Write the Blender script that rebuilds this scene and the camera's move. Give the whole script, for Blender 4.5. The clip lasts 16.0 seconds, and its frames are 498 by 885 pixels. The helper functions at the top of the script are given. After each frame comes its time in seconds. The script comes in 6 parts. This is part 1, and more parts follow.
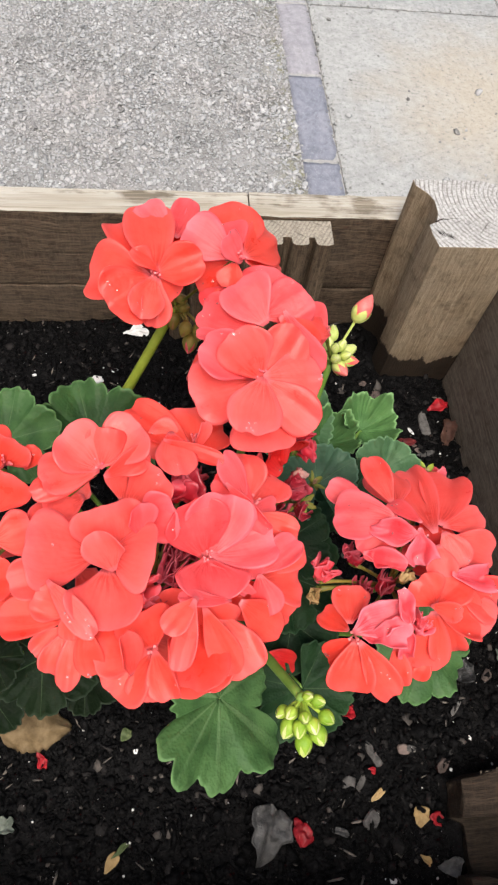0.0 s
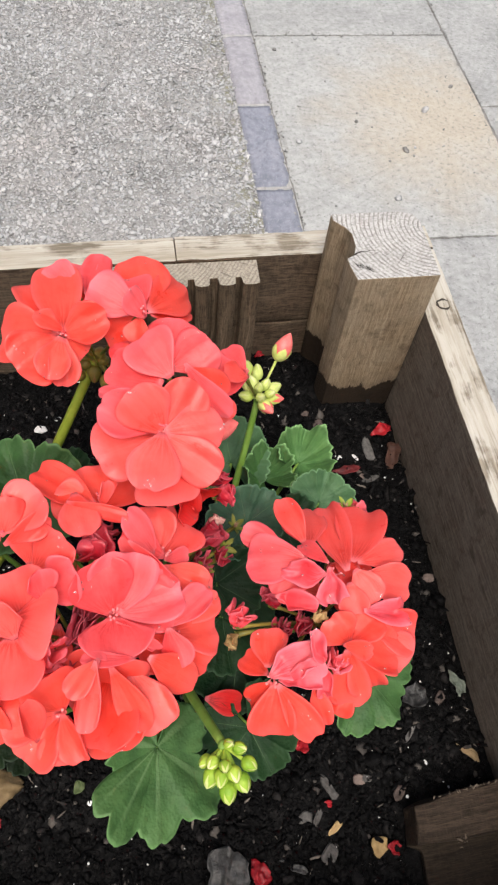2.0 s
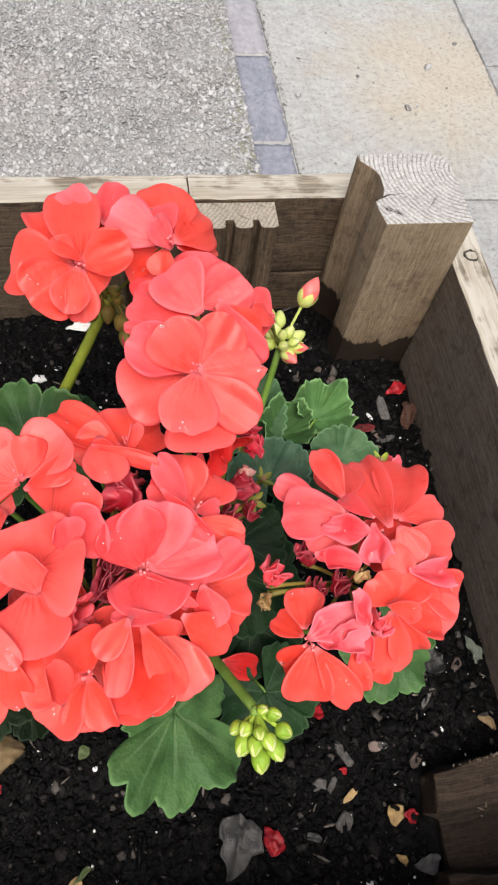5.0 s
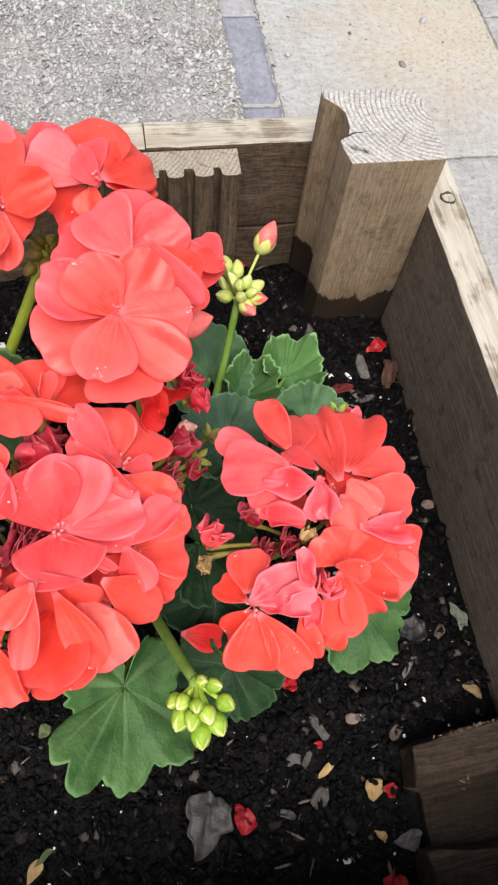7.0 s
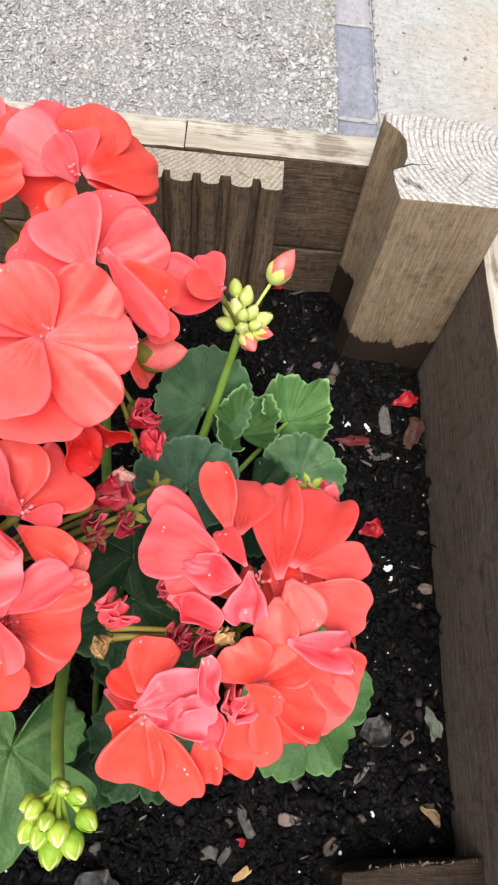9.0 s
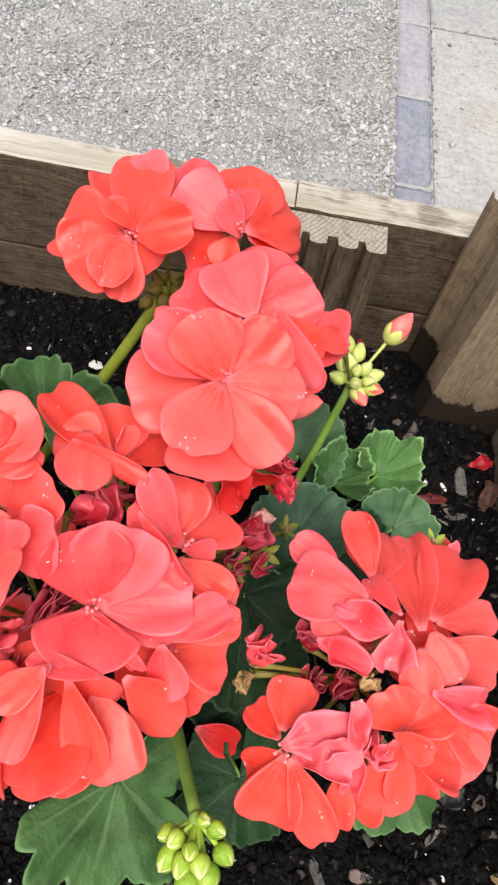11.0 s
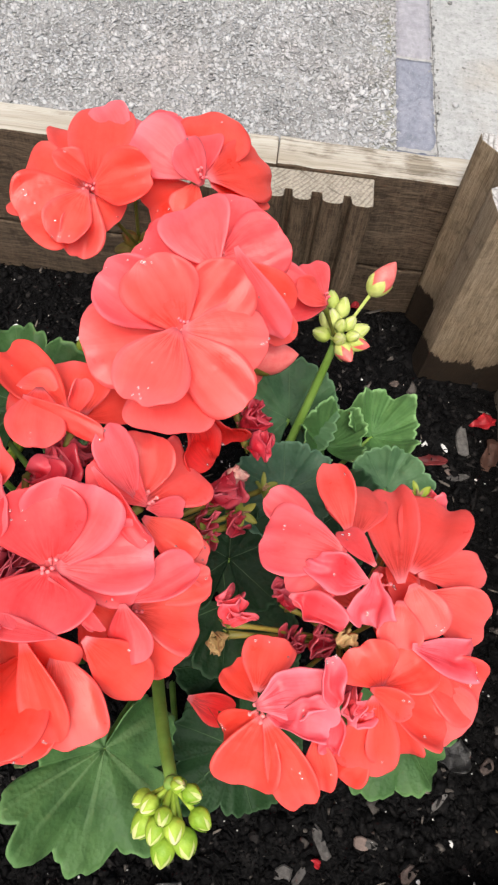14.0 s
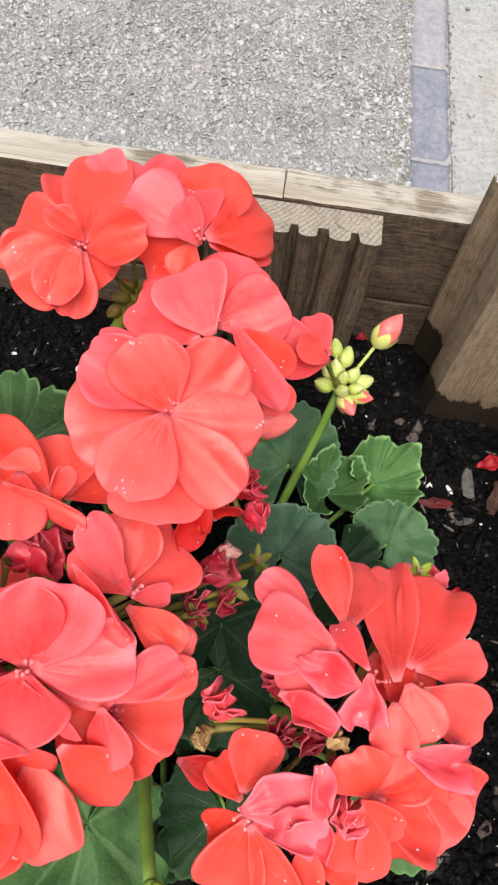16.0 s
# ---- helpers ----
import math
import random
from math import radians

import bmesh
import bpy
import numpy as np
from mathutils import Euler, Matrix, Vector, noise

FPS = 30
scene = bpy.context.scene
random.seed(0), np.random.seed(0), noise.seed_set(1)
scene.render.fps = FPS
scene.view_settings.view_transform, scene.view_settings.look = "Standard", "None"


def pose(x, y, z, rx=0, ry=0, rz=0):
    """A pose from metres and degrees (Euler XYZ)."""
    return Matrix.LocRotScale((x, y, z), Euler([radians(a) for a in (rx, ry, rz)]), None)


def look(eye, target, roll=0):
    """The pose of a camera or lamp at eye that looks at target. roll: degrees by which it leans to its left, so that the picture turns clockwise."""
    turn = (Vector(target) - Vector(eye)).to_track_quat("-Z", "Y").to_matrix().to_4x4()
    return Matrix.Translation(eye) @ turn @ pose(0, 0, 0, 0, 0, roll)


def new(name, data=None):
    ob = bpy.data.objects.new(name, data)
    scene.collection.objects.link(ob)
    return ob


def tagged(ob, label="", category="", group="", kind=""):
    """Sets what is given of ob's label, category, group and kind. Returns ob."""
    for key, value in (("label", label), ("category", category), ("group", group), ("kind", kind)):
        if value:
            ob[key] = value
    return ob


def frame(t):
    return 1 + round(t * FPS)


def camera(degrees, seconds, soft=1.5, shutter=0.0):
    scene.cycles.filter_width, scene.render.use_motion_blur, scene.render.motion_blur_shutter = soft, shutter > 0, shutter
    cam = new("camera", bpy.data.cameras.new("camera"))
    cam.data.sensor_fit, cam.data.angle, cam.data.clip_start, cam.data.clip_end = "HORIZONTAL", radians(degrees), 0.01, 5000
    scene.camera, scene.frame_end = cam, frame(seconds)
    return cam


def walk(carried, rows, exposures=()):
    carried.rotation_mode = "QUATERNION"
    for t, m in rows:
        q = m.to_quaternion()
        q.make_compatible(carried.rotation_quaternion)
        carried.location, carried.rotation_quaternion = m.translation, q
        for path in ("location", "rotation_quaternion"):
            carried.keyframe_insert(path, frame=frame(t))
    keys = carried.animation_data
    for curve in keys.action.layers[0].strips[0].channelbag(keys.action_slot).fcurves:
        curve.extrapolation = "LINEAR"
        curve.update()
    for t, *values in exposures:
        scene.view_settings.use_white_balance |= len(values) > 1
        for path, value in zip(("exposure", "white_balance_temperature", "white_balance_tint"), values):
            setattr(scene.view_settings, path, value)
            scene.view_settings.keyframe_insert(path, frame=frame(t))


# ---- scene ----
cam = camera(39.31, 16.0, 2.3)
PATH = [
    (0, (-0.25822, -0.40640, 0.93186), (-0.12881, 0.07047, 0.06246), 12.253),
    (0.5, (-0.25977, -0.39656, 0.93328), (-0.13144, 0.07109, 0.05873), 11.392),
    (1, (-0.25098, -0.40087, 0.93897), (-0.14825, 0.09615, 0.07734), 6.182),
    (1.5, (-0.23297, -0.40212, 0.94674), (-0.10177, 0.09941, 0.09160), 8.010),
    (2, (-0.21735, -0.40164, 0.94822), (-0.07803, 0.09809, 0.09332), 8.372),
    (2.5, (-0.21944, -0.40078, 0.95169), (-0.08291, 0.10014, 0.09704), 8.629),
    (3, (-0.22423, -0.39749, 0.95363), (-0.06935, 0.10534, 0.10324), 10.373),
    (3.5, (-0.22631, -0.39482, 0.94851), (-0.06597, 0.09499, 0.09155), 11.298),
    (4, (-0.23668, -0.38821, 0.92735), (-0.03188, 0.06074, 0.05757), 17.894),
    (4.2, (-0.24120, -0.39160, 0.92686), (-0.05038, 0.06513, 0.05796), 16.024),
    (6.3, (-0.22945, -0.39540, 0.89490), (-0.08695, 0.04763, 0.00980), 11.499),
    (6.5, (-0.21927, -0.39641, 0.89454), (-0.08536, 0.04360, 0.00659), 10.254),
    (7, (-0.20553, -0.39749, 0.89118), (-0.06119, 0.03708, 0.00218), 10.366),
    (7.5, (-0.20258, -0.39767, 0.88610), (-0.06292, 0.00506, -0.01850), 11.956),
    (8, (-0.20455, -0.39936, 0.88300), (-0.07987, 0.00232, -0.02425), 8.604),
    (8.5, (-0.17969, -0.37000, 0.86346), (-0.10734, 0.04209, -0.04480), 9.197),
    (9, (-0.15880, -0.35748, 0.86316), (-0.09374, 0.08693, -0.03030), 11.890),
    (9.5, (-0.17345, -0.35370, 0.86176), (-0.09193, 0.11839, -0.01601), 14.925),
    (10, (-0.20320, -0.35858, 0.86713), (-0.13128, 0.13111, -0.00179), 16.230),
    (10.2, (-0.20990, -0.36064, 0.86677), (-0.14509, 0.13350, -0.00019), 16.411),
    (12.3, (-0.20567, -0.36896, 0.87204), (-0.18605, 0.14195, 0.01263), 9.328),
    (12.5, (-0.20147, -0.36796, 0.87292), (-0.18193, 0.14714, 0.01601), 9.080),
    (13, (-0.20141, -0.36359, 0.88225), (-0.20052, 0.15602, 0.02784), 7.474),
    (13.5, (-0.19213, -0.36495, 0.87731), (-0.17656, 0.14826, 0.01918), 8.170),
    (14, (-0.18913, -0.36817, 0.85553), (-0.17163, 0.10903, -0.02310), 8.679),
    (14.5, (-0.18670, -0.36062, 0.85598), (-0.17249, 0.11138, -0.02550), 9.104),
    (15, (-0.17769, -0.35221, 0.85266), (-0.17396, 0.10939, -0.03443), 7.963),
    (15.5, (-0.17779, -0.34498, 0.85088), (-0.15941, 0.11302, -0.03788), 9.441),
    (16, (-0.18793, -0.33702, 0.85955), (-0.18002, 0.13261, -0.02328), 8.929),
]
walk(cam, [(t, look(eye, target, roll)) for t, eye, target, roll in PATH], [(0.0, 0.42), (2.5, 0.38), (4.0, 0.38), (6.5, 0.45), (7.8, 0.58), (8.6, 0.66), (10.0, 0.58), (12.5, 0.47), (16.0, 0.48)])

# ---- light: bright overcast sky ----
world = bpy.data.worlds.new("overcast_sky")
scene.world = world
world.use_nodes = True
wn = world.node_tree.nodes
sky = wn.new("ShaderNodeTexSky")
sky.sky_type, sky.sun_disc = "NISHITA", False
sky.sun_elevation, sky.sun_rotation = radians(64), radians(215)
sky.air_density, sky.dust_density, sky.ozone_density = 1.0, 6.0, 1.0
wn["Background"].inputs["Strength"].default_value = 0.105
world.node_tree.links.new(sky.outputs["Color"], wn["Background"].inputs["Color"])
sun_data = bpy.data.lights.new("sun", "SUN")
sun_data.energy, sun_data.angle, sun_data.color = 3.0, radians(38), (1.0, 0.965, 0.92)
sun = new("sun", sun_data)
sun.matrix_world = look((0.0, -1.62, 3.5), (-0.2, -0.2, 0.5))

# ---- heights and sizes of the planter ----
SOIL, RIM, THICK = 0.4385, 0.5515, 0.0265
FAR, NEAR, RIGHT, LEFT = 0.0, -0.469, 0.0, -0.96


# ---- small node language ----
class Mat:
    def __init__(self, name, rough=0.7, spec=0.3):
        self.m = bpy.data.materials.new(name)
        self.m.use_nodes = True
        self.t = self.m.node_tree
        self.b = self.t.nodes["Principled BSDF"]
        self.b.inputs["Roughness"].default_value = rough
        self.b.inputs["Specular IOR Level"].default_value = spec

    def n(self, kind, ins=None, **attrs):
        node = self.t.nodes.new("ShaderNode" + kind)
        for k, v in attrs.items():
            setattr_plain(node, k, v)
        for k, v in (ins or {}).items():
            self.put(node.inputs[k], v)
        return node

    def put(self, socket, v):
        if isinstance(v, bpy.types.NodeSocket):
            self.t.links.new(v, socket)
        elif isinstance(v, (tuple, list)) and len(v) == 3 and socket.type == "RGBA":
            socket.default_value = (*v, 1)
        else:
            socket.default_value = v

    def coords(self, scale=(1, 1, 1), kind="Object", rot=(0, 0, 0)):
        c = self.n("TexCoord")
        return self.n("Mapping", {"Vector": c.outputs[kind], "Scale": scale, "Rotation": rot}).outputs[0]

    def noise(self, vec, scale, detail=4, rough=0.55, dist=0.0):
        return self.n("TexNoise", {"Vector": vec, "Scale": scale, "Detail": detail, "Roughness": rough, "Distortion": dist}).outputs["Fac"]

    def voronoi(self, vec, scale, out="Distance"):
        return self.n("TexVoronoi", {"Vector": vec, "Scale": scale}).outputs[out]

    def ramp(self, fac, stops):
        r = self.n("ValToRGB", {"Fac": fac})
        e = r.color_ramp.elements
        while len(e) < len(stops):
            e.new(0.5)
        for k, (p, c) in enumerate(stops):
            e[k].position = p
            e[k].color = (*c, 1) if isinstance(c, tuple) else (c, c, c, 1)
        return r.outputs["Color"]

    def math(self, op, a, b=0.0, clamp=False):
        node = self.t.nodes.new("ShaderNodeMath")
        node.operation, node.use_clamp = op, clamp
        self.put(node.inputs[0], a)
        self.put(node.inputs[1], b)
        return node.outputs[0]

    def mix(self, fac, a, b, how="MIX"):
        node = self.t.nodes.new("ShaderNodeMix")
        node.data_type, node.blend_type = "RGBA", how
        self.put(node.inputs["Factor"], fac)
        self.put(node.inputs[6], a)
        self.put(node.inputs[7], b)
        return node.outputs[2]

    def bump(self, height, strength=0.4, distance=0.002, after=None):
        ins = {"Height": height, "Strength": strength, "Distance": distance}
        if after is not None:
            ins["Normal"] = after
        return self.n("Bump", ins).outputs[0]

    def done(self, color=None, normal=None, rough=None):
        if color is not None:
            self.put(self.b.inputs["Base Color"], color)
        if normal is not None:
            self.put(self.b.inputs["Normal"], normal)
        if rough is not None:
            self.put(self.b.inputs["Roughness"], rough)
        return self.m


def setattr_plain(node, k, v):
    if k == "operation":
        node.operation = v
    elif k == "gradient_type":
        node.gradient_type = v


# ---- materials ----
def wood(name, axis, dark, mid, light, grey=0.35, greytone=(0.30, 0.27, 0.23), damp=None, knots=0.5, grain=480.0):
    """Weathered softwood: growth lines along one axis that bend round knots, fine fibres, cross saw marks, blotches."""
    m = Mat(name, 0.82, 0.18)
    k = "xyz".index(axis)

    def along(across, length):
        s = [across, across, across]
        s[k] = length
        return tuple(s)

    v = m.coords()
    bend = m.n("TexNoise", {"Vector": v, "Scale": 13.0, "Detail": 2.0}).outputs["Color"]
    bend = m.n("VectorMath", {0: bend, 1: (0.022 * knots,) * 3}, operation="MULTIPLY").outputs[0]
    warped = m.n("VectorMath", {0: v, 1: bend}, operation="ADD").outputs[0]
    g1 = m.noise(m.n("Mapping", {"Vector": warped, "Scale": along(grain, grain * 0.024)}).outputs[0], 1.0, 4, 0.65, 0.4)
    g2 = m.noise(m.coords(along(1600.0, 110.0)), 1.0, 3, 0.65)
    saw = m.noise(m.coords(along(130.0, 900.0)), 1.0, 3, 0.6)
    big = m.noise(v, 19.0, 5, 0.62)
    stain = m.noise(v, 75.0, 6, 0.72, 0.4)
    col = m.ramp(g1, [(0.30, dark), (0.48, mid), (0.72, light)])
    col = m.mix(m.math("MULTIPLY", m.ramp(g2, [(0.38, 1.0), (0.54, 0.0)]), 0.72), col, tuple(0.75 * c for c in dark))
    col = m.mix(m.math("MULTIPLY", m.ramp(saw, [(0.48, 0.0), (0.68, 1.0)]), 0.3), col, light)
    col = m.mix(m.math("MULTIPLY", m.ramp(big, [(0.4, 0.0), (0.65, 1.0)]), grey), col, greytone)
    col = m.mix(m.math("MULTIPLY", m.ramp(stain, [(0.52, 0.0), (0.68, 1.0)]), 0.62), col, tuple(c * 0.6 for c in dark))
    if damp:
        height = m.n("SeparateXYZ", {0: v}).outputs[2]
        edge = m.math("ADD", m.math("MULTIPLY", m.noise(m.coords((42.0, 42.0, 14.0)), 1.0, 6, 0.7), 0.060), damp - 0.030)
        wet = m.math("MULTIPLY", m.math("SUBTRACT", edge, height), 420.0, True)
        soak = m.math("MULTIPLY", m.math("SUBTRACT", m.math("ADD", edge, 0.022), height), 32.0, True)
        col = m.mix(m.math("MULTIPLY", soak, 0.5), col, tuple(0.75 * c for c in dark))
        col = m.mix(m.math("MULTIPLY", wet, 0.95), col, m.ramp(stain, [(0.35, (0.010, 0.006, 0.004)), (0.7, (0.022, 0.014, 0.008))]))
    nrm = m.bump(m.math("ADD", g2, m.math("MULTIPLY", saw, 0.5)), 0.55, 0.0010)
    nrm = m.bump(m.math("ADD", g1, m.math("MULTIPLY", stain, 0.6)), 0.55, 0.0016, nrm)
    return m.done(col, nrm, m.ramp(big, [(0.3, 0.75), (0.7, 0.95)]))


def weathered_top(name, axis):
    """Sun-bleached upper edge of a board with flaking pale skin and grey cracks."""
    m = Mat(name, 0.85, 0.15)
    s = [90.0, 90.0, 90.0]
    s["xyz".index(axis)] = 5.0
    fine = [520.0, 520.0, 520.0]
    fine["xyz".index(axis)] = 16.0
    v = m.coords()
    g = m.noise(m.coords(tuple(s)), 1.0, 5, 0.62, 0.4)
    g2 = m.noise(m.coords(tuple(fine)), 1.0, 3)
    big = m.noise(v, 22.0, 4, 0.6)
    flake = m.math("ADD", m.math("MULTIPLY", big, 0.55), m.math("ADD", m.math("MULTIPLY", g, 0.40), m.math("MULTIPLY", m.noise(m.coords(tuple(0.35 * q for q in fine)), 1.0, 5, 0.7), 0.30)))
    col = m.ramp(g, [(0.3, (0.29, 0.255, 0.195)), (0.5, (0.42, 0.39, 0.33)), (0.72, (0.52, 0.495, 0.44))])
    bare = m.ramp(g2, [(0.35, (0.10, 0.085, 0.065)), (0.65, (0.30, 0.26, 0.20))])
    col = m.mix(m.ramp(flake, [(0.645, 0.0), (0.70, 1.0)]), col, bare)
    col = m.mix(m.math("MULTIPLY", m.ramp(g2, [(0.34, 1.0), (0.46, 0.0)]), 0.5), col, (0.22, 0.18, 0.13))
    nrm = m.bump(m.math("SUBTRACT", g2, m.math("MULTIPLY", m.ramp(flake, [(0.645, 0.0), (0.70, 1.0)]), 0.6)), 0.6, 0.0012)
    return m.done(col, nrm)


def end_grain(name, cx, cy, pale, dark, pitch=0.0042, strong=0.62):
    """Sawn end of a post: growth rings round a heart at (cx, cy), fine radial checks, saw marks."""
    m = Mat(name, 0.9, 0.1)
    v = m.coords()
    off = m.n("VectorMath", {0: v, 1: (cx, cy, 0.0)}, operation="SUBTRACT").outputs[0]
    sep = m.n("SeparateXYZ", {0: off})
    flat = m.n("CombineXYZ", {0: sep.outputs[0], 1: sep.outputs[1]}).outputs[0]
    r = m.n("VectorMath", {0: flat}, operation="LENGTH").outputs["Value"]
    wob = m.noise(v, 45.0, 3)
    r = m.math("ADD", r, m.math("MULTIPLY", wob, 0.0035))
    wave = m.math("SINE", m.math("MULTIPLY", r, 2 * math.pi / pitch))
    ring = m.math("POWER", m.math("ADD", m.math("MULTIPLY", wave, 0.5), 0.5), 4.2)
    ang = m.math("ARCTAN2", sep.outputs[1], sep.outputs[0])
    angv = m.n("CombineXYZ", {0: m.math("MULTIPLY", ang, 26.0), 1: m.math("MULTIPLY", r, 30.0)}).outputs[0]
    check = m.ramp(m.noise(angv, 1.6, 4, 0.6), [(0.33, 1.0), (0.41, 0.0)])
    fleck = m.noise(v, 620.0, 2)
    blot = m.noise(v, 60.0, 3)
    broken = m.ramp(m.noise(v, 130.0, 3), [(0.36, 0.25), (0.6, 1.0)])
    col = m.mix(m.math("MULTIPLY", m.math("MULTIPLY", ring, broken), strong), pale, dark)
    col = m.mix(m.math("MULTIPLY", m.ramp(blot, [(0.45, 0.0), (0.75, 1.0)]), 0.4), col, tuple(c * 0.6 for c in pale))
    col = m.mix(m.math("MULTIPLY", check, 0.6), col, (0.09, 0.08, 0.065))
    col = m.mix(m.math("MULTIPLY", m.ramp(fleck, [(0.42, 1.0), (0.55, 0.0)]), 0.4), col, dark)
    h = m.math("SUBTRACT", m.math("MULTIPLY", ring, -0.5), check)
    return m.done(col, m.bump(fleck, 0.4, 0.0006, m.bump(h, 0.55, 0.0012)))


def soil_material(name):
    m = Mat(name, 0.9, 0.09)
    v = m.coords()
    a, b = m.noise(v, 160.0, 5, 0.65), m.noise(v, 700.0, 3)
    geo = m.n("NewGeometry").outputs["Random Per Island"]
    col = m.ramp(a, [(0.3, (0.0009, 0.0009, 0.0010)), (0.55, (0.0034, 0.0032, 0.0033)), (0.8, (0.0155, 0.0145, 0.0143))])
    col = m.mix(m.ramp(geo, [(0.86, 0.0), (0.97, 0.75)]), col, (0.025, 0.0225, 0.0215))
    col = m.mix(m.ramp(geo, [(0.975, 0.0), (0.985, 0.9)]), col, (0.085, 0.075, 0.066))
    return m.done(col, m.bump(b, 0.7, 0.001, m.bump(a, 0.6, 0.002)), m.ramp(b, [(0.3, 0.38), (0.6, 0.9)]))


def stone_material(name, stops, rough=0.8, patchy=0.0):
    m = Mat(name, rough, 0.25)
    v = m.coords()
    geo = m.n("NewGeometry").outputs["Random Per Island"]
    a = m.noise(v, 300.0, 4, 0.6)
    col = m.ramp(geo, stops)
    col = m.mix(0.30, col, m.ramp(a, [(0.3, 0.12), (0.7, 0.55)]))
    if patchy:
        dirt = m.ramp(m.noise(v, 6.5, 5, 0.65), [(0.42, 0.0), (0.66, 1.0)])
        col = m.mix(m.math("MULTIPLY", dirt, patchy), col, (0.20, 0.20, 0.185))
        blush = m.ramp(m.noise(v, 4.0, 3, 0.6), [(0.50, 0.0), (0.70, 0.5)])
        col = m.mix(blush, col, m.mix(0.75, col, (0.44, 0.39, 0.37)))
    return m.done(col, m.bump(a, 0.5, 0.001))


def paving_material(name, low, mid, high, speck=0.5, stain=None, moss=None):
    m = Mat(name, 0.88, 0.2)
    v = m.coords()
    a, b, c = m.noise(v, 9.0, 5, 0.6), m.noise(v, 120.0, 4, 0.65), m.noise(v, 520.0, 3)
    col = m.ramp(a, [(0.3, low), (0.5, mid), (0.72, high)])
    grainy = m.noise(v, 62.0, 5, 0.7)
    col = m.mix(m.math("MULTIPLY", m.ramp(grainy, [(0.48, 0.0), (0.64, 1.0)]), 0.45), col, tuple(min(1.0, 1.18 * x) for x in high))
    col = m.mix(m.math("MULTIPLY", m.ramp(grainy, [(0.36, 1.0), (0.47, 0.0)]), 0.35), col, tuple(0.72 * x for x in low))
    if stain:
        where, spread, tone = stain
        d = m.n("VectorMath", {0: v, 1: where}, operation="DISTANCE").outputs["Value"]
        d = m.math("ADD", d, m.math("MULTIPLY", m.math("SUBTRACT", a, 0.5), 0.5))
        col = m.mix(m.math("MULTIPLY", m.ramp(m.math("DIVIDE", d, spread), [(0.25, 1.0), (1.0, 0.0)]), 0.5), col, tone)
    if moss is not None:
        x = m.n("SeparateXYZ", {0: v}).outputs[0]
        near = m.math("SUBTRACT", 1.0, m.math("MULTIPLY", m.math("ABSOLUTE", m.math("SUBTRACT", x, moss)), 16.0), True)
        col = m.mix(m.math("MULTIPLY", near, m.ramp(m.noise(v, 30.0, 5, 0.7), [(0.46, 0.0), (0.6, 0.8)])), col, (0.17, 0.17, 0.085))
    col = m.mix(m.math("MULTIPLY", m.ramp(b, [(0.32, 1.0), (0.46, 0.0)]), speck), col, tuple(x * 0.45 for x in low))
    col = m.mix(m.math("MULTIPLY", m.ramp(c, [(0.6, 0.0), (0.75, 1.0)]), 0.35), col, (0.8, 0.79, 0.76))
    return m.done(col, m.bump(c, 0.5, 0.001, m.bump(b, 0.6, 0.0025)))


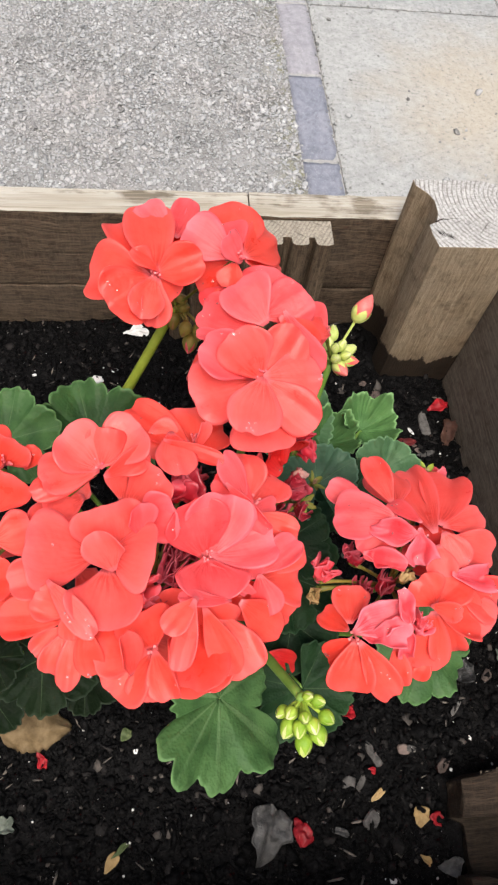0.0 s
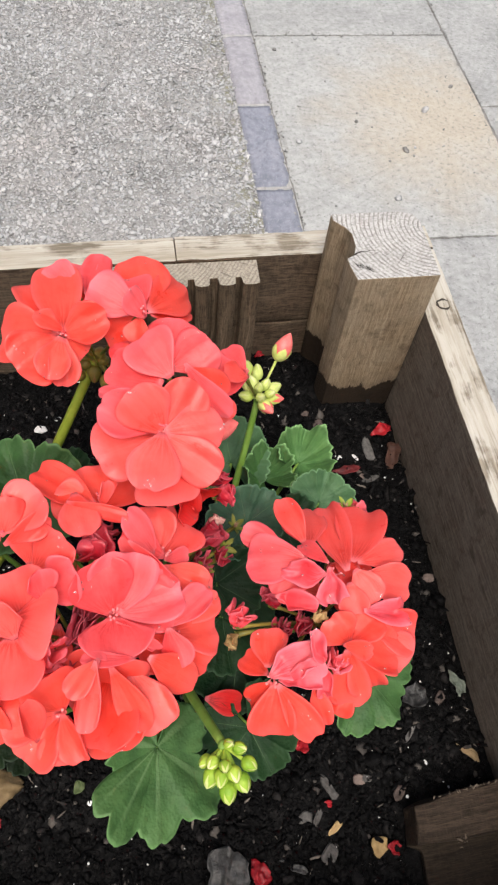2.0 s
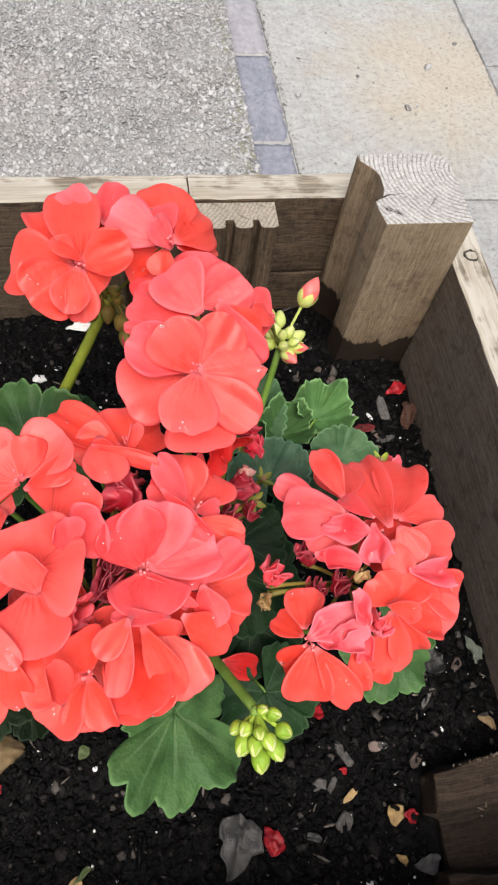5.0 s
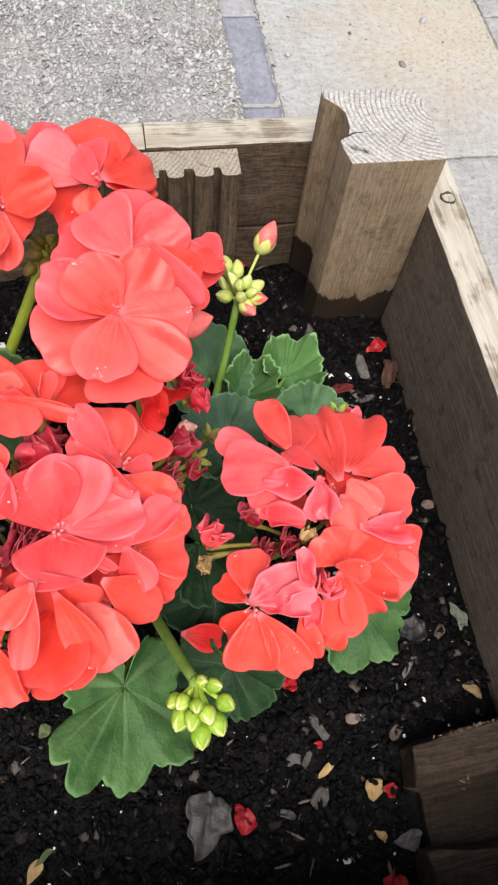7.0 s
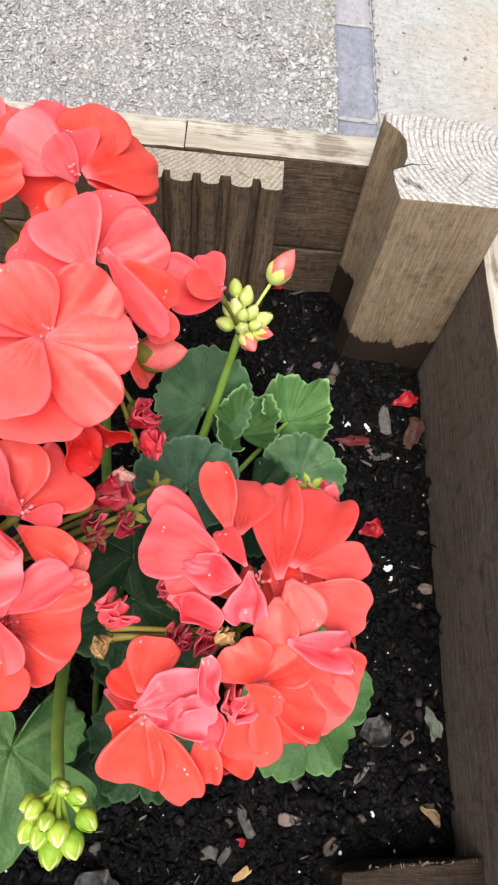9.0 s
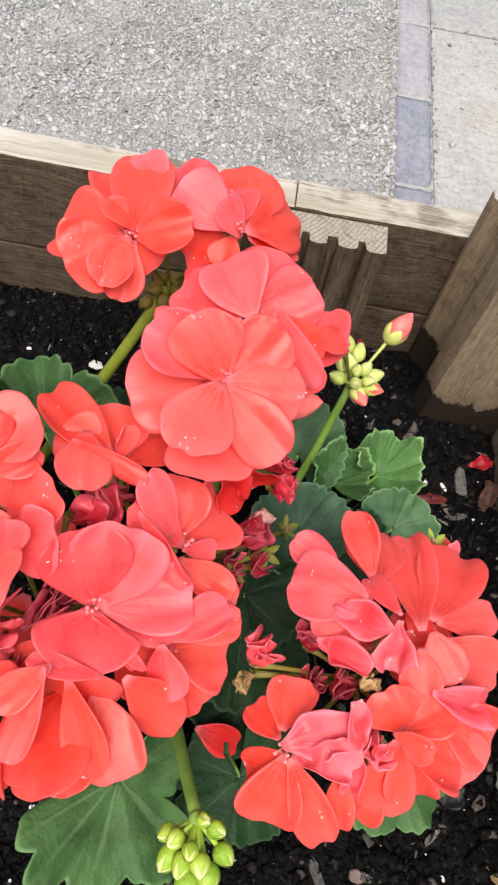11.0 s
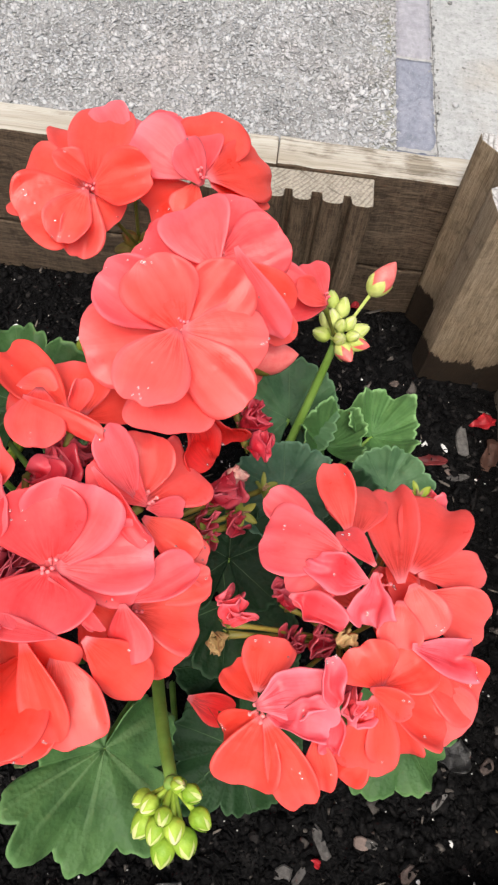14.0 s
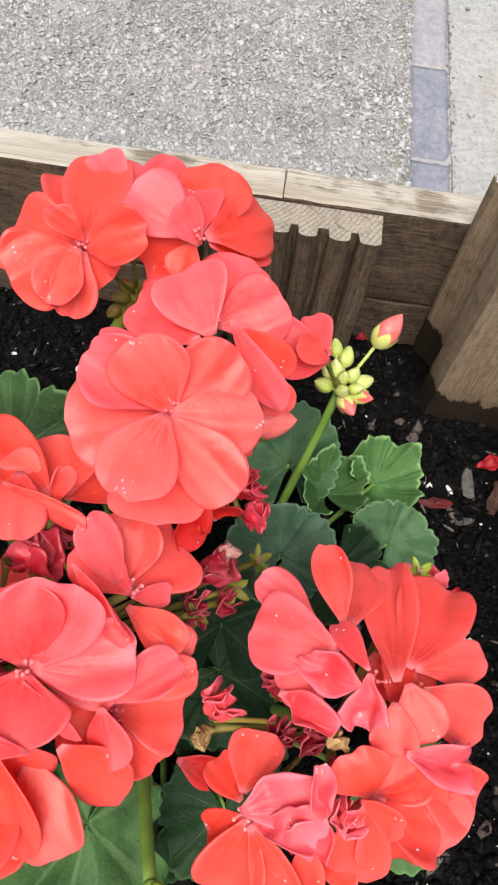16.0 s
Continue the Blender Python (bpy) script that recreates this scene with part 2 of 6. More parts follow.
def petal_material(name, deep, mid, pale, vein=0.5, rim=(0.90, 0.20, 0.22)):
    """Thin silky petal: colour varies petal by petal and towards its rim, fine veins fan out from a paler claw, light passes through."""
    m = Mat(name, 0.46, 0.4)
    uv = m.n("TexCoord").outputs["UV"]
    sep = m.n("SeparateXYZ", {0: uv})
    u, s = sep.outputs[0], sep.outputs[1]
    rnd = m.n("ObjectInfo").outputs["Random"]
    v = m.coords()
    blot = m.noise(v, 70.0, 4, 0.6)
    mixin = m.math("ADD", m.math("ADD", m.math("MULTIPLY", rnd, 0.36), 0.24), m.math("MULTIPLY", m.math("SUBTRACT", blot, 0.5), 0.8))
    col = m.ramp(mixin, [(0.05, deep), (0.4, mid), (0.95, pale)])
    fan = m.n("CombineXYZ", {0: m.math("MULTIPLY", u, 15.0), 1: m.math("MULTIPLY", s, 1.6), 2: m.math("MULTIPLY", rnd, 40.0)}).outputs[0]
    lines = m.noise(fan, 1.5, 3, 0.6)
    fade = m.ramp(s, [(0.05, 1.0), (0.55, 0.3), (1.0, 0.12)])
    col = m.mix(m.math("MULTIPLY", m.math("MULTIPLY", m.ramp(lines, [(0.40, 1.0), (0.54, 0.0)]), fade), vein), col, deep)
    throat = m.ramp(s, [(0.06, 1.0), (0.42, 0.0)])
    col = m.mix(m.math("MULTIPLY", m.math("MULTIPLY", m.ramp(lines, [(0.44, 1.0), (0.52, 0.0)]), throat), 0.8), col, tuple(0.75 * c for c in deep))
    side = m.math("ABSOLUTE", m.math("SUBTRACT", u, 0.5))
    edge = m.math("MAXIMUM", m.ramp(s, [(0.72, 0.0), (1.0, 1.0)]), m.ramp(side, [(0.34, 0.0), (0.5, 1.0)]))
    col = m.mix(m.math("MULTIPLY", edge, m.math("ADD", m.math("MULTIPLY", rnd, 0.35), 0.15)), col, rim)
    col = m.mix(m.ramp(s, [(0.02, 0.7), (0.14, 0.0)]), col, (0.85, 0.25, 0.28))
    cells = m.noise(v, 1600.0, 2)
    nrm = m.bump(cells, 0.06, 0.0003, m.bump(lines, 0.18, 0.0006, m.bump(m.noise(v, 130.0, 2), 0.4, 0.0018)))
    m.done(col, nrm, m.ramp(blot, [(0.32, 0.26), (0.6, 0.55)]))
    m.b.inputs["Specular IOR Level"].default_value = 0.45
    tr = m.n("BsdfTranslucent", {"Color": col, "Normal": nrm}).outputs[0]
    mixed = m.n("MixShader", {0: 0.40, 1: m.b.outputs[0], 2: tr}).outputs[0]
    m.t.links.new(mixed, m.t.nodes["Material Output"].inputs["Surface"])
    return m.m


def leaf_material(name, dark, mid, light, gloss=0.25):
    m = Mat(name, 0.56, gloss)
    sep = m.n("SeparateXYZ", {0: m.n("TexCoord").outputs["UV"]})
    u, s = sep.outputs[0], sep.outputs[1]
    v = m.coords()
    rnd = m.n("ObjectInfo").outputs["Random"]
    a, b = m.noise(v, 45.0, 4, 0.6), m.noise(v, 480.0, 3)
    col = m.ramp(m.math("ADD", m.math("MULTIPLY", a, 0.7), m.math("MULTIPLY", rnd, 0.3)), [(0.36, dark), (0.52, mid), (0.70, light)])
    zone = m.ramp(s, [(0.30, 0.0), (0.5, 0.4), (0.68, 0.0)])
    col = m.mix(zone, col, dark)
    col = m.mix(m.ramp(s, [(0.45, 0.0), (1.0, 0.3)]), col, light)
    tri = m.math("ABSOLUTE", m.math("SUBTRACT", m.math("FRACT", m.math("MULTIPLY", u, 5.0)), 0.5))
    main = m.ramp(m.math("MULTIPLY", tri, m.math("ADD", s, 0.12)), [(0.002, 1.0), (0.010, 0.0)])
    side = m.math("ABSOLUTE", m.math("SUBTRACT", m.math("FRACT", m.math("ADD", m.math("MULTIPLY", s, 6.0), m.math("MULTIPLY", tri, -3.0))), 0.5))
    side = m.ramp(side, [(0.01, 0.16), (0.05, 0.0)])
    veins = m.math("MAXIMUM", main, side)
    col = m.mix(m.math("MULTIPLY", m.math("MULTIPLY", veins, m.ramp(s, [(0.3, 1.0), (0.8, 0.25)])), 0.55), col, (0.16, 0.26, 0.11))
    col = m.mix(m.ramp(s, [(0.955, 0.0), (0.992, 0.5)]), col, tuple(min(1.0, 2.0 * c + 0.03) for c in light))
    net = m.voronoi(v, 520.0)
    nrm = m.bump(net, 0.3, 0.0007, m.bump(m.math("ADD", a, m.math("MULTIPLY", main, 0.06)), 0.8, 0.0035))
    m.done(col, nrm)
    tr = m.n("BsdfTranslucent", {"Color": m.mix(0.5, col, (0.10, 0.25, 0.03)), "Normal": nrm}).outputs[0]
    m.t.links.new(m.n("MixShader", {0: 0.2, 1: m.b.outputs[0], 2: tr}).outputs[0], m.t.nodes["Material Output"].inputs["Surface"])
    return m.m


def plain_material(name, low, high, scale=120.0, rough=0.6, spec=0.3, bump=0.4, through_light=0.0):
    m = Mat(name, rough, spec)
    v = m.coords()
    a, b = m.noise(v, scale, 4, 0.6), m.noise(v, scale * 5, 3)
    rnd = m.n("ObjectInfo").outputs["Random"]
    col = m.ramp(m.math("ADD", m.math("MULTIPLY", a, 0.75), m.math("MULTIPLY", rnd, 0.25)), [(0.3, low), (0.7, high)])
    nrm = m.bump(b, bump, 0.0006, m.bump(a, bump, 0.001))
    m.done(col, nrm)
    if through_light:
        tr = m.n("BsdfTranslucent", {"Color": col, "Normal": nrm}).outputs[0]
        m.t.links.new(m.n("MixShader", {0: through_light, 1: m.b.outputs[0], 2: tr}).outputs[0], m.t.nodes["Material Output"].inputs["Surface"])
    return m.m


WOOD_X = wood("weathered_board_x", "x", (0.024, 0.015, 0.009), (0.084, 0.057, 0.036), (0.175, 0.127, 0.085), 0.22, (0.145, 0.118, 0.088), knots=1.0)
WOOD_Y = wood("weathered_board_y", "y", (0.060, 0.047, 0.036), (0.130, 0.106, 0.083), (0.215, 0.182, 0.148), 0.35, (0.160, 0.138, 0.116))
# Grey-brown board, its colour also raised so the shadowed front face looks lit.
WOOD_GREY = wood("lit_grey_board_x", "x", (0.120, 0.100, 0.080), (0.190, 0.162, 0.132), (0.265, 0.230, 0.192), 0.45, (0.245, 0.220, 0.192))
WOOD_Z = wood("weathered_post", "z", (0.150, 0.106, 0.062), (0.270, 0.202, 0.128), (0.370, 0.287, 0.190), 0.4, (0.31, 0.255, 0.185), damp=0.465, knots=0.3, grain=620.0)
WOOD_SPLICE = wood("weathered_splice", "z", (0.032, 0.020, 0.012), (0.096, 0.066, 0.040), (0.185, 0.134, 0.088), 0.15, (0.14, 0.112, 0.08), knots=0.3)
# Brown stub wood darkened: the shade over this corner is in its colour.
WOOD_STUB = wood("shaded_stub", "x", (0.010, 0.007, 0.005), (0.024, 0.017, 0.011), (0.044, 0.032, 0.022), 0.3, (0.032, 0.024, 0.017))
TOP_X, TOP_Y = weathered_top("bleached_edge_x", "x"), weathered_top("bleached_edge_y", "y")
POST_END = end_grain("post_end", 0.008 + 0.48, -0.020 + 0.2345, (0.47, 0.46, 0.44), (0.13, 0.115, 0.10), 0.0034, 0.8)
SPLICE_END = end_grain("splice_end", -0.245 + 0.48, 0.050 + 0.2345, (0.34, 0.305, 0.245), (0.12, 0.10, 0.078), 0.0030, 0.6)
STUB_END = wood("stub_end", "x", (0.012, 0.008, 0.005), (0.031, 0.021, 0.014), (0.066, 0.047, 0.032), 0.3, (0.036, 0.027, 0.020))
SOIL_MAT = soil_material("black_compost")
CLOD_MAT = soil_material("compost_clods")
CORAL = petal_material("coral_petal", (0.88, 0.046, 0.022), (0.94, 0.098, 0.068), (0.95, 0.148, 0.114), 0.34)
SALMON = petal_material("salmon_petal", (0.88, 0.052, 0.034), (0.94, 0.118, 0.098), (0.96, 0.175, 0.155), 0.38)
ROSE = petal_material("rose_petal", (0.85, 0.042, 0.046), (0.93, 0.118, 0.124), (0.95, 0.195, 0.220), 0.48, (0.90, 0.24, 0.30))
PINKISH = petal_material("ageing_petal", (0.76, 0.022, 0.036), (0.88, 0.085, 0.105), (0.92, 0.27, 0.34), 0.45, (0.92, 0.36, 0.44))
WITHER = petal_material("withered_petal", (0.17, 0.004, 0.010), (0.42, 0.010, 0.028), (0.74, 0.055, 0.090), 0.7, (0.86, 0.25, 0.32))
PINK_FOLD = petal_material("folded_petal", (0.42, 0.008, 0.022), (0.70, 0.018, 0.042), (0.86, 0.075, 0.11), 0.6, (0.90, 0.27, 0.35))
FADING = petal_material("fading_petal", (0.40, 0.008, 0.010), (0.78, 0.022, 0.020), (0.86, 0.06, 0.05), 0.9, (0.80, 0.10, 0.09))
YOUNG_LEAF = leaf_material("young_leaf", (0.050, 0.125, 0.035), (0.095, 0.215, 0.062), (0.165, 0.30, 0.11))
GREEN_LEAF = leaf_material("bright_green_leaf", (0.016, 0.046, 0.012), (0.034, 0.092, 0.024), (0.076, 0.158, 0.048))
MID_LEAF = leaf_material("grey_green_leaf", (0.032, 0.080, 0.034), (0.060, 0.135, 0.056), (0.105, 0.200, 0.090))
BLUE_LEAF = leaf_material("blue_green_leaf", (0.020, 0.050, 0.028), (0.036, 0.084, 0.046), (0.062, 0.125, 0.070))
# Darkest leaf copy: shade under the plant's left edge put into the colour.
SHADE_LEAF = leaf_material("deep_shade_leaf", (0.004, 0.008, 0.003), (0.006, 0.013, 0.005), (0.011, 0.021, 0.008), 0.08)
# Dark copy for leaves below the heads; the gap shade is in this green.
DARK_LEAF = leaf_material("shaded_leaf", (0.006, 0.021, 0.007), (0.011, 0.034, 0.011), (0.021, 0.054, 0.018), 0.15)
STALK = plain_material("green_stalk", (0.11, 0.21, 0.025), (0.22, 0.36, 0.070), 90, 0.55, 0.35, 0.3)
YELLOW_STALK = plain_material("yellow_green_stalk", (0.17, 0.22, 0.015), (0.29, 0.34, 0.045), 90, 0.55, 0.35, 0.3)
OLIVE = plain_material("olive_stalk", (0.10, 0.09, 0.012), (0.22, 0.17, 0.03), 90, 0.55, 0.35, 0.3)
BUD_GREEN = plain_material("lime_bud", (0.42, 0.52, 0.08), (0.68, 0.74, 0.26), 160, 0.5, 0.35, 0.35, 0.2)
BUD_DEEP = plain_material("green_bud", (0.21, 0.37, 0.025), (0.44, 0.58, 0.07), 160, 0.5, 0.35, 0.35, 0.2)
BUD_CREAM = plain_material("cream_bud_tip", (0.52, 0.60, 0.16), (0.74, 0.72, 0.42), 160, 0.5, 0.35, 0.35, 0.2)
BUD_TIP = plain_material("pink_bud_tip", (0.82, 0.08, 0.075), (0.92, 0.26, 0.23), 160, 0.45, 0.35, 0.3, 0.2)
SEPAL = plain_material("sepal", (0.09, 0.11, 0.012), (0.23, 0.23, 0.045), 160, 0.55, 0.3, 0.3, 0.15)
STAMEN = plain_material("stamen", (0.66, 0.07, 0.10), (0.88, 0.28, 0.27), 300, 0.5, 0.3, 0.3)


water = Mat("water", 0.05, 0.5)
water.b.inputs["Transmission Weight"].default_value = 0.75
water.b.inputs["IOR"].default_value = 1.33
WATER = water.done((0.95, 0.86, 0.85))


# ---- mesh helpers ----
def part(name, bm, material, parent, label="", smooth=False):
    """One mesh object under a thing or a part; vertices are given in the world's metres."""
    me = bpy.data.meshes.new(name)
    base = parent.matrix_world.translation if parent else Vector()
    bm.transform(Matrix.Translation(-base))
    bm.normal_update()
    bm.to_mesh(me)
    bm.free()
    for mat in material if isinstance(material, (list, tuple)) else [material]:
        me.materials.append(mat)
    if smooth:
        me.shade_smooth()
    ob = new(name, me)
    if parent:
        ob.parent = parent
    ob.matrix_world = Matrix.Translation(base)
    if label:
        tagged(ob, label)
    return ob


def empty_thing(name, at, label, category, group="", kind=""):
    ob = new(name)
    ob.empty_display_size = 0.02
    ob.location = at
    bpy.context.view_layer.update()
    return tagged(ob, label, category, group, kind)


def alone(name, bm, material, label, category, group="", kind="", at=None, smooth=False):
    """A thing that is one mesh, with its origin at the given place."""
    holder = bpy.data.meshes.new(name)
    base = Vector(at) if at is not None else Vector()
    bm.transform(Matrix.Translation(-base))
    bm.normal_update()
    bm.to_mesh(holder)
    bm.free()
    for mat in material if isinstance(material, (list, tuple)) else [material]:
        holder.materials.append(mat)
    if smooth:
        holder.shade_smooth()
    ob = new(name, holder)
    ob.matrix_world = Matrix.Translation(base)
    return tagged(ob, label, category, group, kind)


def prism(outline, z0, z1, bevel=0.0015, cuts=0):
    """Upright prism over an outline in plan; its top face carries material 1."""
    bm = bmesh.new()
    low = [bm.verts.new((x, y, z0)) for x, y in outline]
    high = [bm.verts.new((x, y, z1)) for x, y in outline]
    bm.faces.new(list(reversed(low)))
    top = bm.faces.new(high)
    n = len(outline)
    for k in range(n):
        bm.faces.new((low[k], low[(k + 1) % n], high[(k + 1) % n], high[k]))
    bmesh.ops.recalc_face_normals(bm, faces=bm.faces)
    if bevel:
        bmesh.ops.bevel(bm, geom=[e for e in bm.edges], offset=bevel, segments=2, profile=0.6, affect="EDGES")
    for f in bm.faces:
        f.material_index = 1 if f.normal.z > 0.9 and f.calc_center_median().z > z1 - 0.0005 else 0
    return bm


def board(x0, x1, y0, y1, z0, z1, wear=0.0012, seed=0):
    """A sawn board with worn, slightly uneven edges; its upper face carries material 1."""
    bm = bmesh.new()
    bmesh.ops.create_cube(bm, size=1.0, matrix=Matrix.Translation(((x0 + x1) / 2, (y0 + y1) / 2, (z0 + z1) / 2)) @ Matrix.Diagonal((x1 - x0, y1 - y0, z1 - z0, 1)))
    axis = 0 if x1 - x0 > y1 - y0 else 1
    length = max(x1 - x0, y1 - y0)
    edges = [e for e in bm.edges if abs((e.verts[0].co - e.verts[1].co)[axis]) > length * 0.9]
    bmesh.ops.subdivide_edges(bm, edges=edges, cuts=int(length / 0.012), use_grid_fill=True)
    sharp = [e for e in bm.edges if len(e.link_faces) == 2 and e.calc_face_angle() > 1.0]
    bmesh.ops.bevel(bm, geom=sharp, offset=0.0018, segments=2, profile=0.6, affect="EDGES")
    bm.normal_update()
    for f in bm.faces:
        f.material_index = 1 if f.normal.z > 0.8 else 0
    for v in bm.verts:
        p = v.co * 60 + Vector((seed * 7.3, 0, 0))
        v.co += Vector((0, 0, 1)) * wear * noise.noise(p) * (1 if v.co.z > (z0 + z1) / 2 else 0)
        v.co += Vector((noise.noise(p * 1.7), noise.noise(p * 1.7 + Vector((9, 9, 9))), 0)) * wear * 0.35
    return bm


def tube(points, radii, sides=10):
    """A round stem through points, with a radius at each."""
    bm = bmesh.new()
    pts = [Vector(p) for p in points]
    rings = []
    for k, p in enumerate(pts):
        d = (pts[min(k + 1, len(pts) - 1)] - pts[max(k - 1, 0)]).normalized()
        a = d.orthogonal().normalized()
        if rings:
            a = (rings[-1][1] - d * rings[-1][1].dot(d)).normalized()
        b = d.cross(a)
        rings.append(([bm.verts.new(p + radii[k] * (math.cos(2 * math.pi * j / sides) * a + math.sin(2 * math.pi * j / sides) * b)) for j in range(sides)], a))
    for (r0, _), (r1, _) in zip(rings, rings[1:]):
        for j in range(sides):
            bm.faces.new((r0[j], r0[(j + 1) % sides], r1[(j + 1) % sides], r1[j]))
    bm.faces.new(list(reversed(rings[0][0])))
    bm.faces.new(rings[-1][0])
    return bm


def curve_points(a, b, sag, count=10):
    """Points from a to b along a gentle bow."""
    a, b, sag = Vector(a), Vector(b), Vector(sag)
    return [a.lerp(b, k / count) + sag * 4 * (k / count) * (1 - k / count) for k in range(count + 1)]


def join_bm(into, other):
    me = bpy.data.meshes.new("tmp")
    other.to_mesh(me)
    other.free()
    into.from_mesh(me)
    bpy.data.meshes.remove(me)


def shell(grid, uvs, thick):
    """A closed thin sheet from a grid of points: two skins joined round the rim, with its UV map."""
    rows, cols = len(grid), len(grid[0])
    bm = bmesh.new()
    layer = bm.loops.layers.uv.new("uv")
    nrm = [[None] * cols for _ in range(rows)]
    for i in range(rows):
        for j in range(cols):
            a = grid[min(i + 1, rows - 1)][j] - grid[max(i - 1, 0)][j]
            b = grid[i][min(j + 1, cols - 1)] - grid[i][max(j - 1, 0)]
            c = a.cross(b)
            nrm[i][j] = c.normalized() if c.length > 1e-12 else (nrm[i - 1][j] if i and nrm[i - 1][j] else Vector((0, 0, 1)))
    up = [[bm.verts.new(grid[i][j] + nrm[i][j] * thick / 2) for j in range(cols)] for i in range(rows)]
    dn = [[bm.verts.new(grid[i][j] - nrm[i][j] * thick / 2) for j in range(cols)] for i in range(rows)]

    def face(vs, us):
        f = bm.faces.new(vs)
        f.smooth = True
        for lp, uv in zip(f.loops, us):
            lp[layer].uv = uv

    for i in range(rows - 1):
        for j in range(cols - 1):
            q = [(i, j), (i + 1, j), (i + 1, j + 1), (i, j + 1)]
            face([up[a][b] for a, b in q], [uvs[a][b] for a, b in q])
            face([dn[a][b] for a, b in reversed(q)], [uvs[a][b] for a, b in reversed(q)])
    rim = [(i, 0) for i in range(rows)] + [(rows - 1, j) for j in range(1, cols)] + [(i, cols - 1) for i in range(rows - 2, -1, -1)] + [(0, j) for j in range(cols - 2, 0, -1)]
    for (a, b), (c, d) in zip(rim, rim[1:] + rim[:1]):
        face([up[a][b], dn[a][b], dn[c][d], up[c][d]], [uvs[a][b], uvs[a][b], uvs[c][d], uvs[c][d]])
    bmesh.ops.recalc_face_normals(bm, faces=bm.faces)
    return bm


def lumps(places, sizes, seed, flat=0.7, long=1.0, rough=0.0):
    """Vertices and faces of many small uneven lumps, each turned its own way."""
    rng = np.random.default_rng(seed)
    g = (1 + 5 ** 0.5) / 2
    v = np.array([(-1, g, 0), (1, g, 0), (-1, -g, 0), (1, -g, 0), (0, -1, g), (0, 1, g), (0, -1, -g), (0, 1, -g), (g, 0, -1), (g, 0, 1), (-g, 0, -1), (-g, 0, 1)]) / 1.9
    f = np.array([(0, 11, 5), (0, 5, 1), (0, 1, 7), (0, 7, 10), (0, 10, 11), (1, 5, 9), (5, 11, 4), (11, 10, 2), (10, 7, 6), (7, 1, 8), (3, 9, 4), (3, 4, 2), (3, 2, 6), (3, 6, 8), (3, 8, 9), (4, 9, 5), (2, 4, 11), (6, 2, 10), (8, 6, 7), (9, 8, 1)])
    n = len(places)
    verts = v[None] * rng.uniform(0.65 - rough, 1.25 + rough, (n, 12, 1))
    verts = verts * np.stack([rng.uniform(0.75, 1.1, n) * long, rng.uniform(0.7, 1.1, n), rng.uniform(0.5, 1.0, n) * flat], -1)[:, None, :]
    turn = rng.uniform(0, 2 * np.pi, n)
    tip = rng.normal(0, 0.35, (n, 2))
    c, s = np.cos(turn)[:, None], np.sin(turn)[:, None]
    x, y, z = verts[..., 0], verts[..., 1], verts[..., 2]
    x, y = c * x - s * y, s * x + c * y
    z = z + x * tip[:, :1] + y * tip[:, 1:]
    verts = np.stack([x, y, z], -1) * np.asarray(sizes)[:, None, None] + np.asarray(places)[:, None, :]
    faces = (f[None] + 12 * np.arange(n)[:, None, None]).reshape(-1, 3)
    return verts.reshape(-1, 3), faces


def fast_mesh(name, verts, faces, material):
    """A large mesh of triangles or quads from arrays."""
    me = bpy.data.meshes.new(name)
    k = faces.shape[1]
    me.vertices.add(len(verts))
    me.vertices.foreach_set("co", np.asarray(verts, np.float32).ravel())
    me.loops.add(faces.size)
    me.loops.foreach_set("vertex_index", np.asarray(faces, np.int32).ravel())
    me.polygons.add(len(faces))
    me.polygons.foreach_set("loop_start", np.arange(0, faces.size, k, dtype=np.int32))
    me.update(calc_edges=True)
    me.materials.append(material)
    return new(name, me)


# ---- ground and paving ----
ground_mat = paving_material("far_paving", (0.26, 0.255, 0.245), (0.33, 0.325, 0.312), (0.39, 0.383, 0.368))
bm = bmesh.new()
bmesh.ops.create_grid(bm, x_segments=8, y_segments=8, size=60.0, matrix=Matrix.Translation((0, 0, -0.03)))
alone("ground", bm, ground_mat, "wide pale grey paved yard reaching the horizon", "ground", kind="structure")

PITCH_B = 0.2775
AGG_EDGE, STRIP_END = 0.046, 0.1125
agg_mat = paving_material("cement_between_stones", (0.17, 0.168, 0.162), (0.24, 0.237, 0.229), (0.31, 0.306, 0.296), 0.85, None, AGG_EDGE - 0.012)
rng = np.random.default_rng(4)
nx, ny = 200, 260
gx, gy = np.meshgrid(np.linspace(-1.15, AGG_EDGE - 0.003, nx), np.linspace(0.2, 1.95, ny), indexing="ij")
gz = np.array([[noise.noise((x * 70, y * 70, 0.3)) * 0.0012 + noise.noise((x * 9, y * 9, 1.7)) * 0.0015 for y in gy[0]] for x in gx[:, 0]])
idx = np.arange(nx * ny).reshape(nx, ny)
quads = np.stack([idx[:-1, :-1], idx[1:, :-1], idx[1:, 1:], idx[:-1, 1:]], -1).reshape(-1, 4)
pave = fast_mesh("pavement", np.stack([gx, gy, gz - 0.0026], -1).reshape(-1, 3), quads, agg_mat)
tagged(pave, "rough grey exposed-aggregate concrete paving", "pavement", kind="structure")
bm = bmesh.new()
for x0, x1, y0, y1 in ((-6, AGG_EDGE - 0.004, 1.951, 8), (-6, -1.152, -3, 1.95), (-1.151, AGG_EDGE - 0.004, -3, 0.199)):
    bmesh.ops.create_cube(bm, size=1.0, matrix=Matrix.Translation(((x0 + x1) / 2, (y0 + y1) / 2, -0.014)) @ Matrix.Diagonal((x1 - x0, y1 - y0, 0.024, 1)))
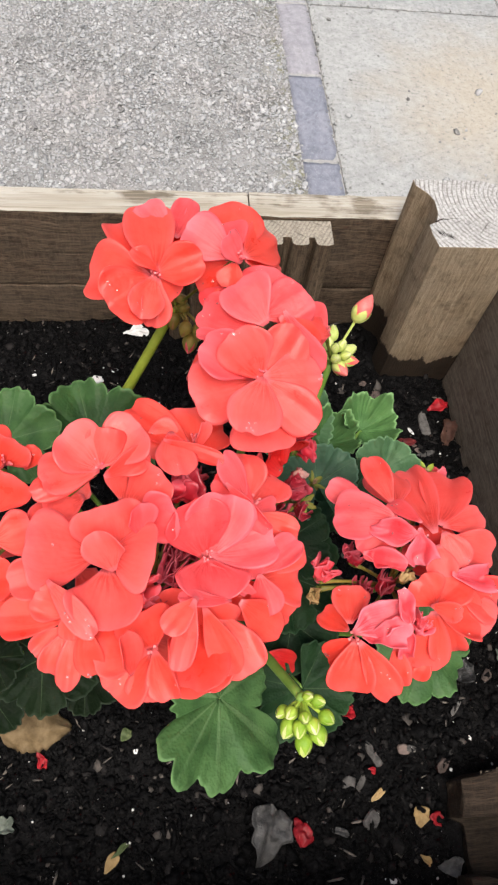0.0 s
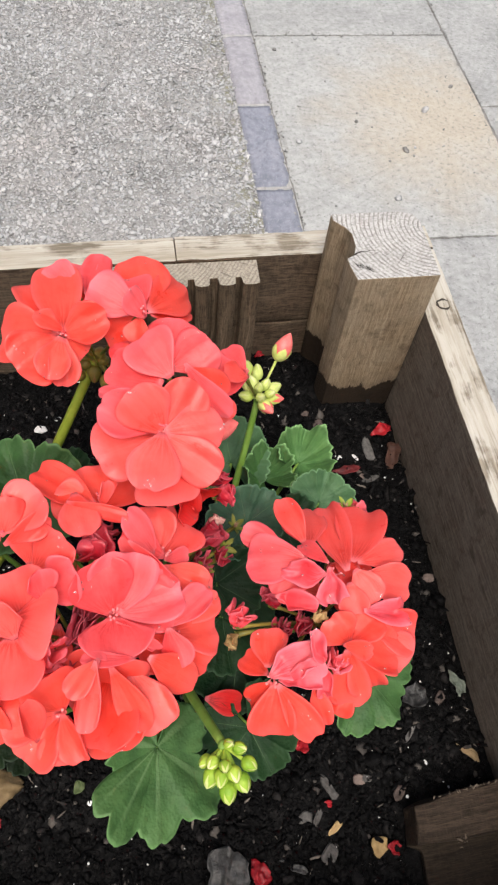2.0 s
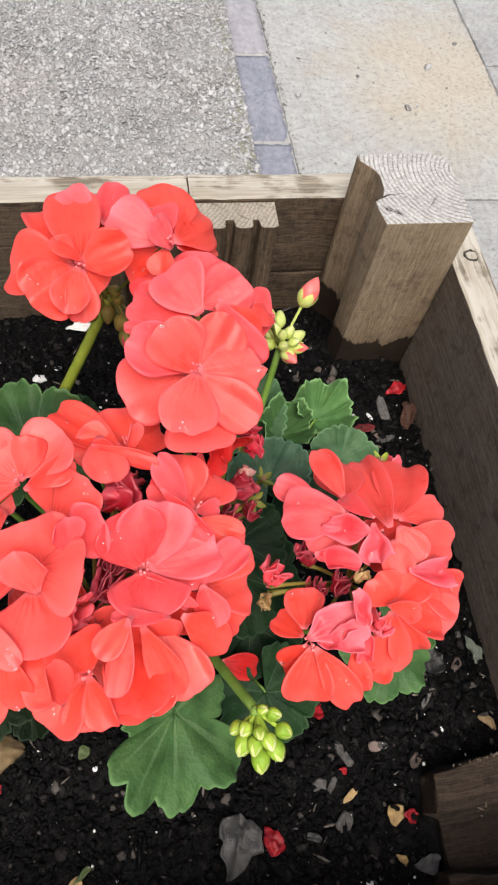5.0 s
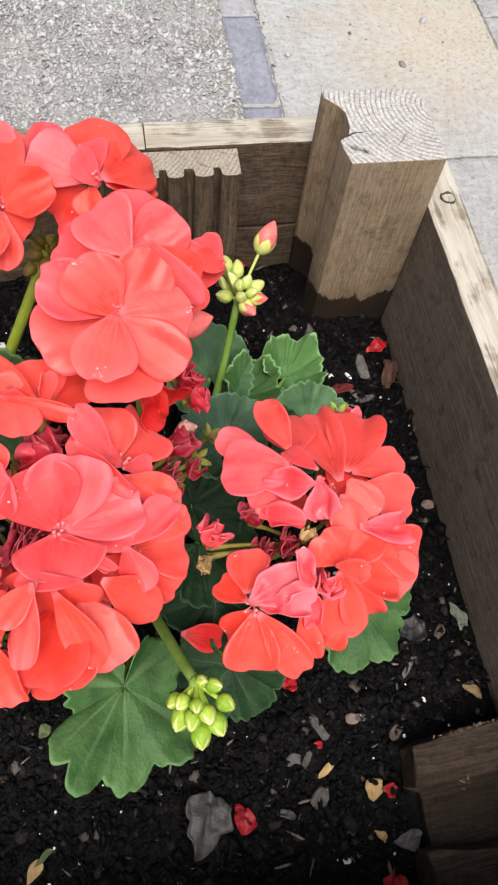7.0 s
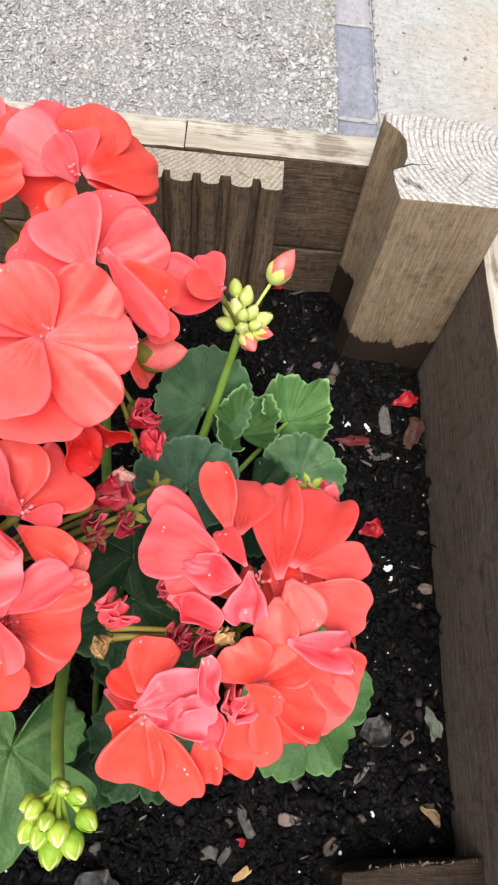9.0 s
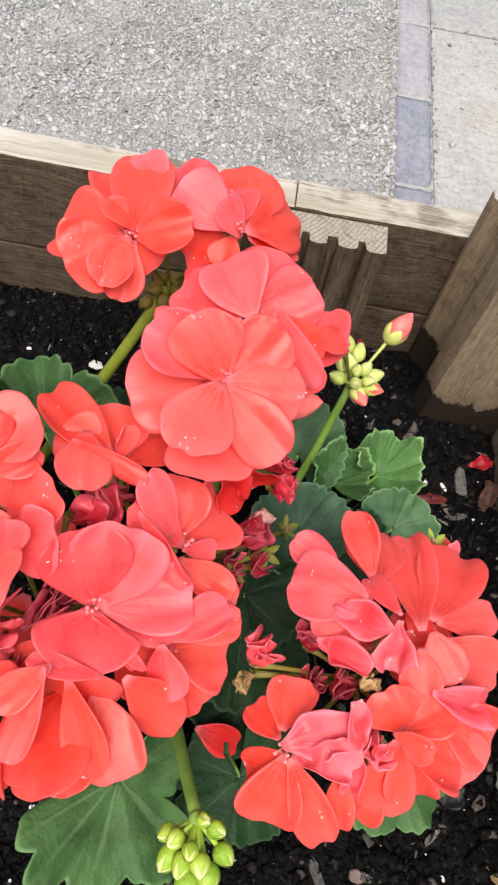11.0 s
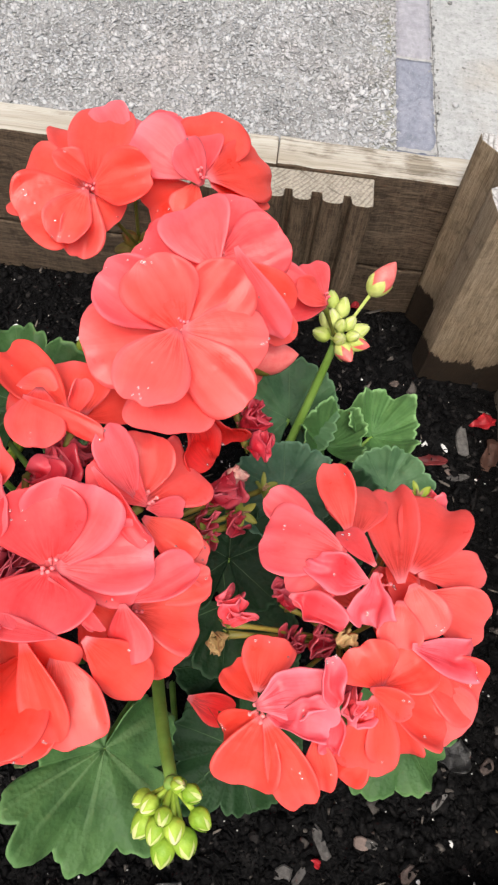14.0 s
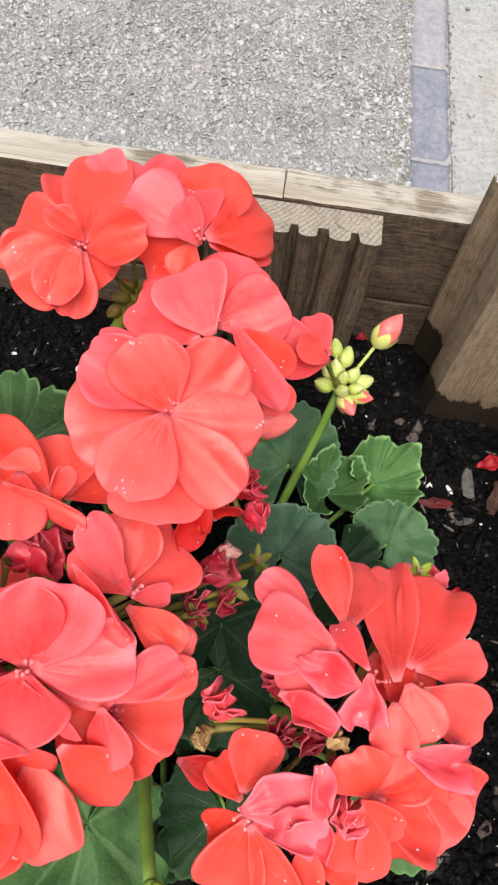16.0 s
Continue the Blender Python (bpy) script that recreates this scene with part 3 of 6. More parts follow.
alone("pavement", bm, agg_mat, "grey concrete paving around the planter", "pavement", kind="structure")

STONES = stone_material("washed_gravel", [(0.0, (0.15, 0.151, 0.148)), (0.14, (0.27, 0.272, 0.269)), (0.5, (0.398, 0.401, 0.397)), (0.85, (0.462, 0.465, 0.460)), (1.0, (0.56, 0.562, 0.557))], 0.8, 0.32)
cell = 0.0052
sx, sy = np.meshgrid(np.arange(-0.95, AGG_EDGE - 0.004, cell), np.arange(0.36, 1.56, cell), indexing="ij")
pos = np.stack([sx.ravel(), sy.ravel()], -1) + rng.uniform(-0.0032, 0.0032, (sx.size, 2))
pos = pos[rng.random(len(pos)) < 0.86]
pos = pos[pos[:, 0] < AGG_EDGE - 0.004]
sizes = rng.gamma(3.6, 0.00085, len(pos)).clip(0.0013, 0.0075)
v, f = lumps(np.column_stack([pos, rng.normal(-0.0019, 0.0008, len(pos))]), sizes, 11, 0.55, 1.15)
tagged(fast_mesh("gravel", v, f, STONES), "pale grey and buff pebbles set in the paving", "gravel", kind="stuff")

BRICK_MAT = paving_material("blue_brick", (0.165, 0.175, 0.21), (0.205, 0.215, 0.255), (0.25, 0.255, 0.29), 0.25)
BRICK_PURPLE = paving_material("purple_brick", (0.235, 0.23, 0.25), (0.285, 0.278, 0.298), (0.33, 0.32, 0.335), 0.25)
MORTAR = paving_material("mortar", (0.27, 0.266, 0.255), (0.32, 0.316, 0.302), (0.37, 0.365, 0.35), 0.4)
SLAB_PALE = paving_material("buff_slab", (0.275, 0.280, 0.272), (0.325, 0.329, 0.318), (0.375, 0.379, 0.366), 0.6, ((0.0, 0.05, 0.0), 0.34, (0.44, 0.365, 0.255)))
SLAB_GREY = paving_material("grey_slab", (0.240, 0.244, 0.240), (0.295, 0.299, 0.292), (0.350, 0.354, 0.346), 0.55)


def slab_mesh(x0, x1, y0, y1, drop, seed, rough=0.003):
    """A paving piece with broken, rounded arrises and a slightly uneven face."""
    bm = bmesh.new()
    nxs, nys = max(3, int((x1 - x0) / 0.012)), max(3, int((y1 - y0) / 0.012))
    grid = {}
    for i in range(nxs + 1):
        for j in range(nys + 1):
            x, y = x0 + (x1 - x0) * i / nxs, y0 + (y1 - y0) * j / nys
            edge = i in (0, nxs) or j in (0, nys)
            p = Vector((x * 45, y * 45, seed * 3.1))
            z = noise.noise(p) * 0.0006 - drop
            if edge:
                x += noise.noise(p * 1.9) * rough * (1 if i in (0, nxs) else 0)
                y += noise.noise(p * 1.9 + Vector((5, 5, 5))) * rough * (1 if j in (0, nys) else 0)
                z -= 0.0022 + abs(noise.noise(p * 2.3)) * 0.0025
            grid[i, j] = bm.verts.new((x, y, z))
    for i in range(nxs):
        for j in range(nys):
            bm.faces.new((grid[i, j], grid[i + 1, j], grid[i + 1, j + 1], grid[i, j + 1]))
    rim = [e for e in bm.edges if e.is_boundary]
    low = bmesh.ops.extrude_edge_only(bm, edges=rim)["geom"]
    for g in low:
        if isinstance(g, bmesh.types.BMVert):
            g.co.z = -0.025
    return bm


strip = empty_thing("brick_strip", (0.09, 0.9, 0.0), "single row of blue-grey clay paving bricks edging the slabs", "brick strip", kind="structure")
bm = bmesh.new()
bmesh.ops.create_cube(bm, size=1.0, matrix=Matrix.Translation((0.0783, 1.2, -0.0128)) @ Matrix.Diagonal((0.0735, 5.0, 0.025, 1)))
part("mortar_bed", bm, MORTAR, strip)
for k in range(-3, 9):
    y0 = 0.752 + k * PITCH_B
    part("brick", slab_mesh(AGG_EDGE - 0.0060, STRIP_END + 0.0015, y0, y0 + PITCH_B - 0.0080, -0.0025, k + 20, 0.0018), BRICK_PURPLE if k in (1, 2, 3) else BRICK_MAT, strip, smooth=True)

grit = np.random.default_rng(31)
lines = [np.column_stack([grit.normal(STRIP_END + 0.003, 0.006, 420), grit.uniform(0.45, 1.7, 420)]), np.column_stack([grit.uniform(0.14, 0.62, 90), grit.normal(1.306, 0.006, 90)]), np.column_stack([grit.normal(0.614, 0.006, 90), grit.uniform(0.5, 1.7, 90)]), np.column_stack([grit.uniform(0.14, 0.62, 130), grit.uniform(0.5, 1.3, 130)])]
spots = np.concatenate(lines)
v, f = lumps(np.column_stack([spots, np.full(len(spots), 0.0006)]), grit.gamma(2.5, 0.0006, len(spots)).clip(0.0006, 0.0045), 33, 0.7)
tagged(fast_mesh("joint_grit", v, f, stone_material("dark_grit", [(0.0, (0.05, 0.048, 0.045)), (0.6, (0.16, 0.155, 0.145)), (1.0, (0.34, 0.33, 0.31))])), "dark grit strewn along the paving joints", "grit", kind="stuff")

yard = empty_thing("slab_paving", (0.5, 0.9, 0.0), "pale concrete slabs with narrow dark joints", "paving slabs", kind="structure")
joint_mat = paving_material("joint_grit", (0.10, 0.095, 0.09), (0.17, 0.165, 0.155), (0.26, 0.25, 0.24), 0.6)
bm = bmesh.new()
bmesh.ops.create_cube(bm, size=1.0, matrix=Matrix.Translation((0.8480, 0.565, -0.0152)) @ Matrix.Diagonal((1.464, 4.37, 0.022, 1)))
part("joint_bed", bm, joint_mat, yard)
SX = (STRIP_END + 0.003, 0.614, 1.10, 1.58)
for r, (y0, y1) in enumerate(((-1.62, -0.88), (-0.88, -0.14), (-0.14, 0.586), (0.586, 1.306), (1.306, 2.03), (2.03, 2.75))):
    for c in range(3):
        shift = 0.0 if c != 1 else -0.30 if 0 < r else 0.0
        part("slab", slab_mesh(SX[c] + 0.003, SX[c + 1] - 0.003, y0 + shift + 0.003, y1 + shift - 0.003, 0.0, r * 5 + c, 0.003), SLAB_PALE if (r, c) == (3, 0) else SLAB_GREY, yard)
for k, (x, y, s) in enumerate(((0.388, 0.85, 0.0065), (0.47, 0.99, 0.007), (0.33, 0.70, 0.0075), (0.30, 0.955, 0.004), (0.41, 0.86, 0.003), (0.155, 0.89, 0.006), (0.16, 1.24, 0.005), (0.27, 1.285, 0.005), (0.42, 0.72, 0.003), (0.56, 1.08, 0.004), (0.36, 1.17, 0.003), (0.205, 0.80, 0.003))):
    v, f = lumps([(x, y, s * 0.45)], [s * 1.35], 60 + k, 0.7)
    tagged(fast_mesh("pebble", v, f, STONES if k % 3 else joint_mat), "small loose dark stone chip on the paving", "pebble", "loose stones on the paving")

# ---- planter ----
planter = empty_thing("planter_box", ((LEFT + RIGHT) / 2, (FAR + NEAR) / 2, 0.0), "raised wooden planter of weathered softwood boards with corner posts", "planter")
rows_z = [(0.4715, RIM), (0.376, 0.4695), (0.281, 0.374), (0.186, 0.279), (0.091, 0.184), (0.002, 0.089)]
for k, (z0, z1) in enumerate(rows_z):
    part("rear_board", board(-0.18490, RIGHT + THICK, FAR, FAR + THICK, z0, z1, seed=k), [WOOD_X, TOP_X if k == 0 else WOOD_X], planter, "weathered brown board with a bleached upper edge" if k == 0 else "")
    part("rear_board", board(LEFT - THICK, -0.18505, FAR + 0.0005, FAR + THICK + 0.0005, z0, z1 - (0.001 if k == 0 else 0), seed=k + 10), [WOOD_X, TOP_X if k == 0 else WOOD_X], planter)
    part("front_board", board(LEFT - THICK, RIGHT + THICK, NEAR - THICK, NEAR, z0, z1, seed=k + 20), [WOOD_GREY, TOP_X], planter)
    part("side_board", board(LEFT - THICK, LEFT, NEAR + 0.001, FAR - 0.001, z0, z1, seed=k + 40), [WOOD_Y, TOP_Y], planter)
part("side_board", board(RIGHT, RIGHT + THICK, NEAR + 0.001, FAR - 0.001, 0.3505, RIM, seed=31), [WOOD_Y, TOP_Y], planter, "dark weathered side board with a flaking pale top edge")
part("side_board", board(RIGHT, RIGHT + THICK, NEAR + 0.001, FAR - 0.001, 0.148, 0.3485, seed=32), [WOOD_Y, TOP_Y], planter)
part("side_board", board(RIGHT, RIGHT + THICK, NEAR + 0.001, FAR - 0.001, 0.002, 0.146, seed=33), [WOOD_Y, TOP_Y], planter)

# far corner post with a channel down its flank
PROFILE = [(-0.0685, -0.0015), (-0.0685, -0.008), (-0.0605, -0.0165), (-0.0570, -0.0235), (-0.0572, -0.036), (-0.0600, -0.0445), (-0.0660, -0.0480), (-0.0655, -0.0560), (-0.0630, -0.0690), (-0.0010, -0.0690), (-0.0010, -0.0130), (-0.0050, -0.0050), (-0.0140, -0.0015)]
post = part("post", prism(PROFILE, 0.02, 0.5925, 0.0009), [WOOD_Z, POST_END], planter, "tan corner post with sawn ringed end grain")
CRACK = plain_material("dark_crack", (0.010, 0.008, 0.006), (0.05, 0.04, 0.032), 500, 0.9)
bm = tube([Vector((x, y, 0.5923)) for x, y in ((-0.0605, -0.0452), (-0.0575, -0.0432), (-0.0545, -0.0421), (-0.0510, -0.0424), (-0.0465, -0.0411), (-0.0420, -0.0414), (-0.0380, -0.0420))], [0.0007, 0.0006, 0.0006, 0.0004, 0.0003, 0.0002, 0.0001], 6)
join_bm(bm, tube([Vector((-0.0300, -0.0560, 0.5924)), Vector((-0.0240, -0.0480, 0.5924)), Vector((-0.0200, -0.0440, 0.5924))], [0.0001, 0.0003, 0.0001], 6))
part("crack", bm, CRACK, post, "dark split running in from the corner")
tear = random.Random(12)
bm = bmesh.new()
for k in range(11):
    x, y = -0.0618 + 0.0009 * k, -0.0520 - 0.0003 * k + tear.uniform(-0.0006, 0.0006)
    run = tear.uniform(0.004, 0.008)
    join_bm(bm, tube([Vector((x, y, 0.5924)), Vector((x + 0.25 * run, y - 0.6 * run, 0.5924)), Vector((x + 0.6 * run, y - run, 0.5924))], [0.0001, tear.uniform(0.0002, 0.00042), 0.0001], 6))
part("torn_grain", bm, CRACK, post, "patch of dark torn fibres")

# near corner post, cut low, with a rebate
def hewn(bm, amount, seed):
    """Roughen a sawn piece: finer mesh, ragged edges."""
    bmesh.ops.triangulate(bm, faces=[f for f in bm.faces if len(f.verts) > 4])
    for _ in range(4):
        bmesh.ops.subdivide_edges(bm, edges=[e for e in bm.edges if e.calc_length() > 0.006 and max(v.co.z for v in e.verts) > 0.43], cuts=1)
    for v in bm.verts:
        p = Vector(v.co) * 55 + Vector((seed, 0, 0))
        v.co += Vector((noise.noise(p * 1.5), noise.noise(p + Vector((4, 4, 4))), 0.8 * noise.noise(p * 0.8 + Vector((8, 2, 5))))) * amount
        v.co.x, v.co.y = min(v.co.x, -0.0006), max(v.co.y, -0.4682)
    return bm


STUB = [(-0.0735, -0.394), (-0.001, -0.392), (-0.001, -0.468), (-0.0770, -0.468), (-0.0780, -0.4480), (-0.0690, -0.4450), (-0.0680, -0.4180), (-0.0760, -0.4140)]
# Body darker than its lips: the recess shade is in the wood colour.
part("post", hewn(prism(STUB, 0.02, 0.4405, 0.0012), 0.0020, 1), [WOOD_STUB, WOOD_STUB], planter, "dark shaded stub of a corner post")
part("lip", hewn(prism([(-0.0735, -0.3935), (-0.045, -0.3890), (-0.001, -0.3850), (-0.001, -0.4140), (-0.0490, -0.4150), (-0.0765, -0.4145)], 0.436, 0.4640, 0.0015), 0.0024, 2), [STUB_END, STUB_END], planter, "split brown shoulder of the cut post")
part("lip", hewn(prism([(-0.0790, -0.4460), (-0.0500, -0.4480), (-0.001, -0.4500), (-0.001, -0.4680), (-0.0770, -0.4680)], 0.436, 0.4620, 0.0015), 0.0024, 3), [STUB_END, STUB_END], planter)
frays = np.random.default_rng(52)
along = np.concatenate([frays.uniform(-0.060, -0.004, 60), frays.normal(-0.049, 0.003, 14)])
edge_y = np.concatenate([-0.3890 + (along[:60] + 0.045) * 0.09, frays.normal(-0.4145, 0.002, 14)])
v, f = lumps(np.column_stack([along, edge_y, frays.uniform(0.4615, 0.4655, 74)]), frays.gamma(2.0, 0.00018, 74).clip(0.0002, 0.0008), 53, 0.6, 3.2)
fray = fast_mesh("splinters", v, f, plain_material("pale_splinter", (0.09, 0.07, 0.05), (0.20, 0.16, 0.12), 300, 0.8))
fray.parent = planter
fray.matrix_parent_inverse = planter.matrix_world.inverted()
tagged(fray, "pale frayed splinters along the sawn edge", kind="stuff")

# reeded splice block behind the joint of the rear boards
front = -0.0265
plan = [(-0.2465, -0.0006), (-0.2465, front + 0.004)]
grooves = ((-0.2355, -0.2300), (-0.2160, -0.2105), (-0.1968, -0.1915), (-0.1785, -0.1728), (-0.1615, -0.1540), (-0.1412, -0.1358))
x0 = -0.2440
for g0, g1 in grooves:
    plan += [(x0 + (g0 - x0) * q, front + 0.0030 * w) for q, w in ((0.0, 0.62), (0.16, 0.22), (0.36, 0.02), (0.60, 0.0), (0.84, 0.16), (1.0, 0.55))]
    plan += [(g0 + 0.0006, front + 0.0082), (g1 - 0.0006, front + 0.0082)]
    x0 = g1
plan += [(-0.1352, front + 0.0016), (-0.1335, front + 0.0003), (-0.1260, front), (-0.1220, front + 0.0015), (-0.1215, -0.0006)]
part("splice_block", prism(plan, 0.16, 0.5488, 0.0005), [WOOD_SPLICE, SPLICE_END], planter, "short upright piece of reeded decking board")
# knot in the side board's edge: a dark, uneven ring, open on one side
bm = bmesh.new()
spin, around = 30, 7
rings = []
for k in range(spin):
    p = 0.5 + 2 * math.pi * 0.86 * k / (spin - 1)
    swell = (0.00035 + 0.0010 * max(0.0, noise.noise((k * 0.31, 2.0, 0.0))) + 0.0004) * min(1.0, 0.15 + 6 * min(k, spin - 1 - k) / spin)
    reach = 0.0050 + 0.0009 * noise.noise((math.cos(p) * 1.4, math.sin(p) * 1.4, 3.0))
    rings.append([bm.verts.new((0.0165 + (reach * 1.06 + swell * math.cos(q)) * math.cos(p), -0.0610 + (reach * 0.94 + swell * math.cos(q)) * math.sin(p), RIM + 0.0003 + 0.6 * swell * math.sin(q))) for q in [2 * math.pi * j / around for j in range(around)]])
for r0, r1 in zip(rings, rings[1:]):
    for j in range(around):
        bm.faces.new((r0[j], r1[j], r1[(j + 1) % around], r0[(j + 1) % around]))
bm.faces.new(list(reversed(rings[0])))
bm.faces.new(rings[-1])
part("knot_ring", bm, plain_material("dark_knot", (0.012, 0.010, 0.008), (0.06, 0.05, 0.04), 500, 0.8), planter, "dark ring of a knot")

# ---- soil ----
def soil_height(x, y):
    """Compost, slightly heaped in the middle and sunk along the boards."""
    d = min(x - LEFT, RIGHT - x, y - NEAR, FAR - y)
    z = SOIL - 0.014 * math.exp(-max(d, 0) / 0.035)
    p = Vector((x, y, 0.0))
    return z + 0.0035 * noise.noise(p * 28) + 0.0030 * noise.noise(p * 75 + Vector((3, 1, 0))) + 0.0018 * noise.noise(p * 190)


xs = np.concatenate([np.linspace(LEFT + 0.001, -0.47, 60, endpoint=False), np.linspace(-0.47, RIGHT - 0.001, 180)])
ys = np.linspace(NEAR + 0.001, FAR - 0.001, 170)
gz = np.array([[soil_height(x, y) for y in ys] for x in xs])
gx, gy = np.meshgrid(xs, ys, indexing="ij")
idx = np.arange(gx.size).reshape(gx.shape)
quads = np.stack([idx[:-1, :-1], idx[1:, :-1], idx[1:, 1:], idx[:-1, 1:]], -1).reshape(-1, 4)
tagged(fast_mesh("soil", np.stack([gx, gy, gz], -1).reshape(-1, 3), quads, SOIL_MAT), "dark moist compost filling the planter", "soil", kind="structure")
rng = np.random.default_rng(9)
n = 60000
pos = np.column_stack([rng.uniform(-0.46, -0.003, n), rng.uniform(NEAR + 0.003, FAR - 0.003, n)])
free = ~((pos[:, 0] > -0.071) & (pos[:, 1] > -0.072)) & ~((pos[:, 0] > -0.079) & (pos[:, 1] < -0.386)) & ~((pos[:, 0] > -0.249) & (pos[:, 0] < -0.121) & (pos[:, 1] > -0.029))
pos = pos[free]
size = rng.gamma(1.25, 0.00074, len(pos)).clip(0.0004, 0.0050)
z = np.array([soil_height(x, y) for x, y in pos]) + size * 0.25
v, f = lumps(np.column_stack([pos, z]), size, 21, 0.8, 1.15, 0.25)
n2 = 6000
pos2 = pos[:n2] + rng.uniform(-0.004, 0.004, (n2, 2))
size2 = rng.gamma(2.2, 0.0007, n2).clip(0.0007, 0.006)
v2, f2 = lumps(np.column_stack([pos2, np.array([soil_height(x, y) for x, y in pos2]) + 0.002]), size2 * 0.42, 22, 0.6, 4.2, 0.2)
tagged(fast_mesh("compost_crumbs", np.concatenate([v, v2]), np.concatenate([f, f2 + len(v)]), CLOD_MAT), "black crumbs and bark shreds of potting compost", "soil", kind="stuff")
GRIT = plain_material("pale_grit", (0.35, 0.34, 0.32), (0.75, 0.74, 0.70), 400, 0.7)
n3 = 480
pos3 = pos[rng.choice(len(pos), n3, replace=False)]
v, f = lumps(np.column_stack([pos3, [soil_height(x, y) + 0.002 for x, y in pos3]]), rng.gamma(1.5, 0.00032, n3).clip(0.00025, 0.0017), 23, 0.8)
FIBRE = plain_material("pale_fibre", (0.04, 0.035, 0.03), (0.17, 0.145, 0.12), 300, 0.8)
n4 = 300
pos4 = pos[rng.choice(len(pos), n4, replace=False)]
vf, ff = lumps(np.column_stack([pos4, [soil_height(x, y) + 0.0024 for x, y in pos4]]), rng.gamma(2.0, 0.00024, n4).clip(0.00020, 0.0010), 24, 0.8, 6.0)
tagged(fast_mesh("compost_fibres", vf, ff, FIBRE), "thin dry fibres and splinters in the compost", "plant fibre", kind="stuff")
tagged(fast_mesh("pale_grit", v, f, GRIT), "tiny pale grains scattered in the compost", "grit", kind="stuff")

# ---- geranium ----
geranium = empty_thing("geranium", (-0.22, -0.25, SOIL), "bushy zonal geranium with coral-red flower heads in the planter", "flowering plant")
seed_box = random.Random(5)

OLIVE_TIP = plain_material("olive_tip", (0.12, 0.09, 0.02), (0.24, 0.13, 0.05), 160, 0.5)
PINK_HUSK = plain_material("pink_husk", (0.45, 0.02, 0.06), (0.75, 0.14, 0.17), 260, 0.5, 0.35, 0.6, 0.15)
STRAW_TUFT = plain_material("dry_stamens", (0.14, 0.07, 0.04), (0.42, 0.27, 0.15), 400, 0.8)
STRAW_PALE = plain_material("papery_petal", (0.36, 0.13, 0.12), (0.62, 0.42, 0.34), 260, 0.7, 0.2, 0.6, 0.15)
STRAW = plain_material("straw", (0.24, 0.145, 0.05), (0.50, 0.35, 0.16), 200, 0.6, 0.3, 0.5, 0.1)


def petal_mesh(base, d, nrm, length, width, cup, bend, wave, seed, thick=0.00045, ns=20, nv=17):
    """One petal: a narrow claw that widens to a broad rounded end, cupped, twisted, rippled and a little torn of outline."""
    d, nrm = d.normalized(), nrm.normalized()
    side = d.cross(nrm).normalized()
    grid, uvs = [], []
    r = random.Random(seed)
    ph, ph2, ph3, skew = r.uniform(0, 6.28), r.uniform(0, 6.28), r.uniform(0, 6.28), r.uniform(-0.08, 0.08)
    k, blunt, roll, back = r.uniform(0.60, 0.72), r.uniform(2.0, 2.7), r.uniform(-0.35, 0.35), r.uniform(-0.05, 0.22)
    flip, curl_up, notch, pleat = r.choice((-1, 1)), r.choice((0.0, 0.25, 0.6, 1.1)), r.uniform(0.0, 0.035), r.uniform(0.0, 0.010)
    for i in range(ns):
        s = 1 - (1 - i / (ns - 1)) ** 1.9
        if s < k:
            h = 0.13 + 0.87 * math.sin(math.pi / 2 * (s / k)) ** 1.22
        else:
            h = max(1 - ((s - k) / (1 - k + 0.0006)) ** blunt, 0.0) ** (1 / blunt)
        row, urow = [], []
        for j in range(nv):
            q = 2 * j / (nv - 1) - 1
            x = q * h * width / 2 * (1 + 0.035 * math.sin(6 * s + ph3 + (2 if q > 0 else 0)))
            e = q * h
            along = s * length + skew * x * s + length * s ** 4 * (0.013 * math.sin(5 * e + ph) + 0.005 * math.sin(11 * e + ph2) - notch * math.exp(-(e * 4) ** 2))
            ripple = wave * width * (s ** 1.5) * (0.6 * math.sin(3.4 * e + ph) + 0.4 * math.sin(8.0 * e + ph2 + 2.5 * s))
            z = cup * width * (abs(e) ** 2.0 - 0.15) * (0.4 + 0.6 * s) + bend * length * 2 * s * (1 - s) + ripple
            z += curl_up * width * max(flip * e - 0.55, 0.0) ** 2 + pleat * width * math.sin(17 * q + ph3) * math.sin(math.pi * s)
            z -= back * length * max(s - 0.72, 0.0) ** 2 * 2.2
            a = roll * (s - 0.5)
            row.append(base + d * along + side * (x * math.cos(a) - z * math.sin(a)) + nrm * (z * math.cos(a) + x * math.sin(a)))
            urow.append((q * 0.5 + 0.5, s))
        grid.append(row)
        uvs.append(urow)
    return shell(grid, uvs, thick)


def crumple(bm, size, amount, seed, grain=2.4):
    """Crease and twist a thin scrap or a fading petal."""
    shift = Vector((seed % 97, seed % 53, 0))
    for v in bm.verts:
        p = Vector(v.co) / size * grain + shift
        v.co += Vector((noise.noise(p), noise.noise(p + Vector((7, 3, 1))), noise.noise(p * 1.4 + Vector((2, 9, 4))))) * size * amount
    return bm


def head_part(name, hub, reach, root, label, stalk_mat=STALK, thick=0.0027, sag=(0, 0, 0)):
    """The stalk of one flower head, with the swollen hub at which its flowers meet."""
    pts = curve_points(root, hub, sag, 14)
    bm = tube(pts, [thick * (1.12 - 0.3 * k / 14) for k in range(15)], 12)
    blob = bmesh.new()
    bmesh.ops.create_icosphere(blob, subdivisions=2, radius=thick * 1.15, matrix=Matrix.Translation(hub))
    join_bm(bm, blob)
    ob = part(name, bm, stalk_mat, geranium, label, smooth=True)
    ob["hub"] = hub
    return ob


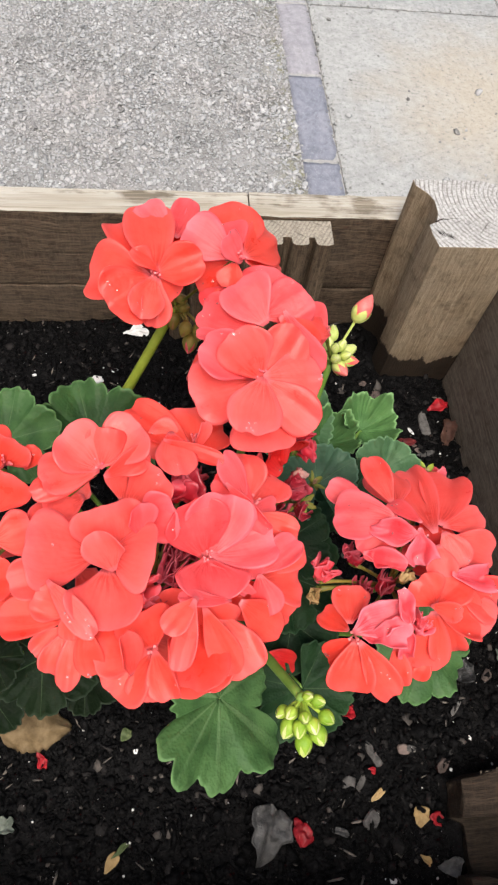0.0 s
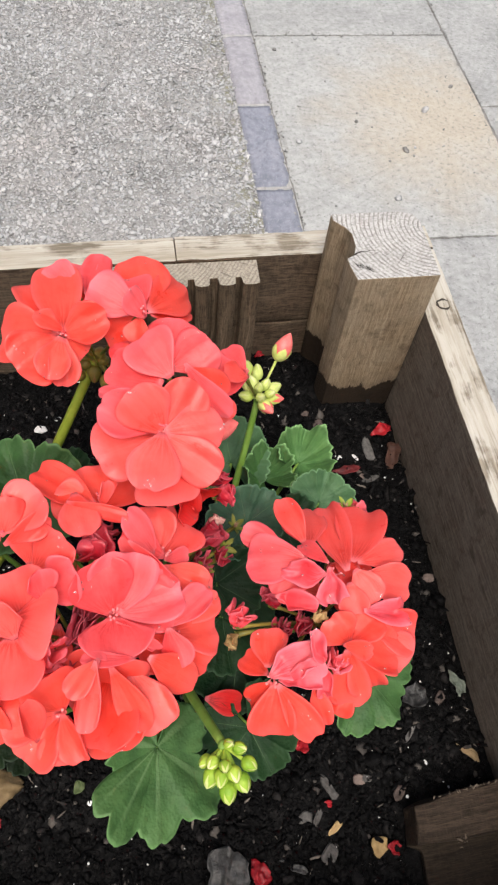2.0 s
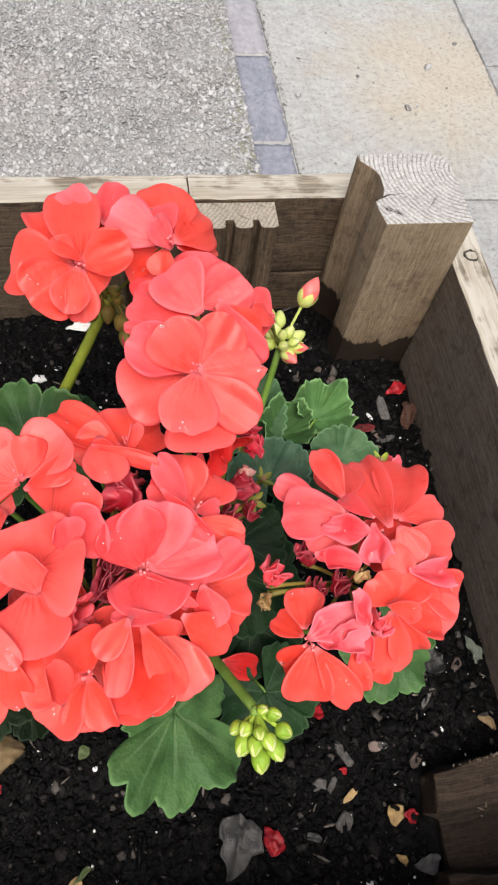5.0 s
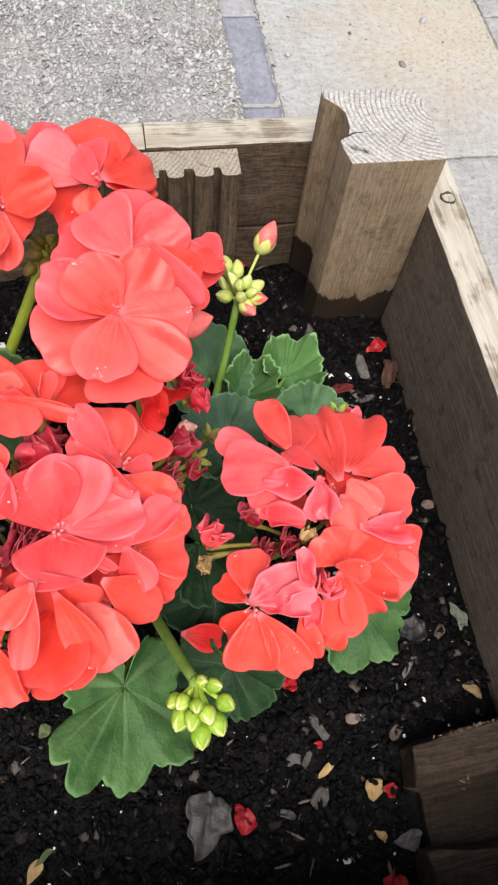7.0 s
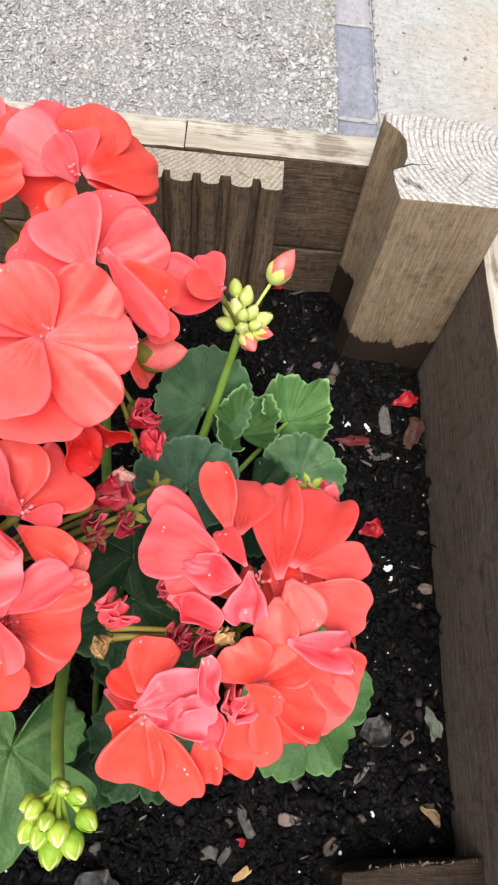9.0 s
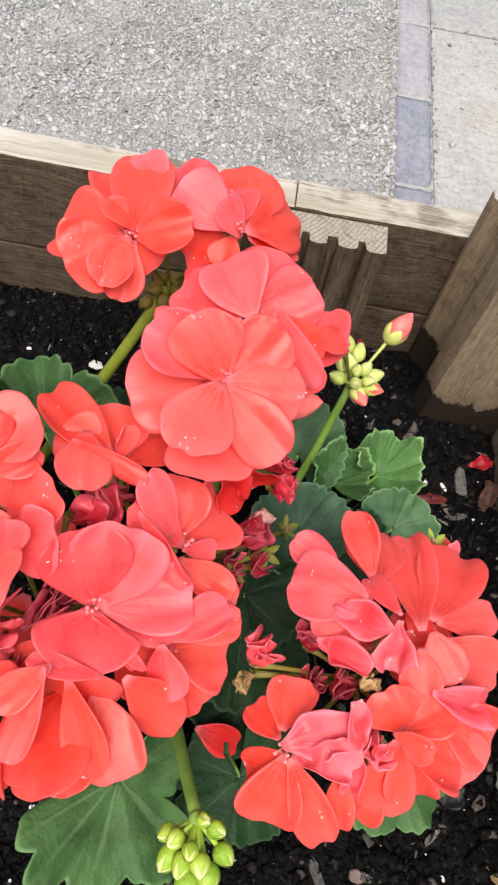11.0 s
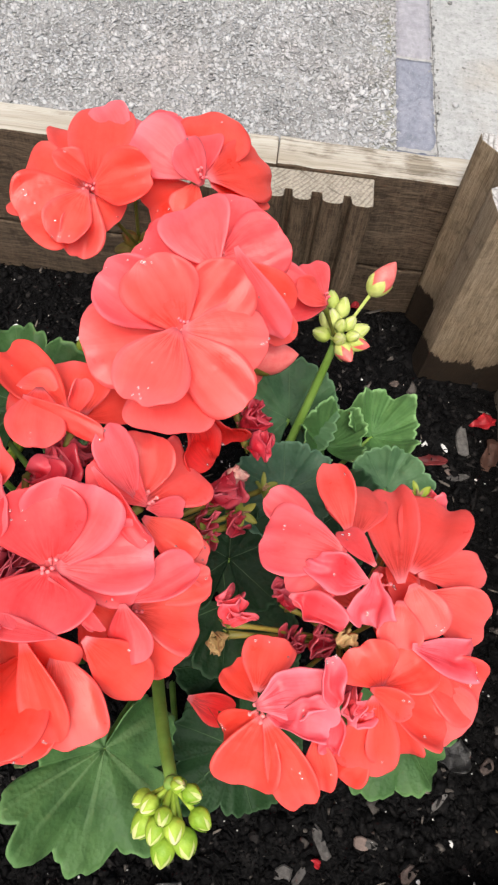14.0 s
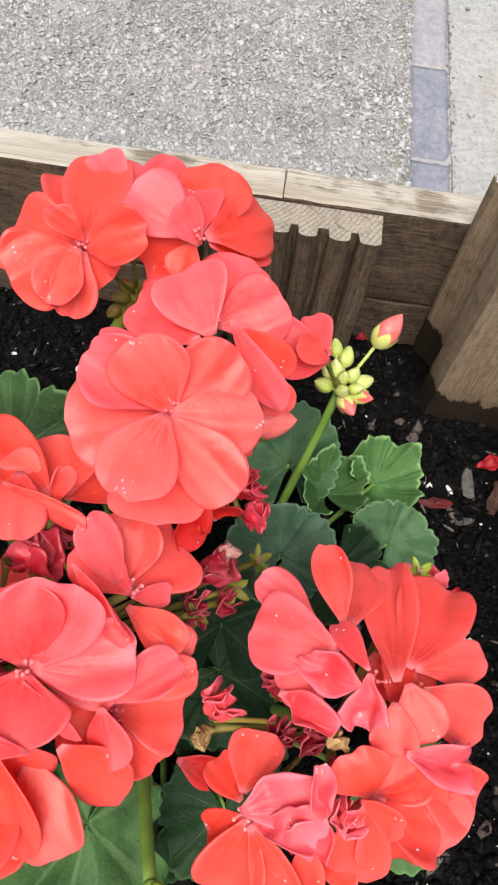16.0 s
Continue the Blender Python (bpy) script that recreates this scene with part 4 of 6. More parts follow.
def sepals(bm, base, way, length, width, spread=0.0, count=5, slot=0):
    """Pointed sepals hugging a bud, or spread as a star; joined into the given mesh."""
    a = way.orthogonal().normalized()
    b = way.cross(a)
    for k in range(count):
        t0 = 2 * math.pi * k / count
        rows = []
        for i in range(9):
            s = i / 8
            if spread:
                rho, up = 0.0005 + length * s * math.sin(spread), length * s * math.cos(spread) - 0.15 * length * s * s
            else:
                q = s * length
                rho, up = width(q) + 0.00018 * (1 + s), q
            half = (0.70 if not spread else 0.0) * (1 - s ** 3.0)
            row = []
            for j in range(5):
                w = j / 2 - 1
                if spread:
                    side = w * 0.21 * length * math.sin(math.pi * min(1, s * 0.86 + 0.14)) ** 0.7
                    out = math.cos(t0) * a + math.sin(t0) * b
                    across = -math.sin(t0) * a + math.cos(t0) * b
                    row.append(base + out * rho + across * side + way * (up + 0.10 * length * w * w))
                else:
                    t = t0 + w * half
                    row.append(base + way * up + (rho + 0.00022 * (1 - w * w)) * (math.cos(t) * a + math.sin(t) * b))
            rows.append([bm.verts.new(p) for p in row])
        for r0, r1 in zip(rows, rows[1:]):
            for j in range(4):
                f = bm.faces.new((r0[j], r0[j + 1], r1[j + 1], r1[j]))
                f.smooth, f.material_index = True, slot


def bud(head, base, way, length, width, tip=0.35, green=None, tip_mat=None):
    """A closed bud: a plump ovoid of folded petals in the clasp of five pointed sepals."""
    base, way = Vector(base), Vector(way).normalized()
    a = way.orthogonal().normalized()
    b = way.cross(a)
    bm = bmesh.new()
    rows, cols = 12, 16

    def swell(q):
        s = min(max(q / length, 0.0), 1.0)
        return width / 2 * (math.sin(math.pi * (s ** 0.78)) ** 0.75 if 0 < s < 1 else 0.0) + 0.0003

    rings = []
    for i in range(rows):
        q = length * i / (rows - 1)
        rings.append([bm.verts.new(base + way * q + swell(q) * (1 + 0.05 * math.cos(3 * t + 5 * q / length)) * (math.cos(t) * a + math.sin(t) * b)) for t in [2 * math.pi * j / cols for j in range(cols)]])
    for i in range(rows - 1):
        for j in range(cols):
            f = bm.faces.new((rings[i][j], rings[i][(j + 1) % cols], rings[i + 1][(j + 1) % cols], rings[i + 1][j]))
            f.smooth, f.material_index = True, 1
    sepals(bm, base, way, length * min(0.98, 1.18 - tip), swell)
    ob = part("bud", bm, [green or BUD_GREEN, tip_mat or BUD_TIP], head)
    hub = Vector(head["hub"])
    part("pedicel", tube(curve_points(hub, base + way * 0.0005, way * -0.002, 5), [0.0009] * 6, 7), green or BUD_GREEN, head, smooth=True)
    return ob


def spent(head, at, way, size, mat=None, spread=0.95):
    """What is left of a dropped flower: a star of sepals round a tuft of dry stamens."""
    at, way = Vector(at), Vector(way).normalized()
    bm = bmesh.new()
    sepals(bm, at, way, size / 2, None, spread)
    part("sepal_star", bm, mat or SEPAL, head)
    r = random.Random(seed_box.randrange(1 << 30))
    bm = bmesh.new()
    for k in range(7):
        w = (way + 0.5 * Vector((r.uniform(-1, 1), r.uniform(-1, 1), r.uniform(-1, 1)))).normalized()
        join_bm(bm, tube([at, at + w * size * 0.16, at + w * size * 0.28], [0.0005, 0.0004, 0.0002], 5))
    part("stamen_tuft", bm, STRAW_TUFT, head, smooth=True)
    part("pedicel", tube(curve_points(Vector(head["hub"]), at, (0, 0, 0.002), 5), [0.0009] * 5 + [0.0013], 7), OLIVE, head, smooth=True)


def withered(head, at, way, size, count=3, mat=None):
    """A spent flower: its petals rolled together into a crumpled, pointed tuft in a small green calyx."""
    r = random.Random(seed_box.randrange(1 << 30))
    at, way = Vector(at), Vector(way).normalized()
    for k in range(count + 1):
        d = (way + 0.42 * Vector((r.uniform(-1, 1), r.uniform(-1, 1), r.uniform(-1, 1)))).normalized()
        s = r.randrange(1 << 30)
        bm = petal_mesh(at, d, d.orthogonal(), size * r.uniform(0.75, 1.25), size * r.uniform(0.5, 0.85), r.uniform(0.7, 1.5), r.uniform(-0.25, 0.25), r.uniform(0.10, 0.20), s)
        part("withered_petal", crumple(bm, size, 0.20, s, 2.6), mat or WITHER, head)
    bm = bmesh.new()
    sepals(bm, at - way * 0.001, way, size * 0.42, None, 0.55)
    part("calyx", bm, SEPAL, head)
    part("pedicel", tube(curve_points(Vector(head["hub"]), at, (0, 0, 0.002), 5), [0.0009] * 5 + [0.0015], 7), OLIVE, head, smooth=True)


def leaf(centre, normal, tip, radius, root=None, ruffle=0.10, cup=0.05, gape=38, mat=None, seed=0, label="", cleft=0.21, lobes=5, falloff=0.10, shape=()):
    """A round, shallowly lobed, scalloped geranium leaf with raised veins, and its petiole."""
    c, nrm = Vector(centre), Vector(normal).normalized()
    d = Vector(tip)
    d = (d - nrm * d.dot(nrm)).normalized()
    side = d.cross(nrm)
    r = random.Random(seed)
    ph = [r.uniform(0, 6.28) for _ in range(5)]
    reach = [r.uniform(-0.09, 0.05) for _ in range(lobes)]
    na, nr = 241, 14
    half = math.pi - radians(gape) / 2
    grid, uvs = [], []
    for i in range(na):
        a = -half + 2 * half * i / (na - 1)
        if shape:
            k = max(j for j in range(len(shape) - 1) if radians(shape[j][0]) <= a + 1e-6)
            (a0, r0), (a1, r1) = shape[k], shape[k + 1]
            f = min(1.0, max(0.0, (math.degrees(a) - a0) / (a1 - a0)))
            f = math.sin(f * math.pi / 2) ** 0.7 if r1 > r0 else 1 - abs(math.cos(f * math.pi / 2)) ** 0.7
            own = (r0 + (r1 - r0) * f) / radius
            vein = (0.5 * k + f * 0.5) / 5.0
        lobe = abs(math.sin(lobes * (a + half) / (2 * half) * math.pi))
        out = 0.97 - cleft + cleft * lobe ** 0.6 + 0.042 * abs(math.sin(12.5 * (a + half) / half * math.pi)) ** 0.8 + 0.045 * math.sin(2 * a + ph[1])
        which = min(lobes - 1, int(lobes * i / na))
        out += reach[which] * lobe + 0.02 * math.sin(31 * a + ph[0]) * math.sin(7 * a + ph[3])
        out *= 1.0 - falloff * (abs(a) / math.pi) ** 2
        if shape:
            out = own + 0.030 * abs(math.sin(13.5 * (a + half) / half * math.pi)) ** 0.8 + 0.02 * math.sin(31 * a + ph[0]) * math.sin(7 * a + ph[3])
        row, urow = [], []
        for j in range(nr):
            s = j / (nr - 1)
            rho = 0.015 + 0.985 * s
            rad = radius * out * rho
            z = radius * (cup * s * s * 2 + ruffle * s ** 2.2 * (0.6 * math.sin(5 * a + ph[2]) + 0.5 * math.sin(9 * a + ph[3])) + 0.045 * s * (1 - 0.3 * s) * math.cos(2 * lobes * (a + half) / (2 * half) * math.pi))
            z += radius * 0.012 * math.sin(25 * a + ph[4]) * s ** 6
            row.append(c + rad * (math.cos(a) * d + math.sin(a) * side) + nrm * z)
            urow.append((vein if shape else i / (na - 1), s))
        grid.append(row)
        uvs.append(urow)
    ob = part("leaf", shell(grid, uvs, 0.0007), mat or GREEN_LEAF, geranium, label)
    root = Vector(root) if root else Vector((c.x * 0.5 - 0.11, c.y * 0.5 - 0.13, SOIL - 0.006))
    bm = tube(curve_points(root, c - nrm * 0.0005, (0, 0, 0.008), 8), [0.0019 - 0.00006 * k for k in range(9)], 8)
    part("petiole", bm, STALK, ob, smooth=True)
    return ob


head_t = head_part("flower_head", (-0.247, -0.130, 0.600), 0, (-0.345, -0.195, SOIL - 0.005), "coral-red flower head on a thick olive-green stalk", YELLOW_STALK, 0.0036, (0.002, -0.002, 0.0))
head_c = head_part("flower_head", (-0.203, -0.198, 0.610), 0, (-0.215, -0.215, SOIL - 0.005), "large coral-red flower head with one wide open flower")
head_d = head_part("flower_head", (-0.262, -0.302, 0.600), 0, (-0.245, -0.270, SOIL - 0.005), "broad coral-red flower head, crowded with open flowers")
head_r = head_part("flower_head", (-0.142, -0.305, 0.592), 0, (-0.190, -0.275, SOIL - 0.005), "coral-red flower head with some withered pink flowers at its heart")
head_l = head_part("flower_head", (-0.367, -0.308, 0.590), 0, (-0.300, -0.280, SOIL - 0.005), "coral-red flower head at the edge of the plant")
head_b = head_part("flower_head", (-0.1440, -0.1440, 0.5640), 0, (-0.1755, -0.1994, SOIL - 0.005), "umbel of lime-green buds with a first small coral flower", STALK, 0.0026, (0.001, 0.0, 0.0))
head_n = head_part("flower_head", (-0.1965, -0.3597, 0.6088), 0, (-0.2180, -0.2900, 0.50), "nodding umbel of closed lime-green buds", STALK, 0.0026, (0.0, -0.004, 0.012))


def blossom(head, centre):
    """Where one flower of a head meets its pedicel: the pedicel and a tuft of stamens."""
    c, hub = Vector(centre), Vector(head["hub"])
    a = (c - hub).normalized()
    part("pedicel", tube(curve_points(hub, c - a * 0.002, a * -0.002, 6), [0.0010, 0.0009, 0.0009, 0.0009, 0.0010, 0.0013, 0.0017], 7), SEPAL, head, smooth=True)
    r = random.Random(seed_box.randrange(1 << 30))
    bm = bmesh.new()
    for k in range(7):
        w = (a * 0.5 + Vector((0, -0.2, 0.6)) + 0.5 * Vector((r.uniform(-1, 1), r.uniform(-1, 1), r.uniform(-0.4, 0.4)))).normalized()
        tip = c + w * r.uniform(0.0042, 0.0075)
        join_bm(bm, tube([c, c.lerp(tip, 0.5), tip], [0.0003, 0.0003, 0.00045], 5))
        ball = bmesh.new()
        bmesh.ops.create_icosphere(ball, subdivisions=1, radius=0.0008, matrix=Matrix.Translation(tip))
        join_bm(bm, ball)
    part("stamen_tuft", bm, STAMEN, head, smooth=True)


def petal(head, base, tip, normal, width, mat):
    """One petal from its claw to its tip, facing along the normal; width in millimetres."""
    base, tip = Vector(base), Vector(tip)
    k = seed_box.randrange(1 << 30)
    r = random.Random(k)
    d = tip - base
    aged = mat is PINKISH or mat is FADING
    bm = petal_mesh(base, d, Vector(normal), d.length, width * 1.04 / 1000, r.uniform(0.25, 0.6) if aged else r.uniform(-0.14, 0.24), r.uniform(-0.06, 0.09), r.uniform(0.08, 0.14) if aged else r.uniform(0.03, 0.085), k)
    if aged:
        crumple(bm, d.length, 0.17, k, 2.4)
    part("petal", bm, mat, head)


# ---- petals ----
blossom(head_t, (-0.2580, -0.1570, 0.6560))
petal(head_t, (-0.2580, -0.1510, 0.6520), (-0.2760, -0.1000, 0.6420), (-0.33, 0.07, 0.94), 26.9, CORAL)
petal(head_t, (-0.2580, -0.1520, 0.6535), (-0.2630, -0.1010, 0.6520), (0.01, 0.02, 1.00), 27.5, CORAL)
petal(head_t, (-0.2613, -0.1522, 0.6509), (-0.2950, -0.1410, 0.6400), (-0.34, -0.21, 0.92), 33.1, CORAL)
petal(head_t, (-0.2595, -0.1576, 0.6563), (-0.2820, -0.1750, 0.6550), (0.32, -0.39, 0.86), 31.0, CORAL)
petal(head_t, (-0.2577, -0.1572, 0.6585), (-0.2340, -0.1550, 0.6680), (-0.33, -0.58, 0.74), 22.0, CORAL)
petal(head_t, (-0.2563, -0.1582, 0.6618), (-0.2700, -0.1540, 0.6720), (0.69, -0.06, 0.72), 11.3, CORAL)
petal(head_t, (-0.2583, -0.1605, 0.6609), (-0.2660, -0.1830, 0.6560), (0.22, -0.15, 0.96), 18.0, CORAL)
petal(head_t, (-0.2569, -0.1594, 0.6580), (-0.2600, -0.1810, 0.6450), (0.31, -0.40, 0.86), 16.9, CORAL)
petal(head_t, (-0.2577, -0.1589, 0.6556), (-0.2470, -0.1630, 0.6480), (-0.18, -0.73, 0.66), 21.0, CORAL)
blossom(head_t, (-0.2510, -0.1130, 0.6400))
petal(head_t, (-0.2520, -0.1230, 0.6500), (-0.2650, -0.1030, 0.6550), (-0.18, -0.35, 0.92), 19.6, ROSE)
petal(head_t, (-0.2509, -0.1109, 0.6415), (-0.2500, -0.0800, 0.6320), (0.10, 0.27, 0.96), 20.7, ROSE)
petal(head_t, (-0.2466, -0.1160, 0.6429), (-0.2350, -0.0780, 0.6370), (0.45, -0.02, 0.89), 17.1, ROSE)
petal(head_t, (-0.2546, -0.1282, 0.6494), (-0.2620, -0.1090, 0.6520), (0.26, -0.11, 0.96), 13.2, ROSE)
petal(head_t, (-0.2480, -0.1161, 0.6370), (-0.2500, -0.0980, 0.6360), (0.02, -0.05, 1.00), 20.2, CORAL)
blossom(head_t, (-0.2160, -0.1520, 0.6650))
petal(head_t, (-0.2180, -0.1500, 0.6640), (-0.2420, -0.1370, 0.6720), (-0.02, -0.55, 0.83), 24.9, ROSE)
petal(head_t, (-0.2160, -0.1450, 0.6605), (-0.2210, -0.1210, 0.6610), (-0.00, -0.04, 1.00), 20.6, ROSE)
petal(head_t, (-0.2143, -0.1546, 0.6645), (-0.2220, -0.1490, 0.6800), (0.66, -0.59, 0.47), 16.0, ROSE)
petal(head_t, (-0.2149, -0.1402, 0.6575), (-0.2130, -0.1060, 0.6600), (0.06, -0.12, 0.99), 29.8, CORAL)
petal(head_t, (-0.2127, -0.1490, 0.6635), (-0.1890, -0.1130, 0.6400), (0.67, -0.02, 0.74), 26.8, CORAL)
petal(head_t, (-0.2112, -0.1491, 0.6608), (-0.1890, -0.1240, 0.6360), (0.70, -0.02, 0.71), 18.3, CORAL)
petal(head_t, (-0.2175, -0.1480, 0.6571), (-0.2380, -0.1510, 0.6450), (-0.18, -0.68, 0.71), 19.1, CORAL)
petal(head_t, (-0.2168, -0.1520, 0.6633), (-0.2210, -0.1630, 0.6550), (-0.22, -0.30, 0.93), 14.5, CORAL)
blossom(head_c, (-0.2050, -0.1840, 0.6550))
petal(head_c, (-0.2040, -0.1820, 0.6550), (-0.1800, -0.1700, 0.6600), (0.01, -0.40, 0.92), 27.2, ROSE)
petal(head_c, (-0.2040, -0.1801, 0.6525), (-0.1990, -0.1480, 0.6550), (0.07, -0.10, 0.99), 28.0, ROSE)
petal(head_c, (-0.2041, -0.1914, 0.6609), (-0.2190, -0.1700, 0.6680), (-0.06, -0.40, 0.92), 27.1, ROSE)
petal(head_c, (-0.2084, -0.1924, 0.6574), (-0.2360, -0.1750, 0.6530), (-0.28, -0.29, 0.91), 21.5, ROSE)
petal(head_c, (-0.2137, -0.1784, 0.6499), (-0.2340, -0.1560, 0.6450), (-0.33, -0.19, 0.93), 13.5, ROSE)
petal(head_c, (-0.2195, -0.2061, 0.6703), (-0.2400, -0.2060, 0.6720), (0.20, 0.37, 0.91), 10.3, ROSE)
petal(head_c, (-0.1975, -0.1945, 0.6755), (-0.1760, -0.2110, 0.6500), (-0.17, -0.84, 0.52), 12.2, ROSE)
petal(head_c, (-0.1962, -0.1843, 0.6585), (-0.1750, -0.1910, 0.6400), (0.24, -0.67, 0.70), 17.4, CORAL)
petal(head_c, (-0.1847, -0.1972, 0.6514), (-0.1740, -0.2060, 0.6400), (0.07, -0.54, 0.84), 12.9, CORAL)
petal(head_c, (-0.2078, -0.2490, 0.6476), (-0.1970, -0.2540, 0.6250), (0.49, -0.66, 0.58), 18.2, FADING)
petal(head_c, (-0.2026, -0.2459, 0.6421), (-0.1920, -0.2440, 0.6220), (0.47, -0.77, 0.43), 15.3, FADING)
blossom(head_c, (-0.2110, -0.2280, 0.6680))
petal(head_c, (-0.2130, -0.2260, 0.6630), (-0.2430, -0.2380, 0.6680), (0.24, -0.22, 0.95), 29.8, SALMON)
petal(head_c, (-0.2128, -0.2263, 0.6673), (-0.2380, -0.2210, 0.6860), (0.39, -0.62, 0.68), 21.6, ROSE)
petal(head_c, (-0.2121, -0.2338, 0.6610), (-0.2110, -0.2650, 0.6650), (-0.07, 0.16, 0.99), 28.9, SALMON)
petal(head_c, (-0.2107, -0.2302, 0.6709), (-0.2250, -0.2180, 0.6900), (0.19, -0.80, 0.57), 24.3, SALMON)
petal(head_c, (-0.2110, -0.2302, 0.6706), (-0.1930, -0.2120, 0.6830), (-0.02, -0.62, 0.78), 23.2, SALMON)
petal(head_c, (-0.2107, -0.2319, 0.6743), (-0.1830, -0.2280, 0.6700), (0.10, -0.35, 0.93), 22.4, SALMON)
petal(head_c, (-0.2113, -0.2350, 0.6768), (-0.1880, -0.2550, 0.6690), (-0.11, -0.34, 0.93), 20.7, SALMON)
petal(head_c, (-0.2118, -0.2357, 0.6795), (-0.2200, -0.2640, 0.6790), (0.06, 0.09, 0.99), 23.2, SALMON)
blossom(head_d, (-0.2420, -0.2560, 0.6550))
petal(head_d, (-0.2420, -0.2540, 0.6500), (-0.2460, -0.2320, 0.6500), (0.03, 0.01, 1.00), 23.9, CORAL)
petal(head_d, (-0.2428, -0.2541, 0.6484), (-0.2250, -0.2400, 0.6400), (0.47, -0.11, 0.87), 13.2, CORAL)
petal(head_d, (-0.2459, -0.2573, 0.6569), (-0.2630, -0.2520, 0.6600), (0.14, -0.28, 0.95), 19.7, CORAL)
petal(head_d, (-0.2440, -0.2591, 0.6595), (-0.2710, -0.2370, 0.6600), (0.00, -0.09, 1.00), 17.4, CORAL)
petal(head_d, (-0.2528, -0.2546, 0.6660), (-0.2490, -0.2770, 0.6680), (0.10, 0.20, 0.98), 17.3, SALMON)
petal(head_d, (-0.2410, -0.2613, 0.6624), (-0.2380, -0.2550, 0.6750), (0.40, -0.90, 0.15), 7.6, SALMON)
petal(head_d, (-0.2558, -0.2604, 0.6697), (-0.2300, -0.2690, 0.6640), (-0.26, -0.79, 0.56), 8.2, SALMON)
blossom(head_d, (-0.2170, -0.2790, 0.6400))
petal(head_d, (-0.2170, -0.2780, 0.6400), (-0.2020, -0.2580, 0.6300), (0.44, 0.11, 0.89), 24.1, SALMON)
petal(head_d, (-0.2190, -0.2782, 0.6405), (-0.2200, -0.2560, 0.6480), (-0.02, -0.34, 0.94), 21.7, SALMON)
petal(head_d, (-0.2194, -0.2795, 0.6467), (-0.2310, -0.2650, 0.6650), (0.55, -0.48, 0.68), 13.5, ROSE)
petal(head_d, (-0.2156, -0.2808, 0.6442), (-0.2340, -0.2720, 0.6550), (0.29, -0.53, 0.80), 15.7, ROSE)
petal(head_d, (-0.2141, -0.2836, 0.6319), (-0.1950, -0.2940, 0.6280), (-0.07, -0.29, 0.96), 13.6, CORAL)
petal(head_d, (-0.2165, -0.2845, 0.6424), (-0.1970, -0.2950, 0.6420), (-0.21, -0.20, 0.96), 13.1, CORAL)
petal(head_d, (-0.2158, -0.2816, 0.6432), (-0.2040, -0.2770, 0.6360), (0.41, -0.53, 0.74), 8.3, ROSE)
petal(head_d, (-0.2303, -0.2813, 0.6693), (-0.2120, -0.2990, 0.6560), (-0.36, -0.67, 0.65), 8.8, ROSE)
blossom(head_d, (-0.2390, -0.3080, 0.6520))
petal(head_d, (-0.2390, -0.3080, 0.6520), (-0.2460, -0.2910, 0.6720), (0.19, -0.72, 0.67), 26.8, ROSE)
petal(head_d, (-0.2390, -0.3083, 0.6534), (-0.2300, -0.2880, 0.6720), (-0.07, -0.67, 0.74), 28.3, ROSE)
petal(head_d, (-0.2379, -0.3083, 0.6510), (-0.2130, -0.3100, 0.6460), (0.13, -0.26, 0.96), 12.6, ROSE)
petal(head_d, (-0.2380, -0.3081, 0.6555), (-0.2090, -0.3020, 0.6550), (-0.02, -0.08, 1.00), 21.4, ROSE)
petal(head_d, (-0.2388, -0.3092, 0.6568), (-0.2380, -0.3300, 0.6640), (0.11, 0.41, 0.90), 29.5, ROSE)
petal(head_d, (-0.2380, -0.3123, 0.6579), (-0.2200, -0.3250, 0.6550), (-0.40, -0.54, 0.75), 5.2, ROSE)
petal(head_d, (-0.2362, -0.3118, 0.6559), (-0.2230, -0.3240, 0.6500), (0.27, 0.08, 0.96), 4.7, ROSE)
blossom(head_d, (-0.2170, -0.3140, 0.6320))
petal(head_d, (-0.2310, -0.3130, 0.6360), (-0.2170, -0.3270, 0.6340), (-0.03, -0.17, 0.99), 17.3, CORAL)
petal(head_d, (-0.2140, -0.3081, 0.6305), (-0.1920, -0.2980, 0.6320), (0.05, -0.30, 0.95), 14.0, CORAL)
petal(head_d, (-0.2156, -0.3131, 0.6349), (-0.1940, -0.3110, 0.6250), (0.39, -0.12, 0.92), 23.4, CORAL)
petal(head_d, (-0.2180, -0.3132, 0.6435), (-0.1970, -0.2980, 0.6450), (-0.02, -0.16, 0.99), 13.4, ROSE)
petal(head_d, (-0.2134, -0.3176, 0.6318), (-0.2000, -0.3270, 0.6220), (0.29, -0.32, 0.90), 13.9, CORAL)
petal(head_d, (-0.2168, -0.3152, 0.6500), (-0.2120, -0.3300, 0.6400), (-0.31, -0.49, 0.82), 14.1, ROSE)
petal(head_d, (-0.2260, -0.3265, 0.6504), (-0.2070, -0.3360, 0.6320), (0.34, -0.52, 0.78), 16.0, CORAL)
blossom(head_d, (-0.2440, -0.3320, 0.6320))
petal(head_d, (-0.2450, -0.3380, 0.6220), (-0.2440, -0.3240, 0.6550), (-0.24, -0.89, 0.38), 34.9, CORAL)
petal(head_d, (-0.2441, -0.3359, 0.6335), (-0.2400, -0.3610, 0.6400), (-0.11, 0.25, 0.96), 24.9, CORAL)
petal(head_d, (-0.2419, -0.3286, 0.6389), (-0.2460, -0.3600, 0.6520), (0.08, 0.40, 0.91), 25.1, CORAL)
petal(head_d, (-0.2340, -0.3304, 0.6455), (-0.2230, -0.3540, 0.6380), (-0.00, -0.24, 0.97), 21.5, CORAL)
